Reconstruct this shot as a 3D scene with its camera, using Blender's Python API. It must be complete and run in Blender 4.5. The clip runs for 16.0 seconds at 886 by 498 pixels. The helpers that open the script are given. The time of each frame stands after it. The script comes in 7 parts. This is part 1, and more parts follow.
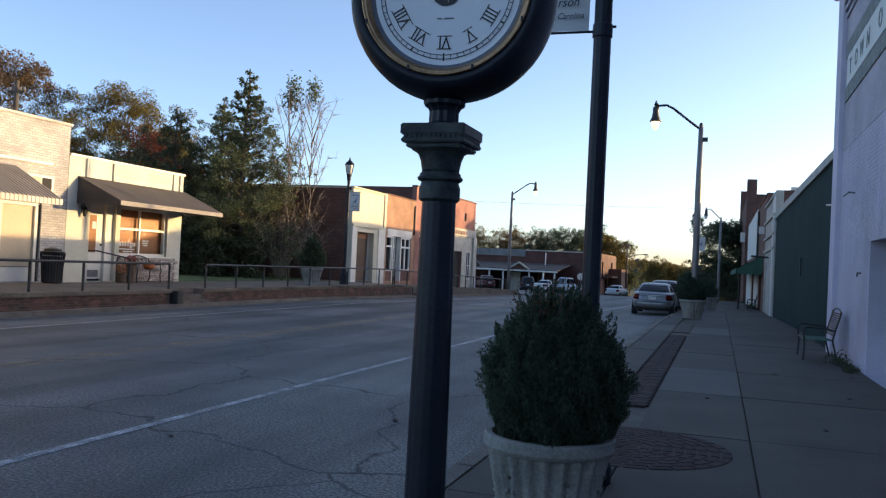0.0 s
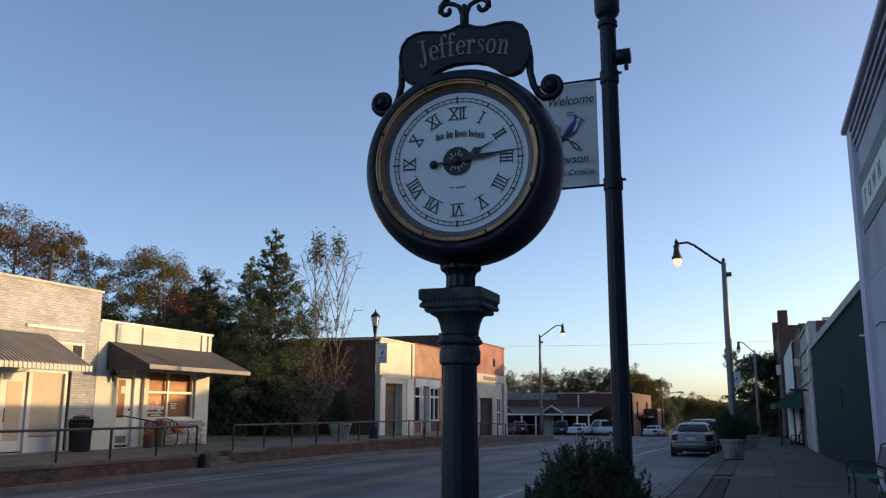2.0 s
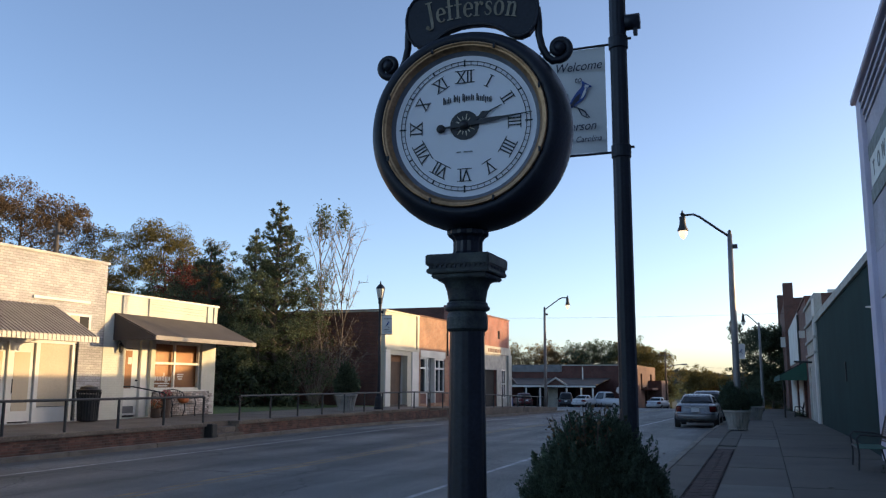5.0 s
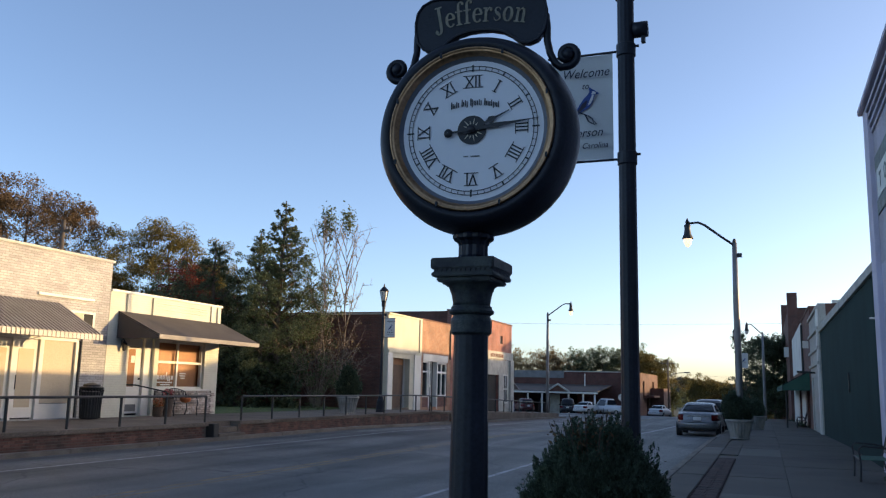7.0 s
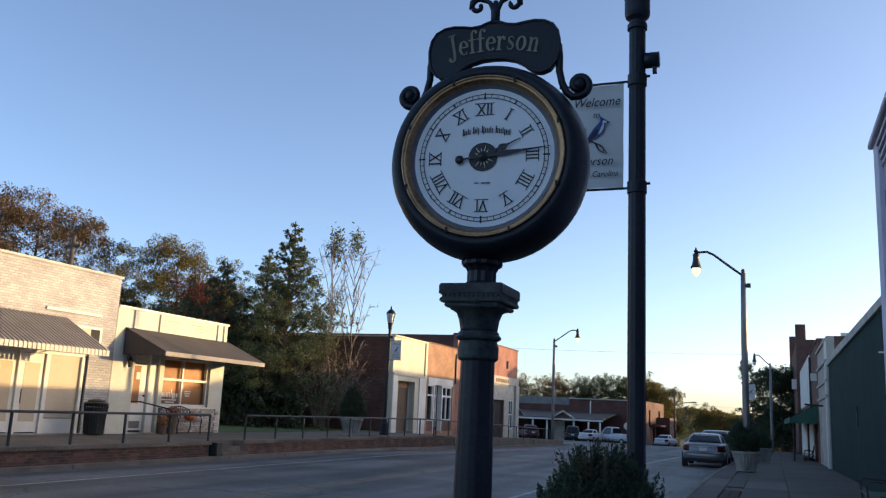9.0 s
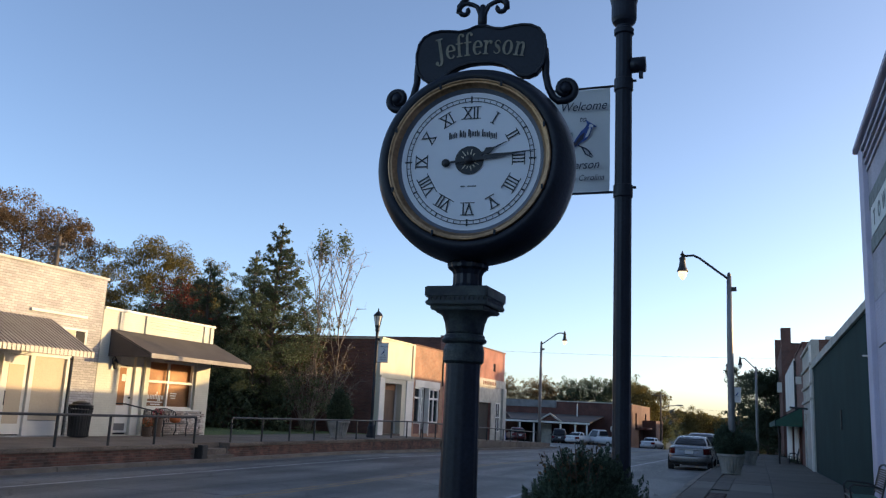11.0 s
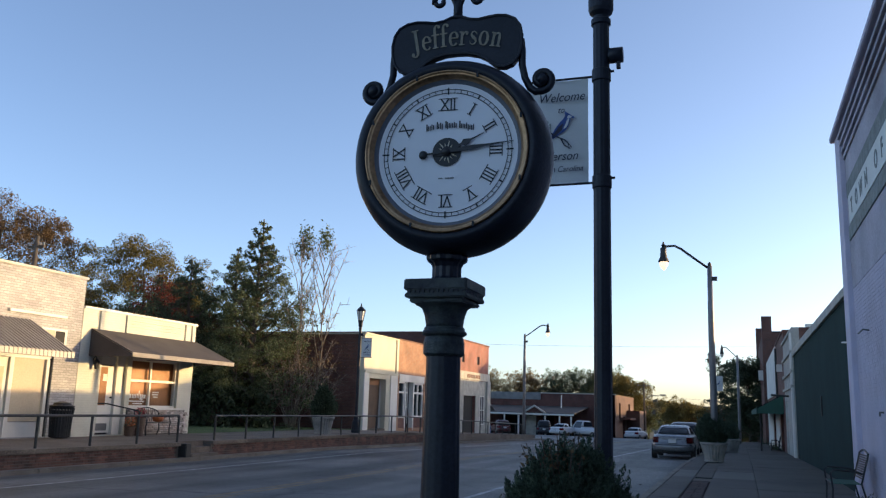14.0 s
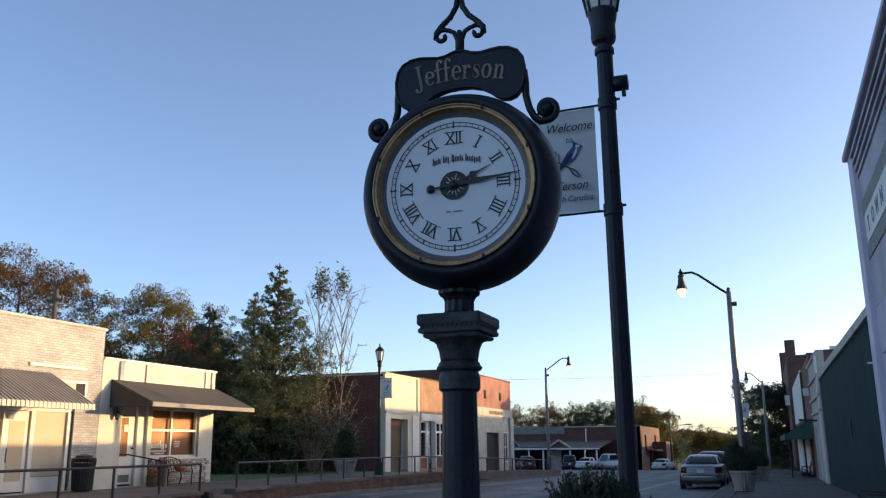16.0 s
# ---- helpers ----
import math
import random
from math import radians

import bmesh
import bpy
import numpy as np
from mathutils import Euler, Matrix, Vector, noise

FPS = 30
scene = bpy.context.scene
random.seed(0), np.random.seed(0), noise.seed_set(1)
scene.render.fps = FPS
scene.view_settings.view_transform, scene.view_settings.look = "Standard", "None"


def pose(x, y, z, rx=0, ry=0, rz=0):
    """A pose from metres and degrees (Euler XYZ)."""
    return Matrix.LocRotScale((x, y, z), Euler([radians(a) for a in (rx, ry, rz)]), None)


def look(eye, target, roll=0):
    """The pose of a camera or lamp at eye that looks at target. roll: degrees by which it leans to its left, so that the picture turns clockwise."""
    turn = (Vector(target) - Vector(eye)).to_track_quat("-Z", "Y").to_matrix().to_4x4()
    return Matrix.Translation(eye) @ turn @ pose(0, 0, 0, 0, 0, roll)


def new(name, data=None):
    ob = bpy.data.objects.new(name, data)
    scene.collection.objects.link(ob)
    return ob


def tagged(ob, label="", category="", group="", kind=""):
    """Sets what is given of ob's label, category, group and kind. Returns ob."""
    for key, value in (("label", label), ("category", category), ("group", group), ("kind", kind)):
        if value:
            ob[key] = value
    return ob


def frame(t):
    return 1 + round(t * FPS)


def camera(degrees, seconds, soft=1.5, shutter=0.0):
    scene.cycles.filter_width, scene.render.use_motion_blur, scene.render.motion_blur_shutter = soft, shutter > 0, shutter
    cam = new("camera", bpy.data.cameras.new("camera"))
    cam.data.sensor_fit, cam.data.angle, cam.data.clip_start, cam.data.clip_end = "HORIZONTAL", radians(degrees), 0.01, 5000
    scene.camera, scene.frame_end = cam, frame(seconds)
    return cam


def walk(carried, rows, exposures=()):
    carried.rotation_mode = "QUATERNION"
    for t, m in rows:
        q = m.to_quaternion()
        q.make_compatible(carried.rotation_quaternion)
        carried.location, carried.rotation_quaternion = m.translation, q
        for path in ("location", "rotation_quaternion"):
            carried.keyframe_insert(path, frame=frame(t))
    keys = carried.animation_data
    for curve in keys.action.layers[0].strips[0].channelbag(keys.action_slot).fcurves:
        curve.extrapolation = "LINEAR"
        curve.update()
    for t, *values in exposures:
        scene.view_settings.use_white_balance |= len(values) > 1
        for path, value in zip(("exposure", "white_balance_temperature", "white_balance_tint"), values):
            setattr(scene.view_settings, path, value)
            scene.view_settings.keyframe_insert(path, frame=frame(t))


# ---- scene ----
cam = camera(55.7, 16.0, soft=1.25)
PATH = [
    (0, (-0.019, 0.009, 1.551), (-0.647, 1.907, 1.586), 2.8),
    (0.5, (0.014, -0.019, 1.589), (-0.605, 1.874, 1.773), 1.6),
    (1, (0.026, -0.03, 1.621), (-0.622, 1.838, 1.922), 0.6),
    (1.5, (0.023, -0.011, 1.637), (-0.654, 1.836, 1.999), 0.3),
    (2, (0.023, -0.011, 1.635), (-0.661, 1.83, 2.013), 0.2),
    (2.5, (0.022, 0.0, 1.637), (-0.67, 1.838, 2.01), -0.0),
    (3, (0.011, 0.028, 1.635), (-0.698, 1.864, 1.991), -0.2),
    (3.5, (0.017, 0.001, 1.622), (-0.698, 1.839, 1.954), -0.2),
    (4, (0.012, 0.025, 1.615), (-0.696, 1.869, 1.929), -0.3),
    (6.5, (-0.014, 0.026, 1.602), (-0.714, 1.872, 1.923), 1.2),
    (7, (-0.001, 0.004, 1.602), (-0.708, 1.846, 1.925), 1.3),
    (7.5, (0.004, 0.004, 1.596), (-0.709, 1.845, 1.915), 1.4),
    (8, (0.011, -0.004, 1.597), (-0.7, 1.837, 1.921), 1.8),
    (8.5, (0.008, -0.017, 1.608), (-0.714, 1.815, 1.961), 2.4),
    (9, (0.002, -0.018, 1.608), (-0.721, 1.808, 1.985), 2.7),
    (9.5, (0.007, -0.027, 1.608), (-0.7, 1.805, 1.989), 3.0),
    (12, (0.02, -0.016, 1.612), (-0.657, 1.826, 1.998), 2.2),
    (12.5, (0.027, 0.0, 1.618), (-0.639, 1.846, 2.004), 1.5),
    (13, (0.029, -0.005, 1.61), (-0.622, 1.848, 1.991), 1.4),
    (13.5, (0.026, -0.007, 1.604), (-0.621, 1.848, 1.978), 1.6),
    (14, (0.025, -0.001, 1.605), (-0.632, 1.851, 1.977), 1.7),
    (14.5, (0.009, 0.013, 1.61), (-0.668, 1.857, 1.987), 1.6),
    (15, (0.024, 0.009, 1.605), (-0.659, 1.849, 1.987), 1.2),
    (15.5, (0.029, 0.019, 1.593), (-0.652, 1.856, 1.996), 0.4),
    (16, (0.037, 0.04, 1.596), (-0.65, 1.861, 2.054), -0.5),
]
EXPOSURES = [(0.0, 1.82, 7650, 17), (0.5, 1.66, 7650, 17), (1.0, 1.34, 7650, 17), (2.0, 1.36, 7650, 17), (3.0, 1.48, 7650, 17), (3.5, 1.56, 7650, 17), (7.0, 1.66, 7650, 17), (16.0, 1.7, 7650, 17)]
walk(cam, [(t, look(eye, target, roll)) for t, eye, target, roll in PATH], EXPOSURES)

# ---- daylight: low evening sun over the roofs of the near side ----
SUN_EL = radians(6.6)
SUN_AZ = radians(60)          # clockwise from the street's direction
world = bpy.data.worlds.new("evening_sky")
world.use_nodes = True
scene.world = world
sky = world.node_tree.nodes.new("ShaderNodeTexSky")
sky.sky_type = "NISHITA"
sky.sun_disc = False
sky.sun_elevation = SUN_EL
sky.sun_rotation = SUN_AZ
sky.air_density, sky.dust_density, sky.ozone_density = 0.6, 1.3, 2.2
background = world.node_tree.nodes["Background"]
background.inputs["Strength"].default_value = 0.15
world.node_tree.links.new(sky.outputs["Color"], background.inputs["Color"])
sun_data = bpy.data.lights.new("sun", "SUN")
sun_data.energy, sun_data.angle, sun_data.color = 1.85, radians(0.5), (1.0, 0.77, 0.42)
sun_way = Vector((math.sin(SUN_AZ) * math.cos(SUN_EL), math.cos(SUN_AZ) * math.cos(SUN_EL), math.sin(SUN_EL)))
sun = new("sun", sun_data)
sun.matrix_world = look(sun_way * 60, (0, 0, 0))

# ---- building helpers ----
def thing(name, at=(0, 0, 0), label="", category="", group="", kind="", turn=0):
    ob = new(name)
    ob.empty_display_size = 0.2
    ob.matrix_basis = pose(*at, 0, 0, turn)
    return tagged(ob, label, category, group, kind)


def mesh_of(bm, name, smooth=False):
    me = bpy.data.meshes.new(name)
    bm.to_mesh(me)
    bm.free()
    if smooth:
        me.polygons.foreach_set("use_smooth", [True] * len(me.polygons))
    return me


def part(name, bm, material, parent=None, label="", smooth=False):
    me = mesh_of(bm, name, smooth)
    me.materials.append(material)
    ob = new(name, me)
    if parent:
        ob.parent = parent
    if label:
        tagged(ob, label)
    return ob


def piece(name, me, parent, m):
    ob = new(name, me)
    ob.parent = parent
    ob.matrix_basis = m
    return ob


def raw(name, verts, faces, material, parent=None, smooth=False):
    me = bpy.data.meshes.new(name)
    me.from_pydata([tuple(v) for v in verts], [], [tuple(f) for f in faces])
    me.materials.append(material)
    if smooth:
        me.polygons.foreach_set("use_smooth", [True] * len(me.polygons))
    ob = new(name, me)
    if parent:
        ob.parent = parent
    return ob


def box(bm, x0, x1, y0, y1, z0, z1, bevel=0.0):
    x0, x1 = min(x0, x1), max(x0, x1)
    y0, y1 = min(y0, y1), max(y0, y1)
    m = Matrix.LocRotScale(((x0 + x1) / 2, (y0 + y1) / 2, (z0 + z1) / 2), None, (x1 - x0, y1 - y0, z1 - z0))
    vs = bmesh.ops.create_cube(bm, size=1, matrix=m)["verts"]
    if bevel:
        es = list({e for v in vs for e in v.link_edges})
        bmesh.ops.bevel(bm, geom=es, offset=bevel, segments=2, affect="EDGES")
    return bm


def one_box(*dims, bevel=0.0):
    return box(bmesh.new(), *dims, bevel=bevel)


def cyl(bm, p0, p1, r0, r1=None, seg=12):
    p0, p1 = Vector(p0), Vector(p1)
    r1 = r0 if r1 is None else r1
    way = p1 - p0
    m = Matrix.Translation((p0 + p1) / 2) @ way.to_track_quat("Z", "Y").to_matrix().to_4x4()
    bmesh.ops.create_cone(bm, cap_ends=True, segments=seg, radius1=r0, radius2=r1, depth=way.length, matrix=m)
    return bm


def lathe(bm, profile, seg=32, at=(0, 0, 0), flute=0.0, flutes=0):
    rings = []
    for r, z in profile:
        ring = []
        for i in range(seg):
            a = 2 * math.pi * i / seg
            rr = r * (1 + flute * math.cos(flutes * a)) if flutes else r
            ring.append(bm.verts.new((at[0] + rr * math.cos(a), at[1] + rr * math.sin(a), at[2] + z)))
        rings.append(ring)
    for a, b in zip(rings, rings[1:]):
        for i in range(seg):
            j = (i + 1) % seg
            bm.faces.new((a[i], a[j], b[j], b[i]))
    bm.faces.new(list(reversed(rings[0])))
    bm.faces.new(rings[-1])
    return bm


def tube(bm, points, radius, seg=8, end=None):
    pts = [Vector(p) for p in points]
    n = len(pts)
    rings = []
    up = None
    for i, p in enumerate(pts):
        way = (pts[min(i + 1, n - 1)] - pts[max(i - 1, 0)]).normalized()
        if up is None:
            up = way.orthogonal().normalized()
        up = (up - way * up.dot(way)).normalized()
        side = way.cross(up)
        r = radius if end is None else radius + (end - radius) * i / (n - 1)
        rings.append([bm.verts.new(p + (up * math.cos(2 * math.pi * k / seg) + side * math.sin(2 * math.pi * k / seg)) * r) for k in range(seg)])
    for a, b in zip(rings, rings[1:]):
        for k in range(seg):
            j = (k + 1) % seg
            bm.faces.new((a[k], a[j], b[j], b[k]))
    bm.faces.new(list(reversed(rings[0])))
    bm.faces.new(rings[-1])
    return bm


def prism(bm, outline, axis, a, b):
    """An outline of (u, v) pairs drawn out along an axis from a to b. x: u=y v=z; y: u=x v=z; z: u=x v=y."""
    def p(u, v, w):
        return {"x": (w, u, v), "y": (u, w, v), "z": (u, v, w)}[axis]
    lo = [bm.verts.new(p(u, v, a)) for u, v in outline]
    hi = [bm.verts.new(p(u, v, b)) for u, v in outline]
    n = len(lo)
    for i in range(n):
        j = (i + 1) % n
        bm.faces.new((lo[i], lo[j], hi[j], hi[i]))
    f0 = bm.faces.new(list(reversed(lo)))
    f1 = bm.faces.new(hi)
    bmesh.ops.recalc_face_normals(bm, faces=bm.faces)
    return bm


def wall_with_holes(bm, axis, u0, u1, z0, z1, d0, d1, holes):
    """A wall of thickness d0..d1 across, from u0 to u1, with rectangular holes (a, b, c, d)."""
    us = sorted({u0, u1, *[h[0] for h in holes], *[h[1] for h in holes]})
    zs = sorted({z0, z1, *[h[2] for h in holes], *[h[3] for h in holes]})
    for ua, ub in zip(us, us[1:]):
        run = None
        for za, zb in zip(zs, zs[1:]):
            um, zm = (ua + ub) / 2, (za + zb) / 2
            solid = not any(h[0] < um < h[1] and h[2] < zm < h[3] for h in holes)
            if solid:
                run = (run[0], zb) if run else (za, zb)
            if run and (not solid or zb == zs[-1]):
                if axis == "y":
                    box(bm, d0, d1, ua, ub, *run)
                else:
                    box(bm, ua, ub, d0, d1, *run)
                run = None
    bmesh.ops.remove_doubles(bm, verts=bm.verts, dist=0.0005)
    return bm


def glyphs(bm, text, size, m, depth=0.002, shear=0.0, align="CENTER", bold=0.0):
    """Letters of the built-in font as solid shapes, laid at the pose m."""
    cu = bpy.data.curves.new("letters", "FONT")
    cu.body, cu.size, cu.extrude, cu.shear, cu.align_x, cu.offset = text, size, depth, shear, align, bold
    cu.resolution_u = 4
    ob = new("letters", cu)
    bpy.context.view_layer.update()
    me = bpy.data.meshes.new_from_object(ob.evaluated_get(bpy.context.evaluated_depsgraph_get()))
    me.transform(m)
    bm.from_mesh(me)
    bpy.data.objects.remove(ob)
    bpy.data.meshes.remove(me)
    return bm


def facing(x, y, z, way):
    """A pose whose local x-y plane stands upright at x, y, z and faces -y, -x or +x."""
    turn = {"-y": 0, "-x": -90, "+x": 90}[way]
    return pose(x, y, z, 90, 0, turn)


def gz(y):
    """Height of the near pavement along the street, which falls away to a dip."""
    if y < 30:
        return 0.0
    if y < 95:
        return -0.0145 * (y - 30)
    if y < 300:
        return -0.9425 - 0.05 * (y - 95)
    return -11.19


def gl(y):
    """Height of the raised pavement on the far side."""
    return 0.40 if y < 38 else max(0.40 - 0.024 * (y - 38), -0.32)


YS = [-40, 0, 10, 20, 30, 40, 50, 60, 70, 80, 90, 95, 102, 120, 150, 200, 300]

# ---- materials ----
def material(name, color, rough=0.7, vary=0.25, scale=1.5, grain=40.0, bump=0.15, metal=0.0, tint=None, stain=0.0, island=0.0, piece_vary=0.0, spec=0.5, distance=0.01, speckle=0.0):
    m = bpy.data.materials.new(name)
    m.use_nodes = True
    nodes, links = m.node_tree.nodes, m.node_tree.links
    shader = nodes["Principled BSDF"]
    geo = nodes.new("ShaderNodeNewGeometry")
    big = nodes.new("ShaderNodeTexNoise")
    big.inputs["Scale"].default_value, big.inputs["Detail"].default_value = scale, 6
    small = nodes.new("ShaderNodeTexNoise")
    small.inputs["Scale"].default_value, small.inputs["Detail"].default_value = grain, 4
    for n in (big, small):
        links.new(geo.outputs["Position"], n.inputs["Vector"])
    ramp = nodes.new("ShaderNodeValToRGB")
    c = color
    d = tint or tuple(v * (1 - vary) for v in c)
    ramp.color_ramp.elements[0].position, ramp.color_ramp.elements[1].position = 0.33, 0.66
    ramp.color_ramp.elements[0].color = (*d, 1)
    ramp.color_ramp.elements[1].color = (*c, 1)
    links.new(big.outputs["Fac"], ramp.inputs["Fac"])
    mix = nodes.new("ShaderNodeMix")
    mix.data_type, mix.blend_type = "RGBA", "OVERLAY"
    mix.inputs["Factor"].default_value = min(0.9, vary * 1.6)
    links.new(ramp.outputs["Color"], mix.inputs["A"])
    links.new(small.outputs["Fac"], mix.inputs["B"])
    out = mix.outputs["Result"]
    if stain:
        spots = nodes.new("ShaderNodeTexNoise")
        spots.inputs["Scale"].default_value, spots.inputs["Detail"].default_value = scale * 0.37, 8
        links.new(geo.outputs["Position"], spots.inputs["Vector"])
        cut = nodes.new("ShaderNodeMapRange")
        cut.inputs["From Min"].default_value, cut.inputs["From Max"].default_value = 0.52, 0.7
        cut.inputs["To Max"].default_value = stain
        links.new(spots.outputs["Fac"], cut.inputs["Value"])
        dirt = nodes.new("ShaderNodeMix")
        dirt.data_type, dirt.blend_type = "RGBA", "MULTIPLY"
        links.new(cut.outputs["Result"], dirt.inputs["Factor"])
        links.new(out, dirt.inputs["A"])
        dirt.inputs["B"].default_value = (0.32, 0.3, 0.28, 1)
        out = dirt.outputs["Result"]
    if speckle:
        stones = nodes.new("ShaderNodeMapRange")
        stones.inputs["From Min"].default_value, stones.inputs["From Max"].default_value = 0.36, 0.64
        stones.inputs["To Min"].default_value, stones.inputs["To Max"].default_value = 1 - speckle, 1 + speckle
        links.new(small.outputs["Fac"], stones.inputs["Value"])
        chip = nodes.new("ShaderNodeMix")
        chip.data_type, chip.blend_type = "RGBA", "MULTIPLY"
        chip.inputs["Factor"].default_value = 1
        links.new(out, chip.inputs["A"])
        links.new(stones.outputs["Result"], chip.inputs["B"])
        out = chip.outputs["Result"]
    if island or piece_vary:
        hue = nodes.new("ShaderNodeHueSaturation")
        rng = nodes.new("ShaderNodeMapRange")
        k = island or piece_vary
        rng.inputs["To Min"].default_value, rng.inputs["To Max"].default_value = 1 - k, 1 + k
        if island:
            links.new(geo.outputs["Random Per Island"], rng.inputs["Value"])
        else:
            info = nodes.new("ShaderNodeObjectInfo")
            links.new(info.outputs["Random"], rng.inputs["Value"])
        links.new(rng.outputs["Result"], hue.inputs["Value"])
        links.new(out, hue.inputs["Color"])
        out = hue.outputs["Color"]
    links.new(out, shader.inputs["Base Color"])
    wear = nodes.new("ShaderNodeMapRange")
    wear.inputs["To Min"].default_value, wear.inputs["To Max"].default_value = max(0.03, rough - 0.12), min(1, rough + 0.12)
    links.new(small.outputs["Fac"], wear.inputs["Value"])
    links.new(wear.outputs["Result"], shader.inputs["Roughness"])
    shader.inputs["Metallic"].default_value = metal
    shader.inputs["Specular IOR Level"].default_value = spec
    if bump:
        b = nodes.new("ShaderNodeBump")
        b.inputs["Strength"].default_value, b.inputs["Distance"].default_value = bump, distance
        links.new(small.outputs["Fac"], b.inputs["Height"])
        links.new(b.outputs["Normal"], shader.inputs["Normal"])
    return m


def brickwork(name, color, color2, mortar, across, rough=0.85, bump=0.5, wear=0.35):
    """Courses of brick for walls too far off to lay brick by brick. across: the wall's level axis, x or y."""
    m = material(name, color, rough, bump=0)
    nodes, links = m.node_tree.nodes, m.node_tree.links
    shader = nodes["Principled BSDF"]
    geo = nodes.new("ShaderNodeNewGeometry")
    sep, com = nodes.new("ShaderNodeSeparateXYZ"), nodes.new("ShaderNodeCombineXYZ")
    links.new(geo.outputs["Position"], sep.inputs["Vector"])
    links.new(sep.outputs[across.upper()], com.inputs["X"])
    links.new(sep.outputs["Z"], com.inputs["Y"])
    br = nodes.new("ShaderNodeTexBrick")
    br.inputs["Color1"].default_value, br.inputs["Color2"].default_value = (*color, 1), (*color2, 1)
    br.inputs["Mortar"].default_value = (*mortar, 1)
    br.inputs["Scale"].default_value = 1.0
    br.inputs["Brick Width"].default_value, br.inputs["Row Height"].default_value = 0.215, 0.075
    br.inputs["Mortar Size"].default_value, br.inputs["Mortar Smooth"].default_value = 0.006, 0.3
    links.new(com.outputs["Vector"], br.inputs["Vector"])
    noise_node = nodes.new("ShaderNodeTexNoise")
    noise_node.inputs["Scale"].default_value, noise_node.inputs["Detail"].default_value = 0.9, 8
    links.new(geo.outputs["Position"], noise_node.inputs["Vector"])
    rng = nodes.new("ShaderNodeMapRange")
    rng.inputs["From Min"].default_value, rng.inputs["From Max"].default_value = 0.3, 0.7
    rng.inputs["To Min"].default_value, rng.inputs["To Max"].default_value = 1 - wear, 1 + wear * 0.3
    links.new(noise_node.outputs["Fac"], rng.inputs["Value"])
    mul = nodes.new("ShaderNodeMix")
    mul.data_type, mul.blend_type = "RGBA", "MULTIPLY"
    mul.inputs["Factor"].default_value = 1
    links.new(br.outputs["Color"], mul.inputs["A"])
    links.new(rng.outputs["Result"], mul.inputs["B"])
    links.new(mul.outputs["Result"], shader.inputs["Base Color"])
    b = nodes.new("ShaderNodeBump")
    b.invert = True
    b.inputs["Strength"].default_value, b.inputs["Distance"].default_value = bump, 0.01
    links.new(br.outputs["Fac"], b.inputs["Height"])
    links.new(b.outputs["Normal"], shader.inputs["Normal"])
    return m


def glass_material(name, color=(0.02, 0.025, 0.03), rough=0.05):
    m = bpy.data.materials.new(name)
    m.use_nodes = True
    s = m.node_tree.nodes["Principled BSDF"]
    s.inputs["Base Color"].default_value = (*color, 1)
    s.inputs["Roughness"].default_value = rough
    s.inputs["Specular IOR Level"].default_value = 0.6
    return m


def clear_glass(name):
    m = bpy.data.materials.new(name)
    m.use_nodes = True
    s = m.node_tree.nodes["Principled BSDF"]
    s.inputs["Base Color"].default_value = (0.95, 0.97, 0.97, 1)
    s.inputs["Transmission Weight"].default_value = 1.0
    s.inputs["Roughness"].default_value = 0.02
    s.inputs["IOR"].default_value = 1.1
    return m


def glow(name, color, strength):
    m = bpy.data.materials.new(name)
    m.use_nodes = True
    s = m.node_tree.nodes["Principled BSDF"]
    s.inputs["Base Color"].default_value = (*color, 1)
    s.inputs["Emission Color"].default_value = (*color, 1)
    s.inputs["Emission Strength"].default_value = strength
    return m


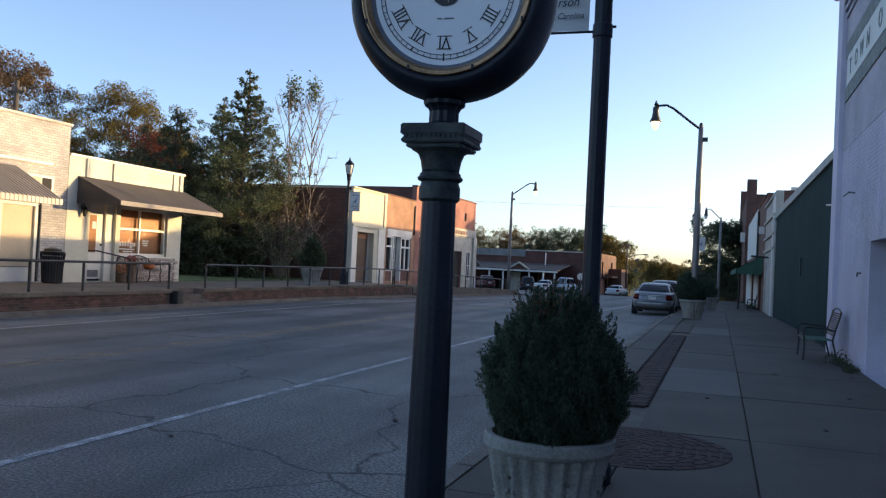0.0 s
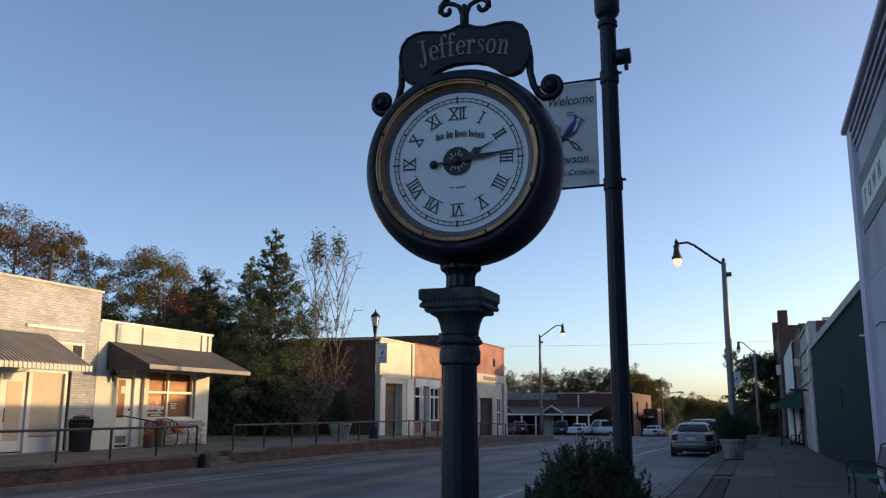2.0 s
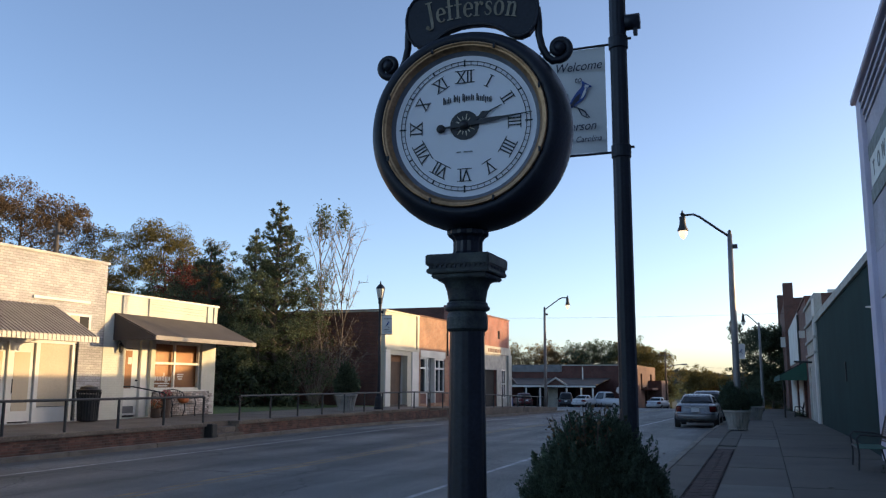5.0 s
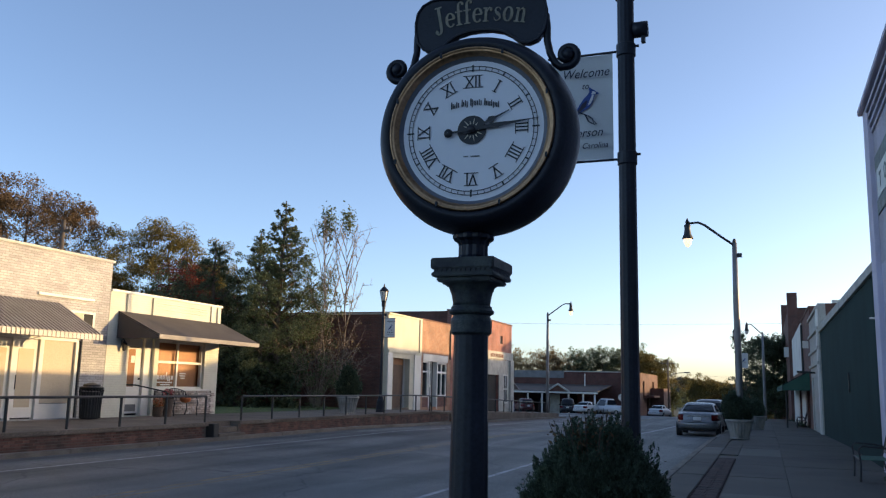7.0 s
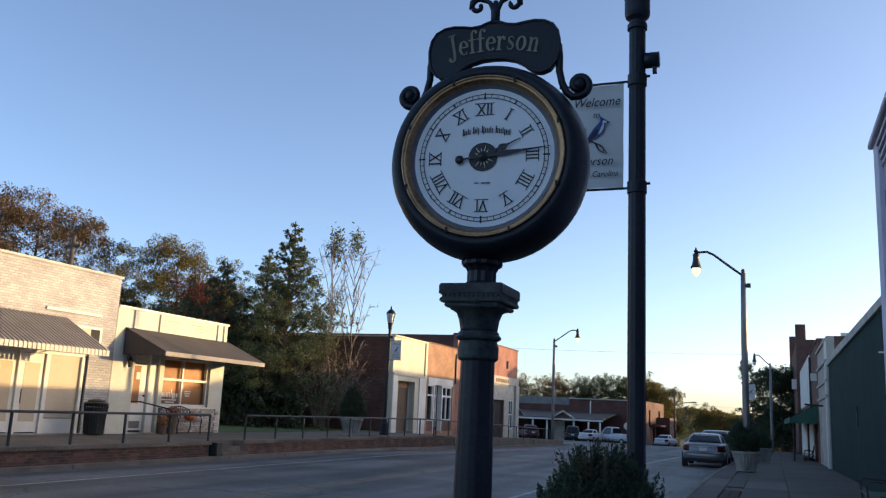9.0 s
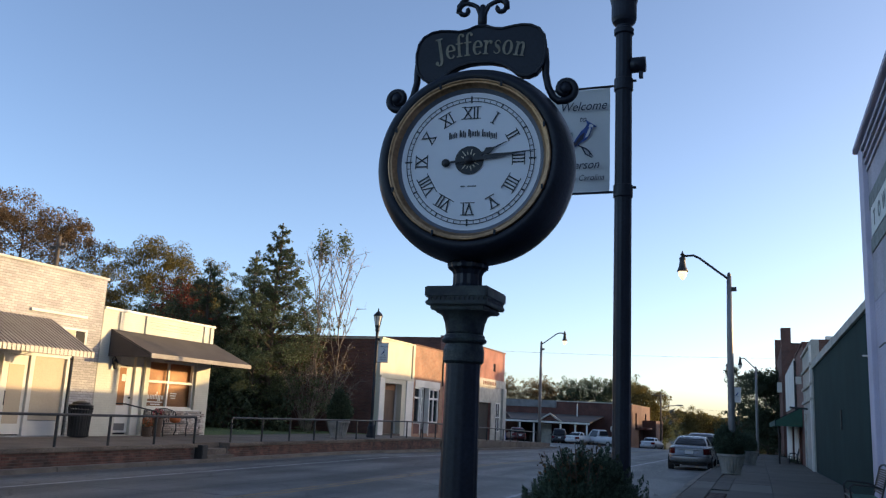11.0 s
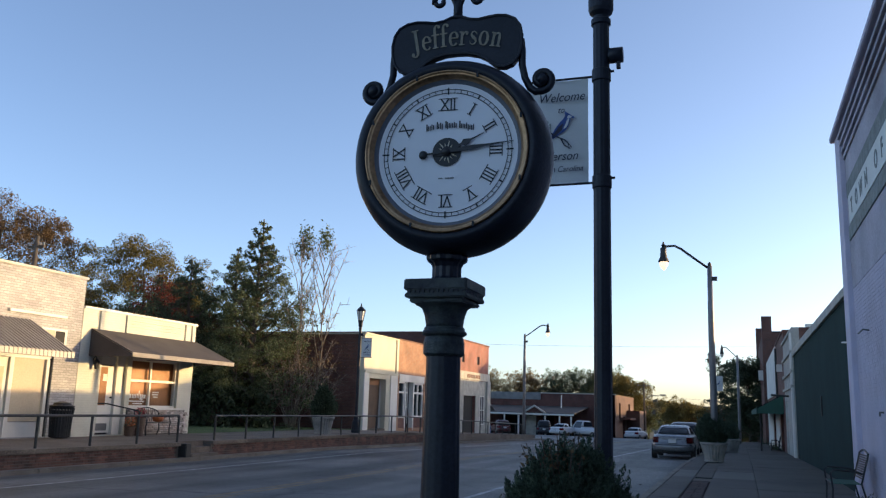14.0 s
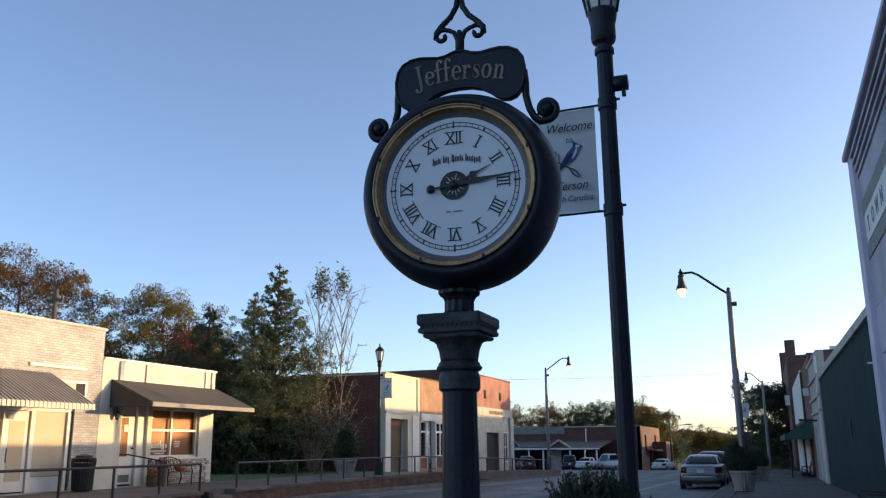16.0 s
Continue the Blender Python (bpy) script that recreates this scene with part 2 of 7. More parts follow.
def asphalt_material():
    m = material("asphalt", (0.16, 0.158, 0.144), 0.62, 0.35, 0.35, 38, 0.9, tint=(0.08, 0.08, 0.076), stain=0.85, distance=0.03, speckle=0.6)
    nodes, links = m.node_tree.nodes, m.node_tree.links
    shader = nodes["Principled BSDF"]
    geo = nodes.new("ShaderNodeNewGeometry")
    bend = nodes.new("ShaderNodeTexNoise")
    bend.inputs["Scale"].default_value, bend.inputs["Detail"].default_value = 1.3, 5
    links.new(geo.outputs["Position"], bend.inputs["Vector"])
    add = nodes.new("ShaderNodeMix")
    add.data_type, add.blend_type = "RGBA", "ADD"
    add.inputs["Factor"].default_value = 0.8
    links.new(geo.outputs["Position"], add.inputs["A"])
    links.new(bend.outputs["Color"], add.inputs["B"])
    cells = nodes.new("ShaderNodeTexVoronoi")
    cells.feature = "DISTANCE_TO_EDGE"
    cells.inputs["Scale"].default_value = 0.24
    links.new(add.outputs["Result"], cells.inputs["Vector"])
    cut = nodes.new("ShaderNodeMapRange")
    cut.inputs["From Max"].default_value = 0.007
    links.new(cells.outputs["Distance"], cut.inputs["Value"])
    old = shader.inputs["Base Color"].links[0].from_socket
    # long dark streaks along the lanes
    lanes = nodes.new("ShaderNodeMapping")
    lanes.inputs["Scale"].default_value = (0.9, 0.07, 1.0)
    links.new(geo.outputs["Position"], lanes.inputs["Vector"])
    streak = nodes.new("ShaderNodeTexNoise")
    streak.inputs["Scale"].default_value, streak.inputs["Detail"].default_value = 1.0, 7
    links.new(lanes.outputs["Vector"], streak.inputs["Vector"])
    worn = nodes.new("ShaderNodeMapRange")
    worn.inputs["From Min"].default_value, worn.inputs["From Max"].default_value = 0.35, 0.65
    worn.inputs["To Min"].default_value, worn.inputs["To Max"].default_value = 0.5, 1.3
    links.new(streak.outputs["Fac"], worn.inputs["Value"])
    tyre = nodes.new("ShaderNodeMix")
    tyre.data_type, tyre.blend_type = "RGBA", "MULTIPLY"
    tyre.inputs["Factor"].default_value = 1
    links.new(old, tyre.inputs["A"])
    links.new(worn.outputs["Result"], tyre.inputs["B"])
    old = tyre.outputs["Result"]
    mul = nodes.new("ShaderNodeMix")
    mul.data_type = "RGBA"
    links.new(cut.outputs["Result"], mul.inputs["Factor"])
    mul.inputs["A"].default_value = (0.008, 0.008, 0.009, 1)
    links.new(old, mul.inputs["B"])
    links.new(mul.outputs["Result"], shader.inputs["Base Color"])
    return m


M = {
    "asphalt": asphalt_material(),
    "grass": material("grass", (0.07, 0.12, 0.03), 0.95, 0.5, 0.8, 30, 0.6, tint=(0.04, 0.065, 0.018), distance=0.04),
    "field": material("field", (0.07, 0.075, 0.04), 0.95, 0.5, 0.02, 0.3, 0.3),
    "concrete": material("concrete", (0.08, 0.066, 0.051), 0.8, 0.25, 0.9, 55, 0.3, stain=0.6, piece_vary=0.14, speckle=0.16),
    "concrete_pale": material("concrete_pale", (0.135, 0.122, 0.105), 0.85, 0.2, 0.9, 55, 0.3, stain=0.4, piece_vary=0.1, speckle=0.14),
    "concrete_old": material("concrete_old", (0.17, 0.135, 0.105), 0.92, 0.35, 1.2, 30, 0.3, stain=0.7, speckle=0.2),
    "kerb": material("kerb_concrete", (0.2, 0.17, 0.14), 0.92, 0.35, 1.5, 50, 0.3, stain=0.6, piece_vary=0.1, speckle=0.2),
    "paver": material("paver", (0.06, 0.03, 0.026), 0.9, 0.35, 2.5, 60, 0.3, piece_vary=0.25),
    "soil": material("soil", (0.06, 0.045, 0.035), 0.95, 0.4, 6, 60, 0.5),
    "white_line": material("road_paint_white", (0.5, 0.5, 0.49), 0.8, 0.3, 5, 40, 0.1, tint=(0.2, 0.2, 0.2), speckle=0.3),
    "yellow_line": material("road_paint_yellow", (0.34, 0.22, 0.08), 0.8, 0.4, 2.5, 40, 0.1, tint=(0.125, 0.115, 0.1), speckle=0.3),
    "iron": material("black_blue_iron", (0.009, 0.0135, 0.022), 0.42, 0.5, 5, 60, 0.15, tint=(0.005, 0.008, 0.014), spec=0.3),
    "iron_worn": material("weathered_iron", (0.01, 0.014, 0.02), 0.5, 0.5, 14, 90, 0.35, tint=(0.05, 0.062, 0.056), spec=0.3),
    "black_metal": material("black_metal", (0.015, 0.015, 0.016), 0.5, 0.3, 4, 60, 0.1),
    "brass": material("bezel_brass", (0.46, 0.27, 0.15), 0.42, 0.35, 6, 50, 0.05, metal=1.0),
    "dial": material("dial_white", (0.74, 0.76, 0.78), 0.5, 0.04, 2, 30, 0.0),
    # shade of the dial's recess, put into the ring's colour
    "dial_rim": material("recess_shade_grey", (0.13, 0.145, 0.17), 0.5, 0.15, 4, 40, 0.0),
    "ink": material("dial_black", (0.012, 0.013, 0.016), 0.5, 0.2, 4, 40, 0.0),
    "gold_letter": material("gold_letter", (0.52, 0.48, 0.36), 0.6, 0.25, 20, 80, 0.0),
    "banner": material("banner_cloth", (0.52, 0.53, 0.52), 0.85, 0.08, 2, 120, 0.1),
    "banner_ink": material("banner_ink", (0.03, 0.03, 0.05), 0.8, 0.2, 4, 60, 0.0),
    "blue": material("banner_blue", (0.03, 0.075, 0.26), 0.8, 0.3, 30, 60, 0.0),
    "white_paint": material("white_paint", (0.74, 0.71, 0.64), 0.7, 0.12, 1.1, 30, 0.15, stain=0.3),
    "cream_paint": material("cream_paint", (0.6, 0.55, 0.42), 0.75, 0.12, 0.8, 30, 0.15, stain=0.25),
    "cream_brick": brickwork("cream_brick", (0.62, 0.6, 0.5), (0.6, 0.58, 0.48), (0.56, 0.53, 0.44), "y", wear=0.15, bump=0.35),
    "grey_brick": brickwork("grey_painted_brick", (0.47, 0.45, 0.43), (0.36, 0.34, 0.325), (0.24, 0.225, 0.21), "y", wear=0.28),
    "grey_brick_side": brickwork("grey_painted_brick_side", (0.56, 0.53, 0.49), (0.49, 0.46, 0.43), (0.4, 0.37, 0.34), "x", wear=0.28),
    "town_stucco": material("town_stucco", (0.45, 0.43, 0.49), 0.85, 0.25, 0.8, 25, 0.25, stain=0.45),
    "town_paint": material("town_paint", (0.54, 0.51, 0.61), 0.75, 0.16, 0.9, 40, 0.2, stain=0.3, piece_vary=0.05),
    "town_panel": material("town_sign_panel", (0.66, 0.69, 0.66), 0.7, 0.12, 1.5, 40, 0.1),
    "town_border": material("town_sign_border", (0.22, 0.25, 0.24), 0.8, 0.4, 6, 40, 0.2),
    "green_wall": material("green_paint", (0.014, 0.042, 0.04), 0.92, 0.25, 0.7, 20, 0.15, stain=0.3, spec=0.15),
    "coping": material("coping", (0.48, 0.46, 0.4), 0.8, 0.3, 2, 30, 0.2),
    "orange_brick": brickwork("orange_brick", (0.42, 0.22, 0.13), (0.35, 0.17, 0.1), (0.36, 0.27, 0.2), "y"),
    "pink_brick": brickwork("red_brick", (0.38, 0.15, 0.11), (0.32, 0.12, 0.09), (0.34, 0.24, 0.2), "y"),
    "dark_brick": brickwork("dark_red_brick", (0.17, 0.07, 0.05), (0.12, 0.05, 0.04), (0.16, 0.12, 0.1), "x"),
    "dark_brick_y": brickwork("dark_red_brick_front", (0.2, 0.08, 0.055), (0.14, 0.055, 0.04), (0.18, 0.13, 0.11), "y"),
    "far_brick": brickwork("far_brick", (0.15, 0.05, 0.038), (0.115, 0.04, 0.03), (0.14, 0.085, 0.07), "x"),
    "far_brick_y": brickwork("far_brick_side", (0.14, 0.066, 0.048), (0.11, 0.05, 0.038), (0.14, 0.1, 0.08), "y"),
    "wall_brick": material("retaining_brick", (0.17, 0.082, 0.06), 0.9, 0.4, 2.5, 50, 0.3, tint=(0.065, 0.043, 0.036), stain=0.4, piece_vary=0.3),
    "wall_brick_joined": material("retaining_brick_far", (0.17, 0.082, 0.06), 0.9, 0.4, 2.5, 50, 0.3, tint=(0.065, 0.043, 0.036), stain=0.4, island=0.3),
    "stone_brick": material("weathered_brick", (0.36, 0.27, 0.22), 0.9, 0.45, 3.0, 50, 0.4, tint=(0.5, 0.46, 0.42), piece_vary=0.4),
    "mortar": material("mortar", (0.14, 0.12, 0.1), 0.95, 0.3, 4, 50, 0.3),
    "roof": material("roof_felt", (0.06, 0.058, 0.056), 0.9, 0.3, 0.6, 20, 0.2),
    "awning_dark": material("awning_brown", (0.075, 0.062, 0.055), 0.85, 0.25, 1.2, 60, 0.15),
    "awning_edge": material("awning_edge", (0.3, 0.27, 0.24), 0.85, 0.2, 2, 60, 0.1),
    "awning_tin": material("awning_tin", (0.26, 0.235, 0.23), 0.6, 0.2, 1.5, 40, 0.1),
    "awning_cream": material("awning_cream", (0.62, 0.57, 0.47), 0.7, 0.15, 2, 40, 0.1),
    "awning_green": material("awning_green", (0.03, 0.12, 0.085), 0.85, 0.2, 1.2, 60, 0.1),
    "blind": material("tan_blind", (0.55, 0.45, 0.32), 0.8, 0.12, 0.9, 30, 0.05, stain=0.25),
    "wood_panel": material("brown_panel", (0.3, 0.13, 0.055), 0.7, 0.3, 1.2, 30, 0.1),
    "brown_door": material("brown_boards", (0.12, 0.07, 0.045), 0.7, 0.3, 2, 40, 0.1),
    "glass": glass_material("window_glass"),
    "pane": clear_glass("clear_pane"),
    # near-black colour that paints the darkness of unlit interiors
    "room_shade": material("room_shade", (0.03, 0.028, 0.026), 0.9, 0.2, 1, 20, 0.0),
    "grey_metal": material("galvanised_metal", (0.2, 0.2, 0.2), 0.5, 0.25, 2, 40, 0.1, metal=0.5),
    "rail_paint": material("rail_paint", (0.028, 0.026, 0.024), 0.55, 0.3, 3, 50, 0.1),
    "planter": material("planter_concrete", (0.33, 0.32, 0.29), 0.9, 0.35, 3, 50, 0.35, stain=0.6),
    "bark": material("bark", (0.1, 0.078, 0.06), 0.95, 0.4, 3, 30, 0.6),
    "pale_bark": material("pale_bark", (0.21, 0.165, 0.13), 0.9, 0.35, 3, 30, 0.4),
    "pole_wood": material("pole_wood", (0.11, 0.085, 0.065), 0.9, 0.3, 3, 40, 0.4),
    "rubber": material("rubber", (0.02, 0.02, 0.02), 0.85, 0.2, 5, 60, 0.2),
    "rim": material("wheel_rim", (0.4, 0.4, 0.41), 0.35, 0.2, 5, 60, 0.05, metal=0.9),
    "car_glass": glass_material("car_glass", (0.03, 0.035, 0.04), 0.08),
    "grey_car": material("grey_car_paint", (0.07, 0.072, 0.075), 0.3, 0.06, 2, 90, 0.0, metal=0.3),
    "silver": material("silver_paint", (0.22, 0.225, 0.23), 0.28, 0.06, 2, 90, 0.0, metal=0.45),
    "dark_car": material("dark_car_paint", (0.02, 0.02, 0.025), 0.3, 0.1, 2, 90, 0.0),
    "white_car": material("white_car_paint", (0.6, 0.6, 0.6), 0.35, 0.08, 2, 90, 0.0),
    "red_light": material("tail_light", (0.2, 0.012, 0.014), 0.25, 0.1, 9, 60, 0.0),
    "red_car": material("dark_red_car_paint", (0.09, 0.014, 0.014), 0.3, 0.1, 2, 90, 0.0),
    "plate": material("plate", (0.55, 0.55, 0.55), 0.6, 0.1, 5, 60, 0.0),
    # weak emission painting the sky's brightness in clear globes, not a burning lamp
    "globe_sky_glow": glow("globe_sky_glow", (1.0, 0.82, 0.6), 0.35),
    "lamp_globe": material("lamp_globe", (0.6, 0.58, 0.53), 0.35, 0.05, 4, 60, 0.0),
    "pumpkin": material("pumpkin_orange", (0.55, 0.14, 0.04), 0.6, 0.3, 9, 60, 0.2),
    "flower": material("red_petals", (0.4, 0.05, 0.06), 0.8, 0.3, 9, 60, 0.0, island=0.4),
    "hill": material("far_woods", (0.07, 0.075, 0.06), 0.95, 0.4, 0.06, 0.5, 0.0),
}


def leaf_material(name, color, spread=0.45):
    m = material(name, color, 0.7, 0.3, 0.6, 20, 0.0, island=spread, spec=0.2)
    s = m.node_tree.nodes["Principled BSDF"]
    out = m.node_tree.nodes["Material Output"]
    thin = m.node_tree.nodes.new("ShaderNodeBsdfTranslucent")
    both = m.node_tree.nodes.new("ShaderNodeMixShader")
    both.inputs["Fac"].default_value = 0.45
    src = s.inputs["Base Color"].links[0].from_socket
    m.node_tree.links.new(src, thin.inputs["Color"])
    m.node_tree.links.new(s.outputs["BSDF"], both.inputs[1])
    m.node_tree.links.new(thin.outputs["BSDF"], both.inputs[2])
    m.node_tree.links.new(both.outputs["Shader"], out.inputs["Surface"])
    return m


L = {
    "green": leaf_material("leaf_green", (0.12, 0.145, 0.075)),
    "dark": leaf_material("leaf_dark", (0.08, 0.105, 0.062)),
    "olive": leaf_material("leaf_olive", (0.15, 0.122, 0.042)),
    "rust": leaf_material("leaf_rust", (0.15, 0.1, 0.056)),
    "red": leaf_material("leaf_red", (0.13, 0.035, 0.025)),
    "shrub": leaf_material("leaf_shrub", (0.08, 0.12, 0.08)),
    "tan": leaf_material("leaf_tan", (0.2, 0.14, 0.07)),
}

# ---- ground, road and pavements ----
def strip(name, x0, x1, height, material, ys=YS, thick=0.0, kind="structure", label="", category=""):
    """A sheet or slab that follows the street's fall; height(y) gives its top."""
    verts, faces = [], []
    for y in ys:
        verts += [(x0, y, height(y)), (x1, y, height(y))]
    n = len(ys)
    for i in range(n - 1):
        faces.append((2 * i, 2 * i + 1, 2 * i + 3, 2 * i + 2))
    if thick:
        for y in ys:
            verts += [(x0, y, height(y) - thick), (x1, y, height(y) - thick)]
        o = 2 * n
        for i in range(n - 1):
            faces.append((o + 2 * i, o + 2 * i + 2, o + 2 * i + 3, o + 2 * i + 1))
            faces.append((2 * i, 2 * i + 2, o + 2 * i + 2, o + 2 * i))
            faces.append((2 * i + 1, o + 2 * i + 1, o + 2 * i + 3, 2 * i + 3))
        faces += [(0, o, o + 1, 1), (2 * n - 2, 2 * n - 1, o + 2 * n - 1, o + 2 * n - 2)]
    ob = raw(name, verts, faces, material)
    return tagged(ob, label, category or name, kind=kind)


gx = [-2500, -600, -200, -80, -40, -20, 0, 20, 40, 80, 200, 600, 2500]
gy = [-800, -100, *YS, 420, 520, 600, 700, 1000, 2500]
gv, gf = [], []
for yy in gy:
    for xx in gx:
        side = 0.0 if -60 < xx < 60 else (abs(xx) - 60) * 0.004
        hill = 17.0 * math.exp(-((yy - 640) / 90) ** 2) if yy > 300 else 0.0
        gv.append((xx, yy, gz(yy) - 0.3 + min(side, 4) + hill))
for j in range(len(gy) - 1):
    for i in range(len(gx) - 1):
        a = j * len(gx) + i
        gf.append((a, a + 1, a + len(gx) + 1, a + len(gx)))
tagged(raw("ground", gv, gf, M["field"]), "rolling dull green ground out to the horizon", "ground", kind="structure")

road = strip("road", -15.0, -1.93, lambda y: gz(y) - 0.13, M["asphalt"], thick=0.1, label="worn grey asphalt main street with cracks", category="road")
parking = strip("parking_lot", -46, -15.0, lambda y: gz(y) - 0.12, M["asphalt"], ys=[65.6, 70, 80, 90, 95, 102, 109.5], thick=0.1, label="grey asphalt lot beside the brick block", category="parking lot")


def line(name, x, w, y0, y1, mat, label):
    ys = [y0] + [y for y in YS if y0 < y < y1] + [y1]
    return strip(name, x - w / 2, x + w / 2, lambda y: gz(y) - 0.126, mat, ys=ys, label=label, category="road marking")


line("edge_line", -5.14, 0.11, -30, 66, M["white_line"], "thin worn white edge line on asphalt")
line("centre_line", -9.05, 0.1, -30, 120, M["yellow_line"], "faded yellow centre line on asphalt")
line("centre_line", -9.3, 0.1, -30, 120, M["yellow_line"], "faded yellow centre line on asphalt")
line("edge_line", -13.2, 0.1, -30, 62, M["white_line"], "faint white edge line on asphalt")

strip("gutter", -15.0, -14.55, lambda y: gz(y) - 0.122, M["concrete_pale"], ys=[-30, 0, 10, 20, 30, 40, 50, 60, 66], label="pale worn concrete gutter along the far kerb", category="gutter")

# near pavement bed; slabs are laid on it at the end of the file
bed = strip("pavement_near", -1.75, 2.42, lambda y: gz(y) - 0.03, M["mortar"], thick=0.25, label="concrete pavement with a red paver strip", category="pavement")
lawn = strip("lawn", -60, -19.1, lambda y: 0.36, M["grass"], ys=[27.4, 34, 41.3], thick=0.5, label="mown grass lot between two buildings", category="lawn")
deck_ys = [-20, 0, 10, 20, 21.6]
deck_far = strip("pavement_far", -19.3, -15.66, gl, M["concrete_old"], ys=[-20, 0, 10, 20, 30, 38, 44, 52, 60, 66], thick=0.45, label="raised concrete pavement behind a brick retaining wall", category="pavement")
gap = strip("pavement_gap", -19.3, -19.1, gl, M["concrete_old"], ys=[27.2, 34, 38, 41.4], thick=0.45, label="concrete edge of the raised pavement beside grass", category="pavement")
for ya, yb in ((-20, 21.0), (22.6, 41.5)):
    ys = [ya] + [y for y in (0, 10, 20, 30, 38) if ya < y < yb] + [yb]
    strip("retaining_cap", -15.66, -15.28, lambda y: gl(y) + 0.0, M["concrete_old"], ys=ys, thick=0.1, label="stained concrete cap on the retaining wall", category="wall cap")
strip("retaining_cap", -15.66, -15.28, lambda y: gl(y) - 0.012, M["concrete_old"], ys=[41.5, 44, 52, 60, 66], thick=0.4, label="stained concrete edge of the raised pavement", category="wall cap")
for ya, yb in ((-20, 21.0), (22.6, 41.5)):
    ys = [ya] + [y for y in (0, 10, 20, 30, 38) if ya < y < yb] + [yb]
    strip("retaining_core", -15.63, -15.36, lambda y: gl(y) - 0.1, M["mortar"], ys=ys, thick=0.5, label="mortar core of the low brick retaining wall", category="retaining wall")

steps = thing("steps", (-15.4, 21.93, -0.13), "two worn concrete steps up to the raised pavement", "steps", kind="structure")
part("step", one_box(-0.25, 0.33, -0.66, 0.68, 0, 0.2, bevel=0.015), M["concrete_old"], steps)
part("step", one_box(-0.25, 0.02, -0.655, 0.675, 0.2, 0.37, bevel=0.015), M["concrete_old"], steps)
part("cheek", one_box(-0.24, 0.3, -0.92, -0.66, 0, 0.5, bevel=0.02), M["rail_paint"], steps)

# kerbs, in lengths of about three metres
def kerb_run(name, x0, x1, base, y0, y1, step, label):
    run = thing(name, (0, 0, 0), label, "kerb", kind="structure")
    bm = one_box(x0, x1, 0.006, step - 0.006, -0.3, 0, bevel=0.018)
    me = mesh_of(bm, "kerb_stone")
    me.materials.append(M["kerb"])
    y = y0
    while y < y1:
        slope = math.degrees(math.atan2(base(y + step) - base(y), step))
        piece("kerb_stone", me, run, pose(0, y, base(y), slope, 0, 0))
        y += step
    return run


kerb_run("kerb_near", -1.93, -1.75, gz, -12, 90, 3.05, "worn concrete kerb along the near pavement")
kerb_run("kerb_far", -15.28, -14.98, lambda y: gz(y) - 0.02, -12, 66, 3.05, "worn concrete kerb and gutter below the retaining wall")

# ---- far side: stores with awnings ----
def store_body(name, x, y0, y1, z0, z1, depth, front, side, holes, label, parapet=0.4, thick=0.3):
    """A flat-roofed store whose front faces the street at x; holes go through the front."""
    b = thing(name, (0, 0, 0), label, "building")
    bm = wall_with_holes(bmesh.new(), "y", y0, y1, z0, z1, x - thick, x, holes)
    part("front_wall", bm, front, b)
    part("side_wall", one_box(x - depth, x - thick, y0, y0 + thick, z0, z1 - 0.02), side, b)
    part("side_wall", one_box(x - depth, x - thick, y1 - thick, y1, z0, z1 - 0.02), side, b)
    part("rear_wall", one_box(x - depth, x - depth + thick, y0 + thick, y1 - thick, z0, z1 - 0.3), side, b)
    part("roof", one_box(x - depth + thick, x - thick, y0 + thick, y1 - thick, z1 - parapet - 0.2, z1 - parapet), M["roof"], b)
    # inner wall and floor carry the room's darkness in their colour
    part("inner_wall", one_box(x - 3.2, x - 3.0, y0 + thick, y1 - thick, z0, z1 - parapet - 0.2), M["room_shade"], b)
    part("inner_floor", one_box(x - 3.0, x - thick, y0 + thick, y1 - thick, z0, z0 + 0.05), M["room_shade"], b)
    return b


def window_frame(parent, x, y0, y1, z0, z1, bars_y=(), bars_z=(), w=0.07, d=0.1, mat=None, glass=None, name="window"):
    mat = mat or M["white_paint"]
    bm = bmesh.new()
    box(bm, x - d, x, y0, y0 + w, z0, z1)
    box(bm, x - d, x, y1 - w, y1, z0, z1)
    box(bm, x - d, x, y0 + w, y1 - w, z1 - w, z1)
    box(bm, x - d, x, y0 + w, y1 - w, z0, z0 + w)
    for v in bars_y:
        box(bm, x - d + 0.01, x - 0.01, v - w / 2, v + w / 2, z0 + w, z1 - w)
    frame_ob = part(name, bm, mat, parent)
    for v in bars_z:
        part("crossbar", one_box(x - d + 0.012, x + 0.004, y0 + w, y1 - w, v - w / 2, v + w / 2), mat, frame_ob)
    ys = [y0 + w / 2, *bars_y, y1 - w / 2]
    zs = [z0 + w / 2, *bars_z, z1 - w / 2]
    for a, b in zip(ys, ys[1:]):
        for c, e in zip(zs, zs[1:]):
            part("pane", one_box(x - d * 0.6 - 0.006, x - d * 0.6, a + w / 2 - 0.01, b - w / 2 + 0.01, c + w / 2 - 0.01, e - w / 2 + 0.01), glass or M["glass"], frame_ob)
    return frame_ob


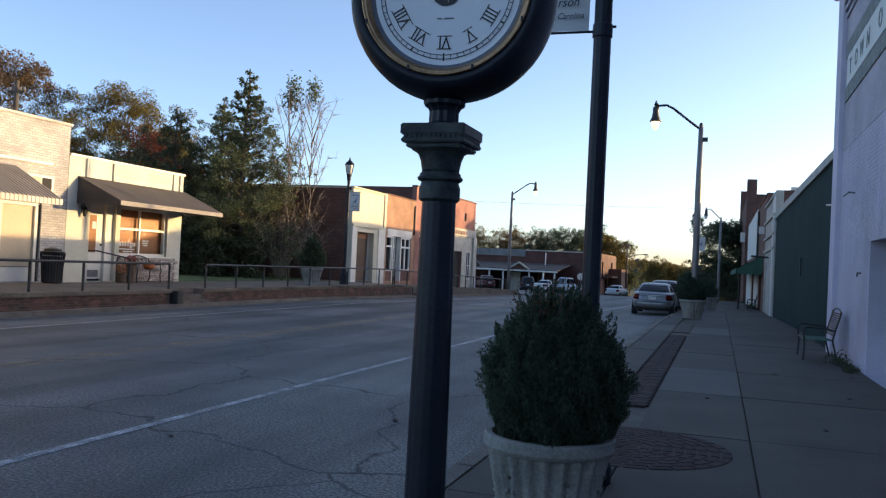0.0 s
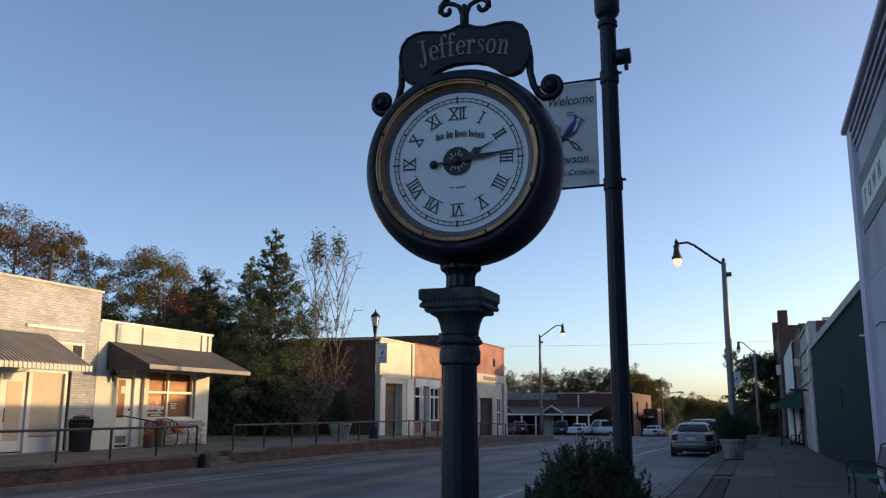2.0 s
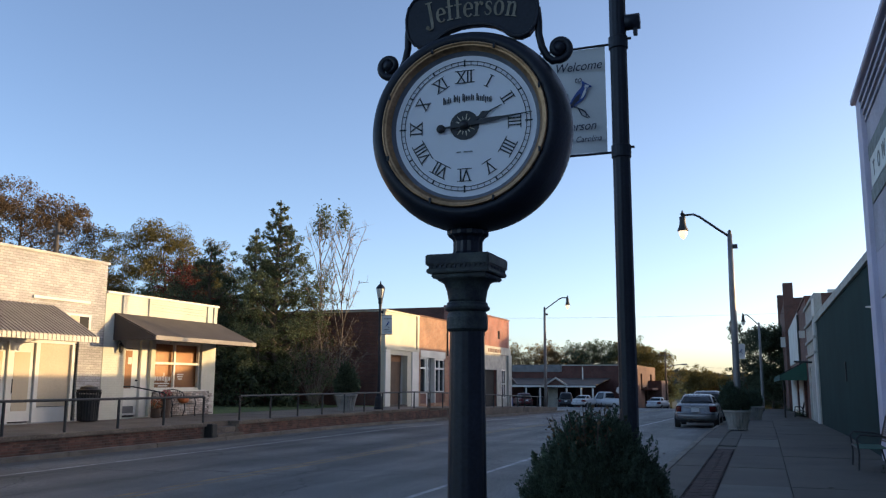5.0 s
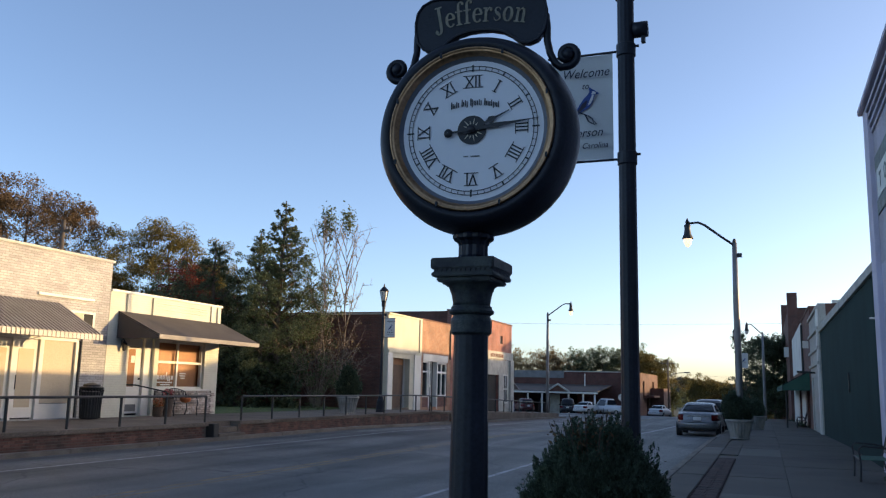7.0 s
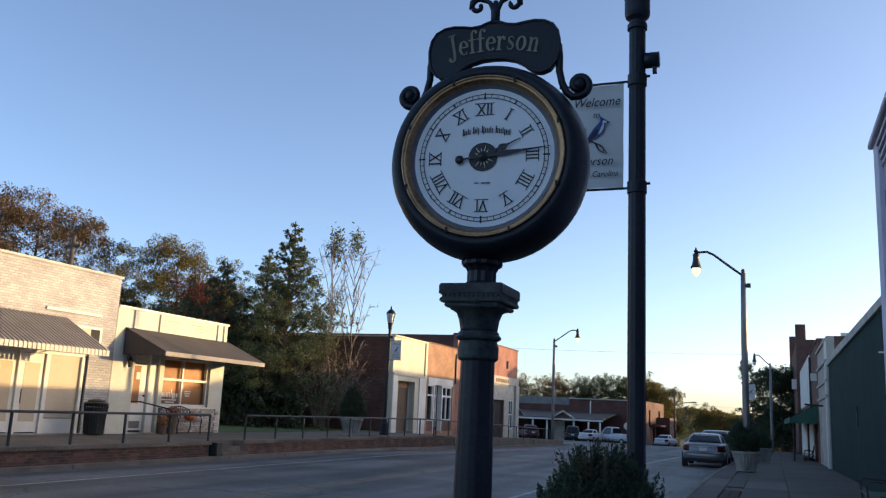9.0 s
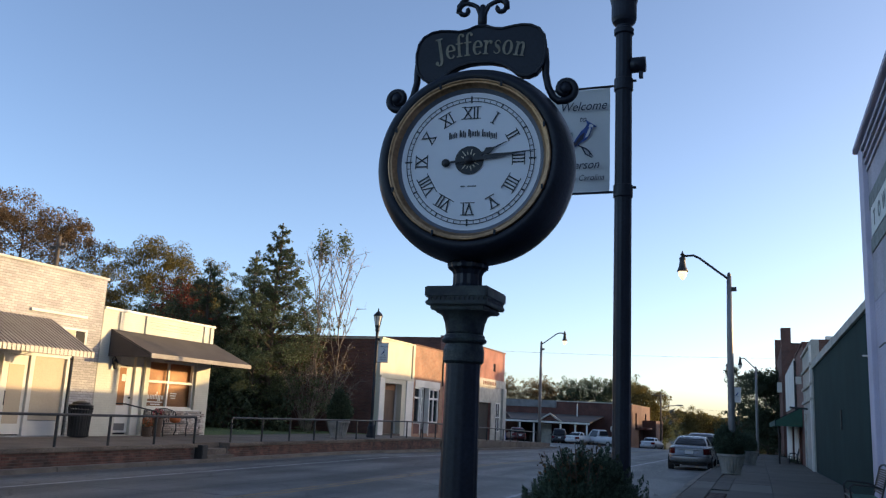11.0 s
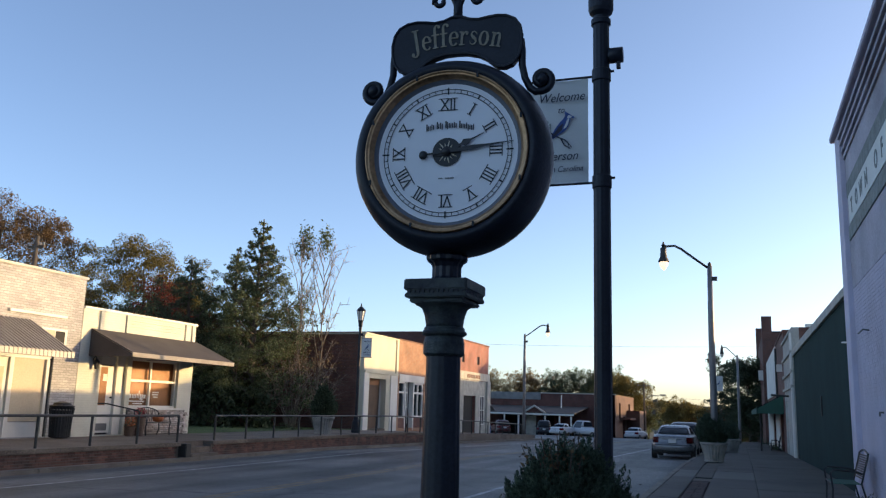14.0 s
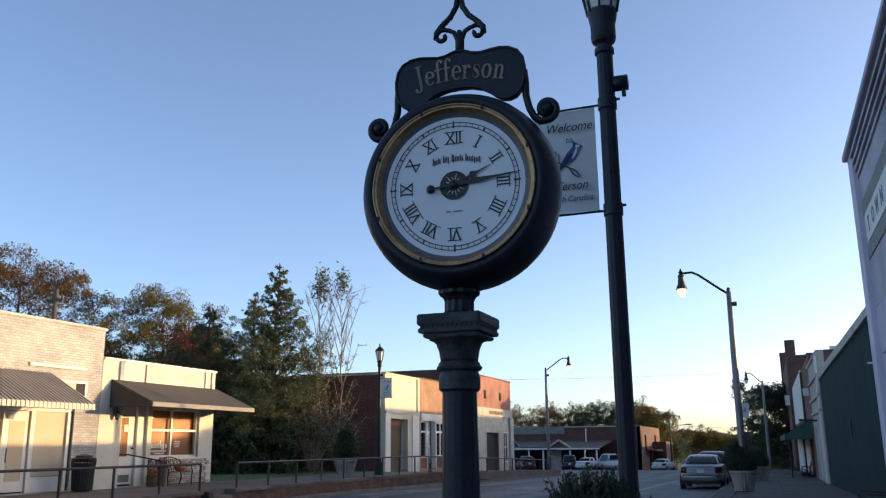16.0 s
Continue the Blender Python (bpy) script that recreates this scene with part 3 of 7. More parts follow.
# grey painted brick store with the striped tin awning
FX = -19.5
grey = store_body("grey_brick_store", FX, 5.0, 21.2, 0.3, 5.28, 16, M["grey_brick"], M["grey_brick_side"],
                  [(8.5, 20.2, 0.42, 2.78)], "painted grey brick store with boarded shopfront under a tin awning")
bm = bmesh.new()
box(bm, FX - 0.34, FX + 0.05, 4.95, 21.26, 5.28, 5.36, bevel=0.01)
part("coping", bm, M["coping"], grey, "pale brick coping along the parapet")
part("ledge", one_box(FX, FX + 0.07, 18.3, 20.5, 3.95, 4.04, bevel=0.01), M["white_paint"], grey)
vent = part("vent_frame", one_box(FX - 0.02, FX + 0.03, 19.6, 20.6, 3.15, 3.62), M["white_paint"], grey, "boarded vent opening above the awning")
part("vent_board", one_box(FX + 0.03, FX + 0.034, 19.75, 20.1, 3.2, 3.56), M["blind"], vent)
# flat dark plate painting the shade inside the vent
part("vent_hole", one_box(FX + 0.03, FX + 0.036, 20.12, 20.5, 3.18, 3.55), M["room_shade"], vent)
SX = FX - 0.12
shop = part("shopfront", one_box(SX - 0.12, SX + 0.03, 8.5, 20.2, 2.68, 2.78), M["white_paint"], grey, "white painted timber shopfront")
for ya in (11.0, 13.6, 15.9, 16.9, 17.78, 18.74, 20.1):
    part("post", one_box(SX - 0.1, SX + 0.05, ya - 0.07, ya + 0.07, 0.42, 2.68), M["white_paint"], shop)
for ya, yb in ((8.5, 10.93), (11.07, 13.53), (13.67, 15.83), (18.81, 20.03)):
    part("blind", one_box(SX - 0.07, SX - 0.03, ya, yb, 0.86, 2.68), M["blind"], shop, "tan paper behind shop glass")
    part("stall_board", one_box(SX - 0.08, SX + 0.02, ya, yb, 0.42, 0.84, bevel=0.01), M["white_paint"], shop)
for ya, yb in ((15.97, 16.83), (16.97, 17.71), (17.86, 18.66)):
    leaf = part("door", one_box(SX - 0.08, SX - 0.02, ya, yb, 0.46, 2.67), M["white_paint"], shop, "white timber shop door with papered glass")
    part("door_pane", one_box(SX - 0.025, SX - 0.012, ya + 0.13, yb - 0.13, 0.75, 2.4), M["blind"], leaf)
    bm = cyl(bmesh.new(), (SX + 0.03, ya + 0.07, 1.25), (SX + 0.03, ya + 0.07, 1.65), 0.014)
    part("pull_handle", bm, M["black_metal"], leaf)
part("post", one_box(SX - 0.2, SX + 0.06, 20.14, 20.22, 0.42, 2.72), M["room_shade"], shop)


def tin_awning():
    a = thing("tin_awning", (0, 0, 0), "striped ribbed tin awning with cream scalloped edge", "awning")
    y0, y1, xb, xf, zb, zf = 9.0, 19.2, FX + 0.02, -17.8, 3.77, 2.84
    n = 70
    step = (y1 - y0) / n
    for i in range(n):
        ya = y0 + i * step
        bm = bmesh.new()
        lift = 0.0
        o = [(xb, zb + lift), (xf, zf + lift), (xf, zf + lift - 0.02), (xb, zb + lift - 0.02)]
        prism(bm, o, "y", ya, ya + step)
        rib = part("rib", bm, M["awning_tin"], a)
        seam = [(xb, zb + 0.035), (xf, zf + 0.035), (xf, zf), (xb, zb)]
        part("seam", prism(bmesh.new(), seam, "y", ya + 0.005, ya + 0.06), M["awning_edge"], rib)
        drop = 0.16
        part("scallop", one_box(xf, xf + 0.012, ya + 0.018, ya + step - 0.018, zf - drop, zf + lift, bevel=0), M["awning_cream"], rib)
    for ya in (10, 13.5, 17, 19.0):
        part("brace", tube(bmesh.new(), [(xf - 0.05, ya, zf - 0.04), (FX + 0.02, ya, 2.88)], 0.016), M["white_paint"], a)
    return a


tin_awning()

# white store with the brown awning
white = store_body("white_store", FX, 21.22, 27.12, 0.3, 4.38, 16, M["cream_brick"], M["cream_brick"],
                   [(22.25, 23.5, 0.42, 2.97), (23.72, 26.3, 1.3, 2.97)], "cream white painted brick store with brown awning")
for ya, yb in ((21.22, 27.12),):
    part("coping", one_box(FX - 0.32, FX + 0.06, ya - 0.0, yb + 0.04, 4.38, 4.46, bevel=0.012), M["white_paint"], white)
for ya in (21.95, 23.2, 26.45, 26.85):
    part("pilaster", one_box(FX, FX + 0.06, ya, ya + 0.09, 3.78, 4.37), M["cream_brick"], white)
for z in (4.0, 4.1, 4.2):
    part("string_course", one_box(FX, FX + 0.025, 23.3, 26.44, z, z + 0.05), M["cream_brick"], white)
DX = FX - 0.22
entry = part("doorway", one_box(DX - 0.08, DX + 0.1, 23.15, 23.5, 0.42, 2.97), M["white_paint"], white)
door = part("door", one_box(DX - 0.05, DX, 22.26, 23.14, 0.48, 2.66, bevel=0.006), M["white_paint"], white, "white door with a tall brown-lit pane")
part("door_pane", one_box(DX, DX + 0.006, 22.38, 22.82, 1.36, 2.6), M["wood_panel"], door)
part("kick_plate", one_box(DX, DX + 0.008, 22.4, 23.0, 0.55, 0.78), M["grey_metal"], door)
part("door_knob", lathe(bmesh.new(), [(0.03, -0.03), (0.045, 0), (0.03, 0.03)], 10, (DX + 0.05, 23.02, 1.62)), M["black_metal"], door)
part("notice", one_box(DX + 0.006, DX + 0.012, 22.62, 22.8, 2.15, 2.38), M["white_paint"], door)
part("transom", one_box(DX - 0.05, DX, 22.26, 23.14, 2.68, 2.96), M["white_paint"], white)
w = window_frame(white, FX - 0.1, 23.72, 26.3, 1.3, 2.97, (24.88,), (2.22,), 0.08, 0.1, glass=M["pane"])
for ob in w.children:
    if ob.name.startswith("pane"):
        ob.visible_shadow = False
part("board_behind", one_box(FX - 0.3, FX - 0.27, 23.6, 26.4, 1.25, 3.0), M["wood_panel"], white, "brown paper behind the shop window")
sign_bar = part("window_lettering", one_box(FX - 0.154, FX - 0.15, 23.85, 24.0, 1.62, 1.76), M["white_paint"], white, "white window lettering")
for ya, w, za, zb in ((24.04, 0.05, 1.62, 1.76), (24.12, 0.05, 1.62, 1.76), (24.2, 0.05, 1.62, 1.76), (24.29, 0.04, 1.62, 1.78), (24.37, 0.04, 1.62, 1.88), (24.45, 0.06, 1.56, 1.76), (24.54, 0.05, 1.56, 1.76), (24.64, 0.1, 1.62, 1.75)):
    part("letter_stroke", one_box(FX - 0.154, FX - 0.151, ya, ya + w, za, zb), M["white_paint"], sign_bar)
for k, (ya, yb, z) in enumerate(((23.9, 24.7, 1.5), (24.1, 24.6, 1.42), (25.1, 25.45, 1.82), (25.1, 25.42, 1.74), (25.15, 25.4, 1.66))):
    part("small_lettering", one_box(FX - 0.154, FX - 0.151, ya, yb, z, z + 0.04), M["white_paint"], sign_bar)
part("window_sill", one_box(FX - 0.02, FX + 0.12, 23.65, 26.5, 1.24, 1.3, bevel=0.01), M["white_paint"], white)

awn = thing("fabric_awning", (0, 0, 0), "brown fabric awning sloping over a shopfront", "awning")
o = [(FX + 0.01, 3.78), (-17.8, 3.03), (-17.8, 3.0), (FX + 0.01, 3.74)]
part("canopy", prism(bmesh.new(), o, "y", 21.62, 27.25), M["awning_dark"], awn)
o = [(FX + 0.01, 3.735), (-17.83, 2.995), (-17.83, 2.9), (FX + 0.01, 2.9)]
part("side_panel", prism(bmesh.new(), o, "y", 21.62, 21.635), M["awning_dark"], awn)
part("side_panel", prism(bmesh.new(), o, "y", 27.235, 27.25), M["awning_dark"], awn)
part("valance", one_box(-17.825, -17.79, 21.62, 27.25, 2.89, 3.03), M["awning_edge"], awn, "paler front edge")
for ya in (21.66, 24.4, 27.2):
    part("frame_bar", tube(bmesh.new(), [(-17.85, ya, 2.93), (FX + 0.02, ya, 2.93)], 0.014), M["grey_metal"], awn)

lan = thing("wall_lantern", (FX + 0.14, 21.85, 2.5), "small black iron wall lantern beside a door", "lantern")
bm = lathe(bmesh.new(), [(0.03, 0), (0.05, 0.02), (0.09, 0.22), (0.1, 0.23), (0.02, 0.32), (0.01, 0.36)], 8)
part("cage", bm, M["black_metal"], lan)
part("bracket", tube(bmesh.new(), [(0, 0, 0.3), (-0.06, 0, 0.42), (-0.13, 0, 0.34), (-0.13, 0, 0.1)], 0.013), M["black_metal"], lan)
hr = thing("hand_rail", (0, 0, 0), "short black iron hand rail beside the step", "hand rail")
part("rail", tube(bmesh.new(), [(FX + 0.05, 22.2, 1.42), (FX + 0.4, 22.22, 1.42), (FX + 1.1, 22.9, 1.22), (FX + 1.15, 22.95, 1.14)], 0.022), M["black_metal"], hr)
part("post", tube(bmesh.new(), [(FX + 1.12, 22.92, 1.2), (FX + 1.12, 22.92, 0.4)], 0.02), M["black_metal"], hr)

# litter bin
bn = thing("litter_bin", (-18.75, 19.95, 0.4), "black steel slatted litter bin with flared rim", "litter bin")
part("drum", lathe(bmesh.new(), [(0.24, 0.02), (0.27, 0.06), (0.29, 0.8), (0.24, 0.82)], 24), M["black_metal"], bn)
part("rim", lathe(bmesh.new(), [(0.3, 0.84), (0.34, 0.9), (0.35, 0.93), (0.33, 0.95), (0.2, 0.96)], 24), M["black_metal"], bn)
part("lid", lathe(bmesh.new(), [(0.26, 0.96), (0.24, 1.02), (0.1, 1.06), (0.02, 1.07)], 20), M["black_metal"], bn)
slat = mesh_of(tube(bmesh.new(), [(0.27, 0, 0.04), (0.3, 0, 0.6), (0.34, 0, 0.88)], 0.016, 6), "slat")
slat.materials.append(M["black_metal"])
for i in range(24):
    piece("slat", slat, bn, pose(0, 0, 0, 0, 0, i * 15))


def iron_bench(at, turn, length=1.25):
    b = thing("garden_bench", at, "black wrought iron bench with ornate curved back", "bench", turn=turn)
    for s in (-1, 1):
        x = s * length / 2
        part("end_frame", tube(bmesh.new(), [(x, -0.25, 0), (x, -0.22, 0.25), (x, -0.26, 0.42), (x, -0.2, 0.62), (x, 0.15, 0.62), (x, 0.22, 0.42), (x, 0.2, 0.2), (x, 0.28, 0)], 0.02), M["black_metal"], b)
        part("back_post", tube(bmesh.new(), [(x, 0.2, 0.4), (x, 0.3, 0.8)], 0.018), M["black_metal"], b)
    for i in range(6):
        y = -0.22 + i * 0.08
        part("seat_slat", one_box(-length / 2, length / 2, y, y + 0.055, 0.42, 0.44), M["black_metal"], b)
    part("top_rail", tube(bmesh.new(), [(-length / 2 + length * k / 12, 0.3, 0.8 + 0.12 * math.sin(math.pi * k / 12)) for k in range(13)], 0.018), M["black_metal"], b)
    for k in range(1, 12):
        x = -length / 2 + length * k / 12
        h = 0.8 + 0.12 * math.sin(math.pi * k / 12)
        bm = tube(bmesh.new(), [(x, 0.21, 0.46), (x + 0.03 * (-1) ** k, 0.25, 0.62), (x, 0.3, h)], 0.009, 6)
        part("back_bar", bm, M["black_metal"], b)
    return b


iron_bench((-18.95, 24.35, 0.4), 90)


def petal_cloud(name, at, r, n, mat, parent=None, size=0.05):
    rng = np.random.default_rng(int(abs(at[1]) * 100) + n)
    d = rng.normal(size=(n, 3))
    d /= np.linalg.norm(d, axis=1)[:, None]
    c = d * (r * rng.uniform(0.5, 1, (n, 1))) + np.array(at)
    return leaves_mesh(name, c, size, mat, parent, rng)


def leaves_mesh(name, centres, size, mat, parent, rng, aspect=0.55, up=0.0):
    """Many small leaves as bent quads round the given centres."""
    n = len(centres)
    a = rng.normal(size=(n, 3))
    a[:, 2] += up
    a /= np.linalg.norm(a, axis=1)[:, None]
    b = np.cross(a, rng.normal(size=(n, 3)))
    b /= np.linalg.norm(b, axis=1)[:, None] + 1e-9
    s = size * rng.uniform(0.6, 1.35, (n, 1))
    p = np.asarray(centres)
    v = np.stack([p - a * s * 0.5, p + b * s * aspect * 0.5, p + a * s * 0.5, p - b * s * aspect * 0.5], axis=1).reshape(-1, 3)
    me = bpy.data.meshes.new(name)
    me.vertices.add(4 * n)
    me.vertices.foreach_set("co", v.ravel())
    me.loops.add(4 * n)
    me.loops.foreach_set("vertex_index", np.arange(4 * n))
    me.polygons.add(n)
    me.polygons.foreach_set("loop_start", np.arange(0, 4 * n, 4))
    me.update(calc_edges=True)
    me.materials.append(mat)
    ob = tagged(new(name, me), kind="stuff")
    if parent:
        ob.parent = parent
    return ob


pump = thing("pumpkin", (-18.85, 24.5, 0.84), "round orange pumpkin on a bench", "pumpkin")
part("fruit", lathe(bmesh.new(), [(0.03, 0.0), (0.15, 0.03), (0.19, 0.13), (0.15, 0.23), (0.03, 0.25)], 32, flute=0.05, flutes=8), M["pumpkin"], pump, smooth=True)
part("stalk", cyl(bmesh.new(), (0, 0, 0.24), (0.02, 0, 0.31), 0.02, 0.012, 8), M["pole_wood"], pump)
for y, z, lab in ((22.98, 0.4, "orange flowers in a brown tub beside a shop"), (23.45, 0.4, "red flowers in a tall tub beside a bench")):
    tub = thing("flower_tub", (-18.75, y, z), lab, "flower tub")
    h = 0.32 if y < 23.2 else 0.6
    part("tub", lathe(bmesh.new(), [(0.13, 0), (0.18, h), (0.2, h), (0.17, h - 0.02)], 18), M["brown_door"], tub)
    petal_cloud("bloom", (0, 0, h + 0.16), 0.2, 260, M["pumpkin"] if y < 23.2 else M["flower"], tub, 0.055)
    petal_cloud("leaf", (0, 0, h + 0.08), 0.2, 200, L["green"], tub, 0.06)

# railing on the retaining wall
def railing(y0, y1, n, label):
    r = thing("railing", (-15.5, 0, 0), label, "railing", "railings along the raised pavement")
    ys = [y0 + (y1 - y0) * i / n for i in range(n + 1)]
    part("top_rail", tube(bmesh.new(), [(0, y, gl(y) + 0.75) for y in ys], 0.032, 8), M["rail_paint"], r)
    for y in ys:
        part("post", tube(bmesh.new(), [(0, y, gl(y) - 0.02), (0, y, gl(y) + 0.74)], 0.034, 8), M["rail_paint"], r)
    return r


railing(-7.2, 21.1, 16, "dark painted pipe railing on the raised pavement")
railing(22.95, 39.05, 9, "dark painted pipe railing on the raised pavement")
railing(39.3, 62.4, 13, "dark painted pipe railing running down the street")

# ---- far side: brick block down the street ----
BX = -19.0
blk = store_body("white_front_store", BX, 41.5, 46.22, -0.2, 5.42, 24, M["cream_paint"], M["dark_brick"],
                 [(42.3, 44.62, 0.2, 3.1)], "brick store with a white painted front and brown door")
part("coping", one_box(BX - 0.35, BX + 0.08, 41.46, 46.25, 5.42, 5.52, bevel=0.012), M["cream_paint"], blk)
part("side_coping", one_box(BX - 24, BX - 0.35, 41.44, 41.85, 5.4, 5.48), M["coping"], blk)
part("cornice", one_box(BX, BX + 0.1, 41.5, 46.2, 3.35, 3.5, bevel=0.02), M["cream_paint"], blk)
part("pilaster", one_box(BX, BX + 0.06, 41.5, 42.1, 0.1, 3.35), M["white_paint"], blk)
part("pilaster", one_box(BX, BX + 0.06, 45.2, 46.2, 0.1, 3.35), M["white_paint"], blk)
part("pilaster", one_box(BX, BX + 0.08, 45.9, 46.2, 3.5, 5.42), M["cream_paint"], blk)
part("doorway", one_box(BX - 0.5, BX - 0.42, 42.3, 44.62, 0.36, 2.75), M["brown_door"], blk, "brown boarded doorway")
part("jamb", one_box(BX - 0.5, BX - 0.3, 44.62, 44.7, 0.2, 3.15), M["white_paint"], blk)
part("transom_box", one_box(BX - 0.5, BX - 0.4, 42.3, 44.6, 2.75, 3.1), M["wood_panel"], blk)
part("step", one_box(BX - 1.1, BX + 0.02, 42.3, 44.62, 0.1, 0.36), M["concrete_old"], blk)

orb = store_body("orange_brick_store", BX, 46.25, 51.35, -0.2, 5.5, 24, M["orange_brick"], M["dark_brick"],
                 [(46.6, 50.75, 0.35, 3.5)], "orange brick store with white framed shop windows")
part("coping", one_box(BX - 0.35, BX + 0.05, 46.26, 51.35, 5.5, 5.58), M["dark_brick_y"], orb)
part("fascia", one_box(BX - 0.12, BX + 0.03, 46.6, 50.75, 3.08, 3.5), M["white_paint"], orb, "white board over the shop windows")
window_frame(orb, BX - 0.05, 46.6, 47.6, 0.95, 3.08, (), (2.45,), 0.1, 0.12)
window_frame(orb, BX - 0.35, 47.75, 48.95, 0.6, 3.08, (), (2.45, 1.6), 0.12, 0.12)
window_frame(orb, BX - 0.05, 49.1, 50.75, 0.95, 3.08, (49.9,), (2.45,), 0.12, 0.12)
for ya, yb in ((46.6, 47.6), (49.1, 50.75)):
    part("stall_riser", one_box(BX - 0.3, BX - 0.02, ya, yb, 0.1, 0.94), M["dark_brick_y"], orb)
for ya in (47.6, 48.95):
    part("mullion", one_box(BX - 0.3, BX, ya, ya + 0.15, 0.2, 3.08), M["white_paint"], orb)
part("downpipe", tube(bmesh.new(), [(BX + 0.06, 51.1, 5.2), (BX + 0.06, 51.1, 3.3)], 0.06), M["black_metal"], orb)

red = store_body("red_brick_hall", BX, 51.38, 65.4, -0.6, 6.5, 24, M["pink_brick"], M["dark_brick"],
                 [(52.3, 56.0, 0.3, 3.4), (58.9, 61.9, -0.3, 2.55), (58.5, 59.1, 4.95, 5.55), (62.3, 62.9, 4.95, 5.55)],
                 "two storey red brick hall with grey ground floor")
part("coping", one_box(BX - 0.35, BX + 0.05, 51.38, 65.45, 6.5, 6.6), M["dark_brick_y"], red)
part("ground_facing", wall_with_holes(bmesh.new(), "y", 56.4, 65.4, -0.5, 3.7, BX, BX + 0.06, [(58.9, 61.9, -0.3, 2.55), (63.0, 64.1, 0.4, 2.6)]), M["coping"], red, "pale grey rendered ground floor")
part("sign_band", one_box(BX, BX + 0.14, 56.4, 65.4, 3.72, 4.3, bevel=0.02), M["coping"], red)
for k in range(8):
    part("sign_lettering", one_box(BX + 0.14, BX + 0.15, 59.4 + k * 0.42, 59.7 + k * 0.42, 3.85, 4.12), M["dark_brick_y"], red)
part("pier", one_box(BX + 0.06, BX + 0.22, 64.5, 65.4, -0.5, 3.72), M["coping"], red)
# flat panel in the interior-shade colour fills this doorway
part("door", one_box(BX - 0.28, BX - 0.2, 58.9, 61.9, -0.4, 2.55), M["room_shade"], red)
window_frame(red, BX + 0.08, 63.0, 64.1, 0.4, 2.6, (63.55,), (1.5,), 0.08, 0.1)
window_frame(red, BX - 0.05, 52.3, 56.0, 0.4, 3.4, (53.5, 54.8), (2.45,), 0.12, 0.12)
for ya in (58.5, 62.3):
    part("small_window", one_box(BX - 0.12, BX - 0.08, ya, ya + 0.6, 4.95, 5.55), M["glass"], red)
part("side_awning", prism(bmesh.new(), [(65.42, 2.2), (67.2, 1.6), (67.2, 1.5), (65.42, 2.1)], "x", BX - 3, BX + 0.1), M["awning_tin"], red)

# brick block at the bend, with porch
end = thing("brick_garage_block", (0, 0, 0), "long dark red brick building with metal roof edge", "building")
EY = 88.0
part("front_wall", wall_with_holes(bmesh.new(), "x", -34, -12.1, -1.3, 3.4, EY, EY + 0.3, [(-24, -21.5, -1.1, 1.2), (-19.6, -18.4, -1.1, 1.3)]), M["far_brick"], end)
part("end_wall", wall_with_holes(bmesh.new(), "y", EY, 104, -2, 3.45, -12.4, -12.06, [(91, 92.2, 0.9, 2.6), (94, 96, -1.4, 1.2), (99, 100.4, 0.9, 2.6)]), M["far_brick_y"], end)
part("rear_wall", one_box(-34, -12.4, 103.7, 104, -2, 3.4), M["far_brick"], end)
part("roof", one_box(-34, -12.4, EY + 0.3, 103.7, 2.9, 3.1), M["roof"], end)
part("roof_edge", one_box(-34, -19.8, EY - 0.1, EY + 0.35, 2.75, 3.5, bevel=0.02), M["grey_metal"], end, "dull grey metal roof edge")
part("coping", one_box(-19.8, -12.0, EY - 0.04, EY + 0.35, 3.4, 3.5), M["coping"], end)
# one long near-black sheet behind the openings, painting the dark inside
part("door", one_box(-33.7, -12.4, EY + 1.2, EY + 1.3, -1.3, 2.9), M["room_shade"], end)
for ya, yb, za, zb in ((91, 92.2, 0.9, 2.6), (99, 100.4, 0.9, 2.6)):
    part("window", one_box(-12.3, -12.25, ya, yb, za, zb), M["glass"], end)
part("annexe", one_box(-12.06, -10.6, 97, 104, -1.8, 1.9, bevel=0.05), M["far_brick_y"], end)
part("canopy", one_box(-12.06, -11.0, 92, 97, 0.9, 1.1), M["dark_brick_y"], end)

porch = thing("porch", (0, 0, 0), "long low porch with white fascia and small gable", "porch")
part("roof", prism(bmesh.new(), [(80.0, 1.42), (88, 2.1), (88, 2.0), (80.0, 1.3)], "x", -29, -14.8), M["awning_dark"], porch)
part("fascia", one_box(-29, -14.8, 79.95, 80.05, 1.2, 1.36), M["white_paint"], porch, "white painted fascia board")
part("gable", prism(bmesh.new(), [(-19.8, 1.4), (-18.6, 2.15), (-17.4, 1.4), (-17.6, 1.36), (-18.6, 1.98), (-19.6, 1.36)], "y", 79.8, 80.05), M["coping"], porch, "pale gable boards")
part("gable_wall", prism(bmesh.new(), [(-19.6, 1.36), (-18.6, 1.98), (-17.6, 1.36)], "y", 80.06, 80.12), M["dark_brick_y"], porch)
for x in (-28.5, -25.2, -21.6, -20.2, -17.6, -16.2, -15.1):
    part("post", one_box(x - 0.07, x + 0.07, 80.1, 80.24, -0.86, 1.15), M["white_paint"], porch)
part("screen", one_box(-19.9, -18.9, 82, 82.1, -0.9, 1.1), M["coping"], porch, "pale boards under the porch")
part("pipe", tube(bmesh.new(), [(-17.2, 86, 1.5), (-17.2, 86, 3.2)], 0.06), M["white_paint"], porch)

# the block and its porch stand farther down the slope
for ob in (end, porch):
    ob.matrix_basis = Matrix.Translation((0, 0, 1.6)) @ Matrix.Scale(1.25, 4) @ Matrix.Translation((0, 0, -1.6))

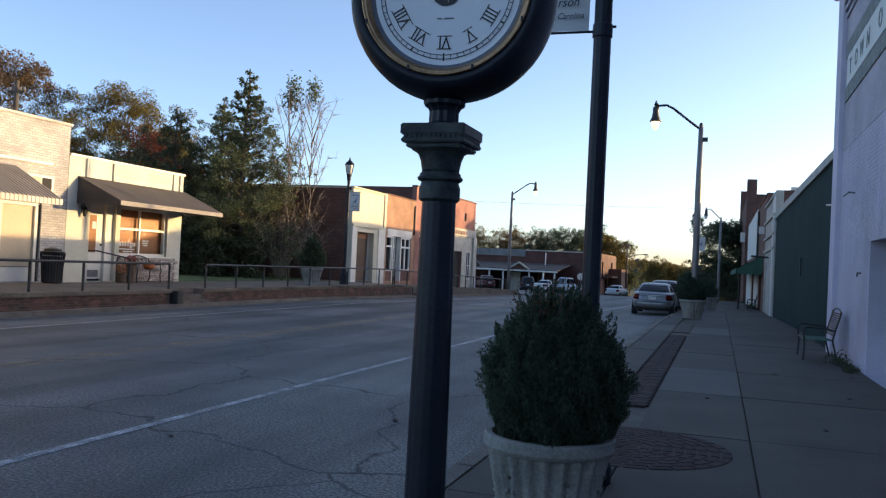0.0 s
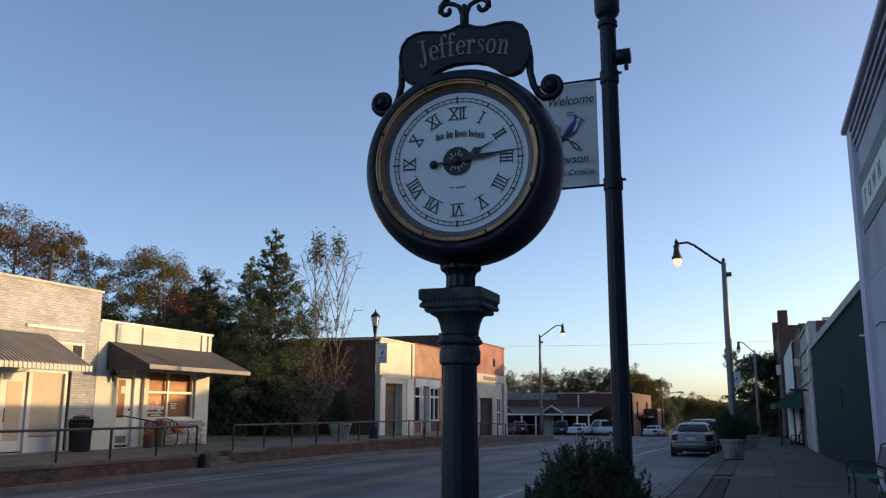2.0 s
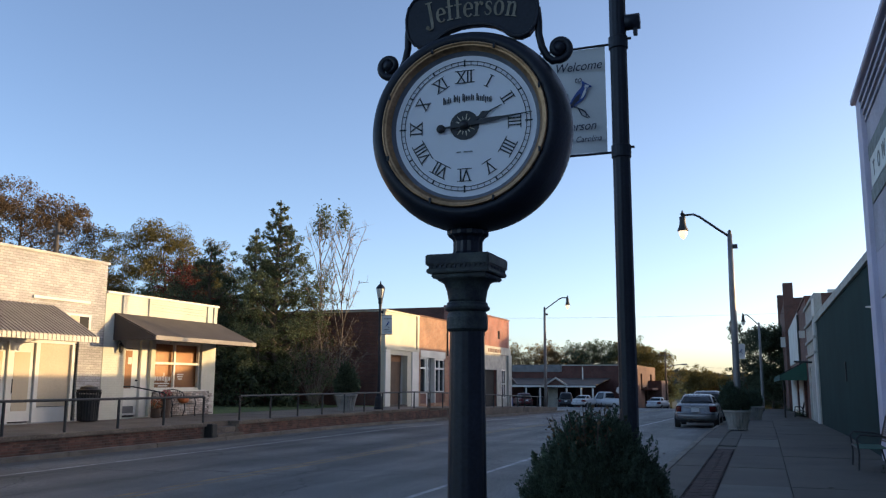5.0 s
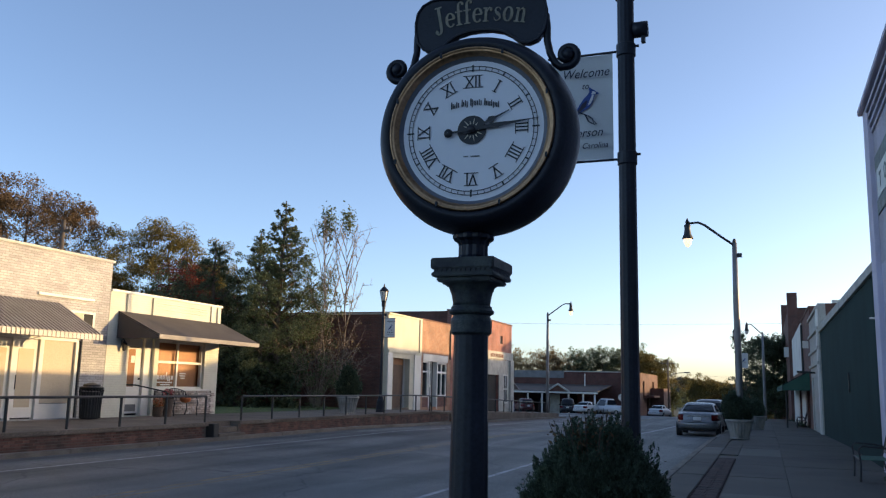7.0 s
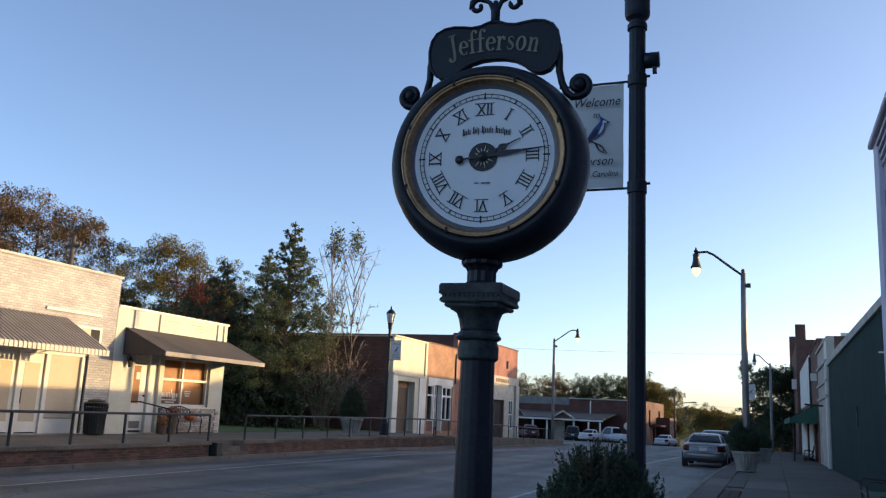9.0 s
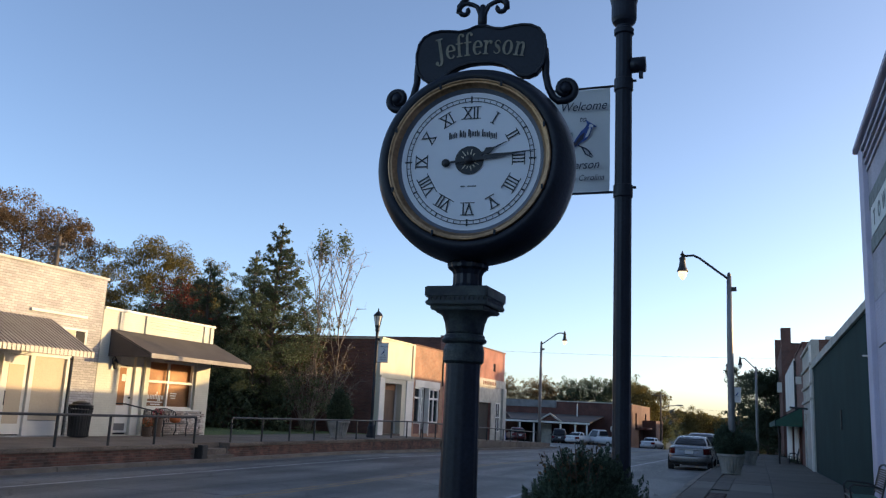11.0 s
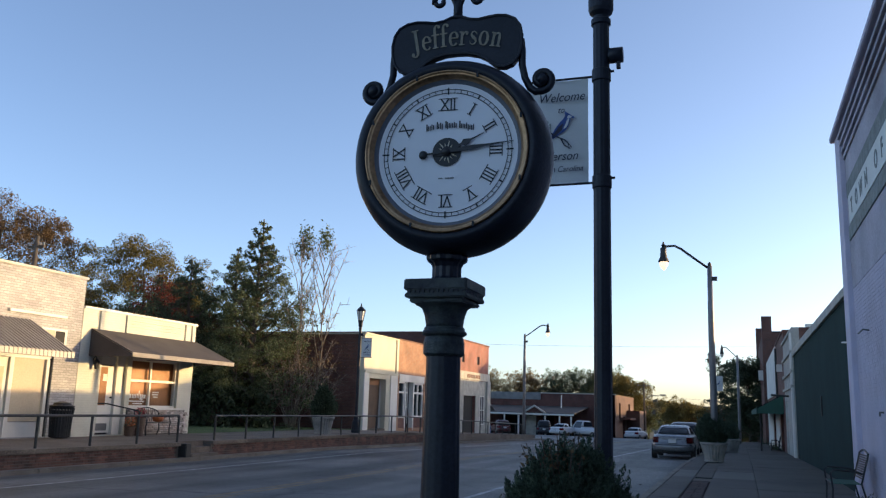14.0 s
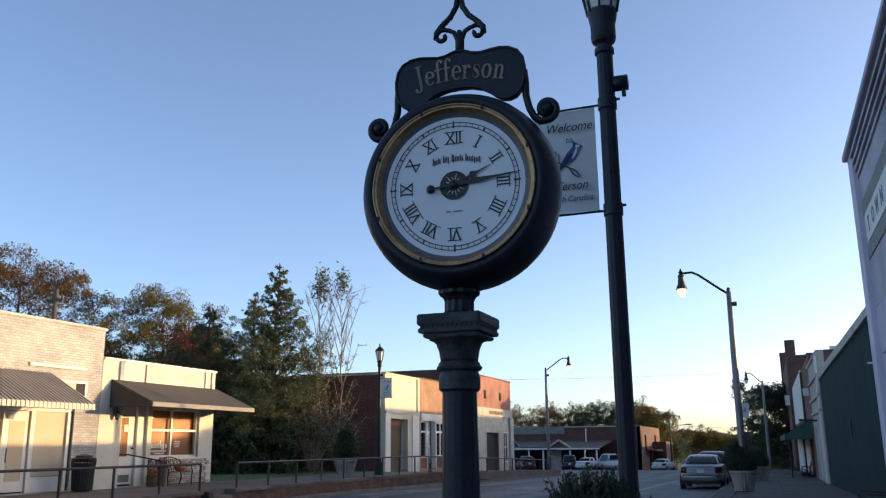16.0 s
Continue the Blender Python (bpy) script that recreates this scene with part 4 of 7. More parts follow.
# ---- near side buildings ----
RX = 2.42
town = thing("town_hall", (0, 0, 0), "tall lilac-white painted brick building with stucco parapet", "building")
part("front_wall", wall_with_holes(bmesh.new(), "y", -14, 20.8, -0.3, 4.4, RX + 0.012, RX + 0.35, [(12.2, 16.05, -0.02, 2.3)]), M["town_paint"], town)
part("stucco_front", one_box(RX - 0.0, RX + 0.35, -14, 20.0, 4.4, 8.0), M["town_stucco"], town, "weathered grey lilac stucco above the brick")
part("corner_pilaster", one_box(RX - 0.1, RX + 0.36, 20.0, 20.8, -0.3, 8.0, bevel=0.015), M["town_paint"], town)
part("end_wall", one_box(RX + 0.36, RX + 16, 20.45, 20.8, -0.3, 7.9), M["town_paint"], town)
part("rear_wall", one_box(RX + 15.7, RX + 16, -14, 20.45, -0.3, 7.9), M["town_paint"], town)
part("end_wall", one_box(RX + 0.36, RX + 15.7, -14, -13.7, -0.3, 7.9), M["town_paint"], town)
part("roof", one_box(RX + 0.35, RX + 15.7, -13.7, 20.45, 7.2, 7.4), M["roof"], town)
part("coping", one_box(RX - 0.2, RX + 0.45, -14.1, 20.92, 8.0, 8.14, bevel=0.02), M["town_paint"], town)
for k, z in enumerate((7.32, 7.48, 7.64, 7.8)):
    part("cornice_band", one_box(RX - 0.04 - 0.03 * k, RX, -14, 20.0, z, z + 0.09, bevel=0.008), M["town_stucco"], town)
board = part("sign_board", one_box(RX - 0.03, RX, -2, 19.6, 5.76, 6.38), M["town_panel"], town, "pale green painted sign panel with dark letters")
part("sign_border", one_box(RX - 0.025, RX, -2.3, 19.85, 6.4, 6.72), M["town_border"], board)
part("sign_border", one_box(RX - 0.025, RX, -2.3, 19.85, 5.44, 5.74), M["town_border"], board)
for ch, y in (("T", 19.08), ("O", 18.32), ("W", 17.62), ("N", 16.9), ("O", 15.66), ("F", 14.98)):
    bm = glyphs(bmesh.new(), ch, 0.45, facing(RX - 0.034, y, 5.92, "-x"), 0.004, bold=0.008)
    part("letter", bm, M["town_border"], board)
# backing sheet behind the panes, coloured as an unlit interior
ent = part("entrance", one_box(RX + 0.52, RX + 0.56, 12.2, 16.05, 0.0, 2.3), M["room_shade"], town, "recessed shop entrance with dark glass")
window_frame(ent, RX + 0.5, 12.2, 16.05, 0.12, 2.3, (13.4, 14.6), (), 0.1, 0.1)
part("conduit", tube(bmesh.new(), [(RX + 0.01, 18.0, 3.32), (RX - 0.1, 18.05, 3.34), (RX - 0.13, 18.5, 3.3)], 0.018), M["grey_metal"], town)
part("faucet", tube(bmesh.new(), [(RX + 0.01, 16.9, 1.75), (RX - 0.06, 16.9, 1.75), (RX - 0.06, 16.9, 1.68)], 0.02), M["grey_metal"], town)
part("pipe_stub", tube(bmesh.new(), [(RX - 0.1, 20.7, 3.3), (RX - 0.18, 20.92, 3.32)], 0.02), M["white_paint"], town)

greenb = thing("green_store", (0, 0, 0), "windowless dark green painted store wall with pale coping", "building")
part("front_wall", one_box(RX + 0.02, RX + 0.35, 20.82, 42.5, -0.5, 4.42), M["green_wall"], greenb)
part("coping", prism(bmesh.new(), [(20.82, 4.42), (42.5, 4.42), (42.5, 4.68), (40.0, 4.74), (20.82, 4.62)], "x", RX - 0.06, RX + 0.42), M["coping"], greenb)
part("end_wall", one_box(RX + 0.35, RX + 16, 42.2, 42.5, -0.6, 4.5), M["dark_brick"], greenb)
part("rear_wall", one_box(RX + 15.7, RX + 16, 20.82, 42.2, -0.6, 4.3), M["dark_brick"], greenb)
part("roof", one_box(RX + 0.35, RX + 15.7, 20.82, 42.2, 3.9, 4.1), M["roof"], greenb)
part("panel_joint", one_box(RX + 0.012, RX + 0.02, 21.9, 21.94, 0.1, 4.4), M["green_wall"], greenb)
part("hasp", one_box(RX - 0.02, RX + 0.02, 29.0, 29.12, 1.7, 2.3), M["rail_paint"], greenb)

cr = thing("cream_store", (0, 0, 0), "cream fronted store with stepped bands and white door", "building")
part("front_wall", wall_with_holes(bmesh.new(), "y", 42.52, 51, -0.7, 5.8, RX - 0.04, RX + 0.3, [(48.2, 50.2, -0.4, 2.5)]), M["coping"], cr)
for z in (3.0, 3.7, 4.6, 5.55):
    part("band", one_box(RX - 0.14, RX - 0.04, 42.52, 51, z, z + 0.14, bevel=0.01), M["coping"], cr)
part("pilaster", one_box(RX - 0.12, RX - 0.04, 42.52, 43.3, -0.5, 5.55), M["white_paint"], cr)
part("door", one_box(RX + 0.05, RX + 0.12, 48.2, 50.2, -0.5, 2.5), M["white_paint"], cr)
part("end_wall", one_box(RX + 0.3, RX + 14, 42.52, 42.8, 4.5, 5.8), M["dark_brick"], cr)
part("rear_wall", one_box(RX + 13.7, RX + 14, 42.8, 51, -0.7, 5.6), M["dark_brick"], cr)
part("roof", one_box(RX + 0.3, RX + 13.7, 42.8, 51, 5.4, 5.5), M["roof"], cr)
part("coping", one_box(RX + 0.6, RX + 14, 42.5, 42.9, 5.8, 5.95), M["white_paint"], cr, "white metal roof flashing")
part("sign_bracket", tube(bmesh.new(), [(RX - 0.04, 47, 2.7), (RX - 0.9, 47, 2.75)], 0.05), M["rail_paint"], cr)
part("hanging_sign", one_box(RX - 0.45, RX - 0.15, 50.2, 50.28, 4.1, 4.5), M["white_paint"], cr)

rs = thing("red_store", (0, 0, 0), "dark red brick store with white upper panel", "building")
part("front_wall", wall_with_holes(bmesh.new(), "y", 51.02, 83, -1.2, 6.2, RX, RX + 0.3, [(55, 58, -0.8, 2.0), (66, 70, -0.9, 2.0)]), M["dark_brick_y"], rs)
part("upper_panel", one_box(RX - 0.06, RX, 62, 82.5, 3.2, 6.4), M["white_paint"], rs, "white painted upper wall")
part("lower_panel", one_box(RX - 0.05, RX, 59, 65.5, -1.0, 2.2), M["white_paint"], rs)
part("lower_panel", one_box(RX - 0.05, RX, 70.5, 82.5, -1.1, 2.2), M["white_paint"], rs)
part("door", one_box(RX + 0.1, RX + 0.15, 54.9, 70.1, -1.0, 2.1), M["glass"], rs)
part("coping", one_box(RX - 0.05, RX + 0.35, 51.02, 83, 6.4, 6.5), M["dark_brick_y"], rs)
part("top_wall", one_box(RX, RX + 0.3, 51.02, 83, 6.2, 6.4), M["dark_brick_y"], rs)
part("rear_wall", one_box(RX + 12, RX + 12.3, 51.02, 83, -1, 6.2), M["dark_brick_y"], rs)
part("roof", one_box(RX + 0.3, RX + 12, 51.02, 83, 5.7, 5.9), M["roof"], rs)
part("downpipe", tube(bmesh.new(), [(RX - 0.1, 60, 6.1), (RX - 0.1, 60, 2.8)], 0.07), M["rail_paint"], rs)
ga = thing("green_awning", (0, 0, 0), "dark green and white striped fabric awning", "awning")
n = 24
for i in range(n):
    ya = 53.5 + i * 26.5 / n
    yb = ya + 26.5 / n
    o = [(RX - 0.02, 2.95), (RX - 1.5, 2.15), (RX - 1.5, 1.8), (RX - 1.47, 1.8), (RX - 1.47, 2.12), (RX - 0.02, 2.91)]
    part("stripe", prism(bmesh.new(), o, "y", ya, yb), M["awning_green"] if i % 3 else M["green_wall"], ga)
o = [(RX - 0.02, 2.9), (RX - 1.47, 2.1), (RX - 1.47, 1.82), (RX - 0.02, 1.82)]
part("end_panel", prism(bmesh.new(), o, "y", 53.5, 53.53), M["awning_green"], ga)
part("awning_post", tube(bmesh.new(), [(RX - 1.3, 54, 1.9), (RX - 1.3, 54, gz(54))], 0.05), M["rail_paint"], ga)

tall = thing("tall_brick_building", (0, 0, 0), "tall dark red brick building with stepped parapet piers", "building")
part("front_wall", wall_with_holes(bmesh.new(), "y", 83.02, 112, -2, 9.6, RX - 0.15, RX + 0.3, [(y, y + 1.2, 5.0, 7.2) for y in (86, 90, 94, 98, 102, 106)]), M["dark_brick_y"], tall)
for y in (86, 90, 94, 98, 102, 106):
    part("window", one_box(RX + 0.1, RX + 0.15, y, y + 1.2, 5.0, 7.2), M["glass"], tall)
part("side_wall", one_box(RX + 0.3, RX + 14, 83.02, 83.35, -1.5, 9.3), M["dark_brick"], tall)
part("side_wall", one_box(RX + 0.3, RX + 14, 111.7, 112, -2, 9.3), M["dark_brick"], tall)
part("rear_wall", one_box(RX + 13.7, RX + 14, 83.35, 111.7, -2, 9.2), M["dark_brick_y"], tall)
part("roof", one_box(RX + 0.3, RX + 13.7, 83.35, 111.7, 8.6, 8.8), M["roof"], tall)
part("pier", one_box(RX - 0.3, RX + 0.55, 82.9, 84.2, -1.5, 10.8), M["dark_brick"], tall)
part("pier", one_box(RX - 0.3, RX + 0.4, 110.8, 112.1, -2, 12.4), M["dark_brick"], tall)
part("side_coping", one_box(RX + 0.55, RX + 14, 82.98, 83.4, 9.3, 9.42), M["rail_paint"], tall)
part("wall_box", one_box(RX - 0.7, RX - 0.3, 84.4, 85.0, 5.0, 5.9), M["white_paint"], tall)

# added out of view: its shadow covers the garage block's lower end wall
low = thing("unseen_shade_block", (0, 0, 0), "added unseen brick block that shades the far end wall", "building")
part("front_wall", one_box(RX, RX + 0.3, 112.14, 150, -4.2, 3.6), M["dark_brick_y"], low)
part("end_wall", one_box(RX + 0.3, RX + 13, 149.7, 150, -4.2, 3.5), M["dark_brick"], low)
part("rear_wall", one_box(RX + 12.7, RX + 13, 112.14, 149.7, -4.2, 3.5), M["dark_brick_y"], low)
part("roof", one_box(RX + 0.3, RX + 12.7, 112.14, 149.7, 3.0, 3.2), M["roof"], low)
part("coping", one_box(RX - 0.05, RX + 0.35, 112.14, 150, 3.6, 3.72), M["coping"], low)

# ---- post clock on the near pavement ----
CX, CY, CZ = -1.30, 3.70, 2.835


def spiral(cx, cz, y, r0, r1, a0, turns, n=26):
    return [(cx + (r0 + (r1 - r0) * k / n) * math.cos(a0 + turns * 2 * math.pi * k / n), y,
             cz + (r0 + (r1 - r0) * k / n) * math.sin(a0 + turns * 2 * math.pi * k / n)) for k in range(n + 1)]


def ring_y(bm, profile, seg, centre):
    """Turn a profile of (radius, y) round the y axis through the centre."""
    rings = []
    for r, dy in profile:
        rings.append([bm.verts.new((centre[0] + r * math.cos(2 * math.pi * i / seg), centre[1] + dy, centre[2] + r * math.sin(2 * math.pi * i / seg))) for i in range(seg)])
    for a, b in zip(rings, rings[1:]):
        for i in range(seg):
            j = (i + 1) % seg
            bm.faces.new((a[i], a[j], b[j], b[i]))
    return bm, rings


def ribbon(bm, m, pts, widths, z=0.0):
    """A flat pen stroke through the points, with a width at each, laid at the pose m."""
    a, b = [], []
    n = len(pts)
    for i, (x, y) in enumerate(pts):
        x0, y0 = pts[max(i - 1, 0)]
        x1, y1 = pts[min(i + 1, n - 1)]
        d = math.hypot(x1 - x0, y1 - y0) or 1
        nx, ny, w = -(y1 - y0) / d, (x1 - x0) / d, widths[i] / 2
        a.append(bm.verts.new(m @ Vector((x + nx * w, y + ny * w, z))))
        b.append(bm.verts.new(m @ Vector((x - nx * w, y - ny * w, z))))
    for i in range(n - 1):
        bm.faces.new((b[i], b[i + 1], a[i + 1], a[i]))


def roman_letter(ch, m):
    """One bold serif letter, one unit to the x-height, as raised strokes."""
    bm = bmesh.new()
    lift = 0.0

    def stroke(pts, widths):
        nonlocal lift
        lift += 0.0003
        ribbon(bm, m, pts, widths, lift)

    def bar(x0, x1, y0, y1):
        stroke([((x0 + x1) / 2, y0), ((x0 + x1) / 2, y1)], [x1 - x0, x1 - x0])

    def dot(x, y, r):
        stroke([(x - r, y), (x - r * 0.7, y), (x, y), (x + r * 0.7, y), (x + r, y)], [0.02, r * 1.45, r * 2, r * 1.45, 0.02])

    def turn(cx, cy, rx, ry, a0, a1, thick, thin, n=24):
        pts, ws = [], []
        for k in range(n + 1):
            a = math.radians(a0 + (a1 - a0) * k / n)
            pts.append((cx + rx * math.cos(a), cy + ry * math.sin(a)))
            ws.append(thin + (thick - thin) * abs(math.cos(a)) ** 1.4)
        stroke(pts, ws)

    if ch == "o":
        turn(0.45, 0.5, 0.33, 0.47, 0, 360, 0.24, 0.08)
    elif ch == "e":
        turn(0.45, 0.5, 0.33, 0.47, 8, 320, 0.24, 0.08)
        bar(0.2, 0.84, 0.5, 0.59)
    elif ch == "n":
        bar(0.1, 0.32, 0.0, 0.97)
        bar(-0.02, 0.44, 0.0, 0.08)
        bar(-0.02, 0.2, 0.88, 0.97)
        stroke([(0.3, 0.72), (0.42, 0.9), (0.56, 0.94), (0.68, 0.86), (0.72, 0.66), (0.72, 0.02)], [0.07, 0.1, 0.14, 0.2, 0.23, 0.22])
        bar(0.52, 0.94, 0.0, 0.08)
    elif ch == "r":
        bar(0.16, 0.39, 0.0, 0.97)
        bar(0.03, 0.53, 0.0, 0.08)
        bar(0.03, 0.27, 0.88, 0.97)
        stroke([(0.38, 0.68), (0.48, 0.88), (0.6, 0.94), (0.72, 0.88)], [0.07, 0.09, 0.12, 0.1])
        dot(0.71, 0.82, 0.13)
    elif ch == "f":
        bar(0.24, 0.47, 0.0, 1.3)
        bar(0.1, 0.62, 0.0, 0.08)
        bar(0.06, 0.72, 0.9, 0.99)
        stroke([(0.355, 1.25), (0.38, 1.45), (0.48, 1.57), (0.62, 1.6), (0.74, 1.54)], [0.22, 0.2, 0.13, 0.09, 0.1])
        dot(0.74, 1.47, 0.12)
    elif ch == "s":
        pts = [(0.74, 0.72), (0.68, 0.86), (0.52, 0.95), (0.34, 0.92), (0.25, 0.78), (0.32, 0.63), (0.48, 0.52), (0.63, 0.4), (0.69, 0.24), (0.58, 0.09), (0.4, 0.04), (0.23, 0.12), (0.17, 0.3)]
        stroke(pts, [0.03, 0.07, 0.08, 0.1, 0.15, 0.21, 0.24, 0.21, 0.15, 0.1, 0.08, 0.07, 0.03])
    else:
        bar(0.44, 0.7, 0.1, 1.62)
        bar(0.26, 0.88, 1.53, 1.62)
        stroke([(0.57, 0.14), (0.54, -0.1), (0.42, -0.25), (0.24, -0.28), (0.12, -0.2)], [0.26, 0.24, 0.16, 0.1, 0.1])
        dot(0.13, -0.1, 0.15)
    bmesh.ops.solidify(bm, geom=list(bm.faces), thickness=0.003)
    return bm


def post_clock():
    c = thing("post_clock", (-1.325, 3.86, 0), "black-green cast iron post clock with white roman dial", "clock")
    ox, oy = 1.325, -3.86
    dx, dy, dz = CX + ox, CY + oy, CZ
    px = 0.0
    # base and shaft
    prof = [(0.17, 0.0), (0.17, 0.05), (0.155, 0.07), (0.14, 0.09), (0.13, 0.13), (0.112, 0.15), (0.104, 0.16)]
    part("base", lathe(bmesh.new(), prof, 40), M["iron"], c, smooth=False)
    part("shaft", lathe(bmesh.new(), [(0.1, 0.16), (0.094, 0.9), (0.082, 1.858)], 96, flute=0.008, flutes=16), M["iron"], c)
    part("collar", lathe(bmesh.new(), [(0.088, 1.848), (0.1, 1.86), (0.1, 1.915), (0.094, 1.932), (0.09, 1.943), (0.108, 1.953), (0.111, 1.963), (0.1, 1.976), (0.1, 1.983), (0.094, 1.99)], 40), M["iron_worn"], c, smooth=False)
    part("bell", lathe(bmesh.new(), [(0.09, 1.988), (0.092, 2.005), (0.099, 2.045), (0.113, 2.08), (0.132, 2.092), (0.144, 2.097), (0.147, 2.105), (0.142, 2.115)], 40), M["iron_worn"], c, smooth=True)
    bm = bmesh.new()
    for h, z0, z1, bv in ((0.136, 2.098, 2.12, 0.006), (0.155, 2.12, 2.143, 0.005), (0.146, 2.14, 2.158, 0.003), (0.159, 2.156, 2.21, 0.006)):
        box(bm, -h, h, -h, h, z0, z1, bevel=bv)
    part("capital", bm, M["iron_worn"], c, "square moulded capital")
    dent = mesh_of(one_box(-0.006, 0.006, -0.004, 0.004, -0.008, 0.008), "dentil")
    dent.materials.append(M["iron"])
    for k in range(12):
        u = -0.132 + k * 0.264 / 11
        piece("dentil", dent, c, pose(u, -0.149, 2.15))
        piece("dentil", dent, c, pose(0.149, u, 2.15, 0, 0, 90))
    part("neck", lathe(bmesh.new(), [(0.1, 2.2), (0.08, 2.22), (0.07, 2.235), (0.07, 2.285), (0.08, 2.305), (0.098, 2.318), (0.1, 2.335), (0.088, 2.35), (0.088, 2.42)], 48, (0.004, 0, 0), flute=0.05, flutes=12), M["iron"], c)
    # drum
    prof = [(0.406, -0.01), (0.425, -0.024), (0.447, -0.02), (0.468, 0.004), (0.488, 0.05), (0.5, 0.11), (0.504, 0.16), (0.5, 0.21), (0.488, 0.265), (0.468, 0.305), (0.45, 0.328), (0.41, 0.33)]
    bm, rings = ring_y(bmesh.new(), prof, 96, (dx, dy, dz))
    bm.faces.new(rings[-1])
    part("drum", bm, M["iron"], c, "rounded cast iron clock drum", smooth=True)
    fr = dy - 0.01
    bm, rings = ring_y(bmesh.new(), [(0.412, 0.004), (0.41, -0.014), (0.406, -0.019), (0.4, -0.017), (0.397, -0.01), (0.392, -0.013), (0.387, -0.009), (0.38, 0.0), (0.374, 0.007), (0.371, 0.016)], 96, (dx, fr, dz))
    bez = part("bezel", bm, M["brass"], c, "stepped brass ring round the dial", smooth=True)
    for k in range(8):
        a = math.radians(22 + 45 * k)
        part("catch", one_box(dx + 0.404 * math.cos(a) - 0.005, dx + 0.404 * math.cos(a) + 0.005, fr - 0.026, fr - 0.012, dz + 0.404 * math.sin(a) - 0.012, dz + 0.404 * math.sin(a) + 0.012), M["iron"], bez)
    # sloped ring whose dark grey paints the shade behind the bezel
    bm, rings = ring_y(bmesh.new(), [(0.373, 0.014), (0.367, 0.026), (0.354, 0.03), (0.35, 0.036)], 96, (dx, fr, dz))
    part("dial_surround", bm, M["dial_rim"], c, "recessed ring inside the bezel, coloured grey for its shade", smooth=True)
    # dial
    fy = fr + 0.032
    bm, rings = ring_y(bmesh.new(), [(0.375, 0), (0.0005, 0)], 96, (dx, fy, dz))
    dial = part("dial", bm, M["dial"], c, "white dial with black roman numerals")
    ty = -0.003
    for ra, rb in ((0.303, 0.307), (0.322, 0.326)):
        bm, rings = ring_y(bmesh.new(), [(ra, ty), (rb, ty)], 96, (dx, fy, dz))
        part("minute_ring", bm, M["ink"], dial)
    bm = bmesh.new()
    for k in range(60):
        a = 2 * math.pi * k / 60
        w = 0.004 if k % 5 == 0 else 0.0016
        r0, r1 = (0.297, 0.333) if k % 15 == 0 else (0.305, 0.324)
        ca, sa = math.cos(a), math.sin(a)
        quad = [(r0, -w), (r1, -w), (r1, w), (r0, w)]
        bm.faces.new([bm.verts.new((dx + r * ca - t * sa, fy + ty - 0.0006, dz + r * sa + t * ca)) for r, t in quad])
    tagged(part("minute_track", bm, M["ink"], dial), kind="stuff")
    for k, text in enumerate(("XII", "I", "II", "III", "IIII", "V", "VI", "VII", "VIII", "IX", "X", "XI")):
        a = math.radians(30 * k)
        m = facing(dx + 0.246 * math.sin(a), fy - 0.003, dz + 0.246 * math.cos(a), "-y") @ pose(0, 0, 0, 0, 0, -30 * k) @ Matrix.Diagonal((0.8, 1.0, 1, 1)) @ pose(0, -0.03, 0)
        bm = glyphs(bmesh.new(), text, 0.085, m, 0.0008, bold=0.0)
        w = {"XII": 0.05, "I": 0.012, "II": 0.022, "III": 0.033, "IIII": 0.043, "V": 0.026, "VI": 0.036, "VII": 0.045, "VIII": 0.056, "IX": 0.036, "X": 0.026, "XI": 0.036}[text]
        for v in (0.0, 0.0605):
            r = facing(dx + 0.246 * math.sin(a), fy - 0.003, dz + 0.246 * math.cos(a), "-y") @ pose(0, 0, 0, 0, 0, -30 * k)
            box4 = [r @ Vector(q) for q in ((-w, v - 0.0325, 0.0005), (w, v - 0.0325, 0.0005), (w, v - 0.028, 0.0005), (-w, v - 0.028, 0.0005))]
            bm.faces.new([bm.verts.new(q) for q in box4])
        part("numeral", bm, M["ink"], dial)
    # maker's line and small line, as plain bars
    start = -0.108
    for k, count in enumerate((5, 4, 7, 9)):
        bm = bmesh.new()
        for q in range(count):
            u = start + q * 0.0087
            arch = 0.012 - 1.1 * u * u
            top = 0.036 if q == 0 else (0.031 if (q * 5 + k) % 4 == 3 else 0.024)
            low = -0.008 if (q + 2 * k) % 6 == 5 else 0.0
            box(bm, dx + u, dx + u + (0.006 if q == 0 else 0.0042), fy - 0.005, fy - 0.003, dz + 0.112 + arch + low, dz + 0.112 + arch + top)
        start += count * 0.0087 + 0.0095
        tagged(part("maker_mark", bm, M["ink"], dial), "small dark maker's lettering", kind="stuff")
    for x in (-0.04, -0.005, 0.018):
        part("small_mark", one_box(dx + x, dx + x + 0.022, fy - 0.004, fy - 0.003, dz - 0.135, dz - 0.129), M["town_border"], dial)
    bm, rings = ring_y(bmesh.new(), [(0.073, -0.004), (0.0005, -0.004)], 40, (dx, fy, dz))
    hub = part("hub", bm, M["ink"], dial, "dark centre disc with gold sun rays")
    bm = bmesh.new()
    for k in range(14):
        a = 2 * math.pi * k / 14
        r1 = 0.058 if k % 2 else 0.046
        pts = [(dx + r * math.cos(a + b), fy - 0.006, dz + r * math.sin(a + b)) for r, b in ((0.03, 0.12), (r1, 0.02), (r1, -0.02), (0.03, -0.12))]
        bm.faces.new([bm.verts.new(q) for q in pts])
    part("sun_rays", bm, M["gold_letter"], hub)

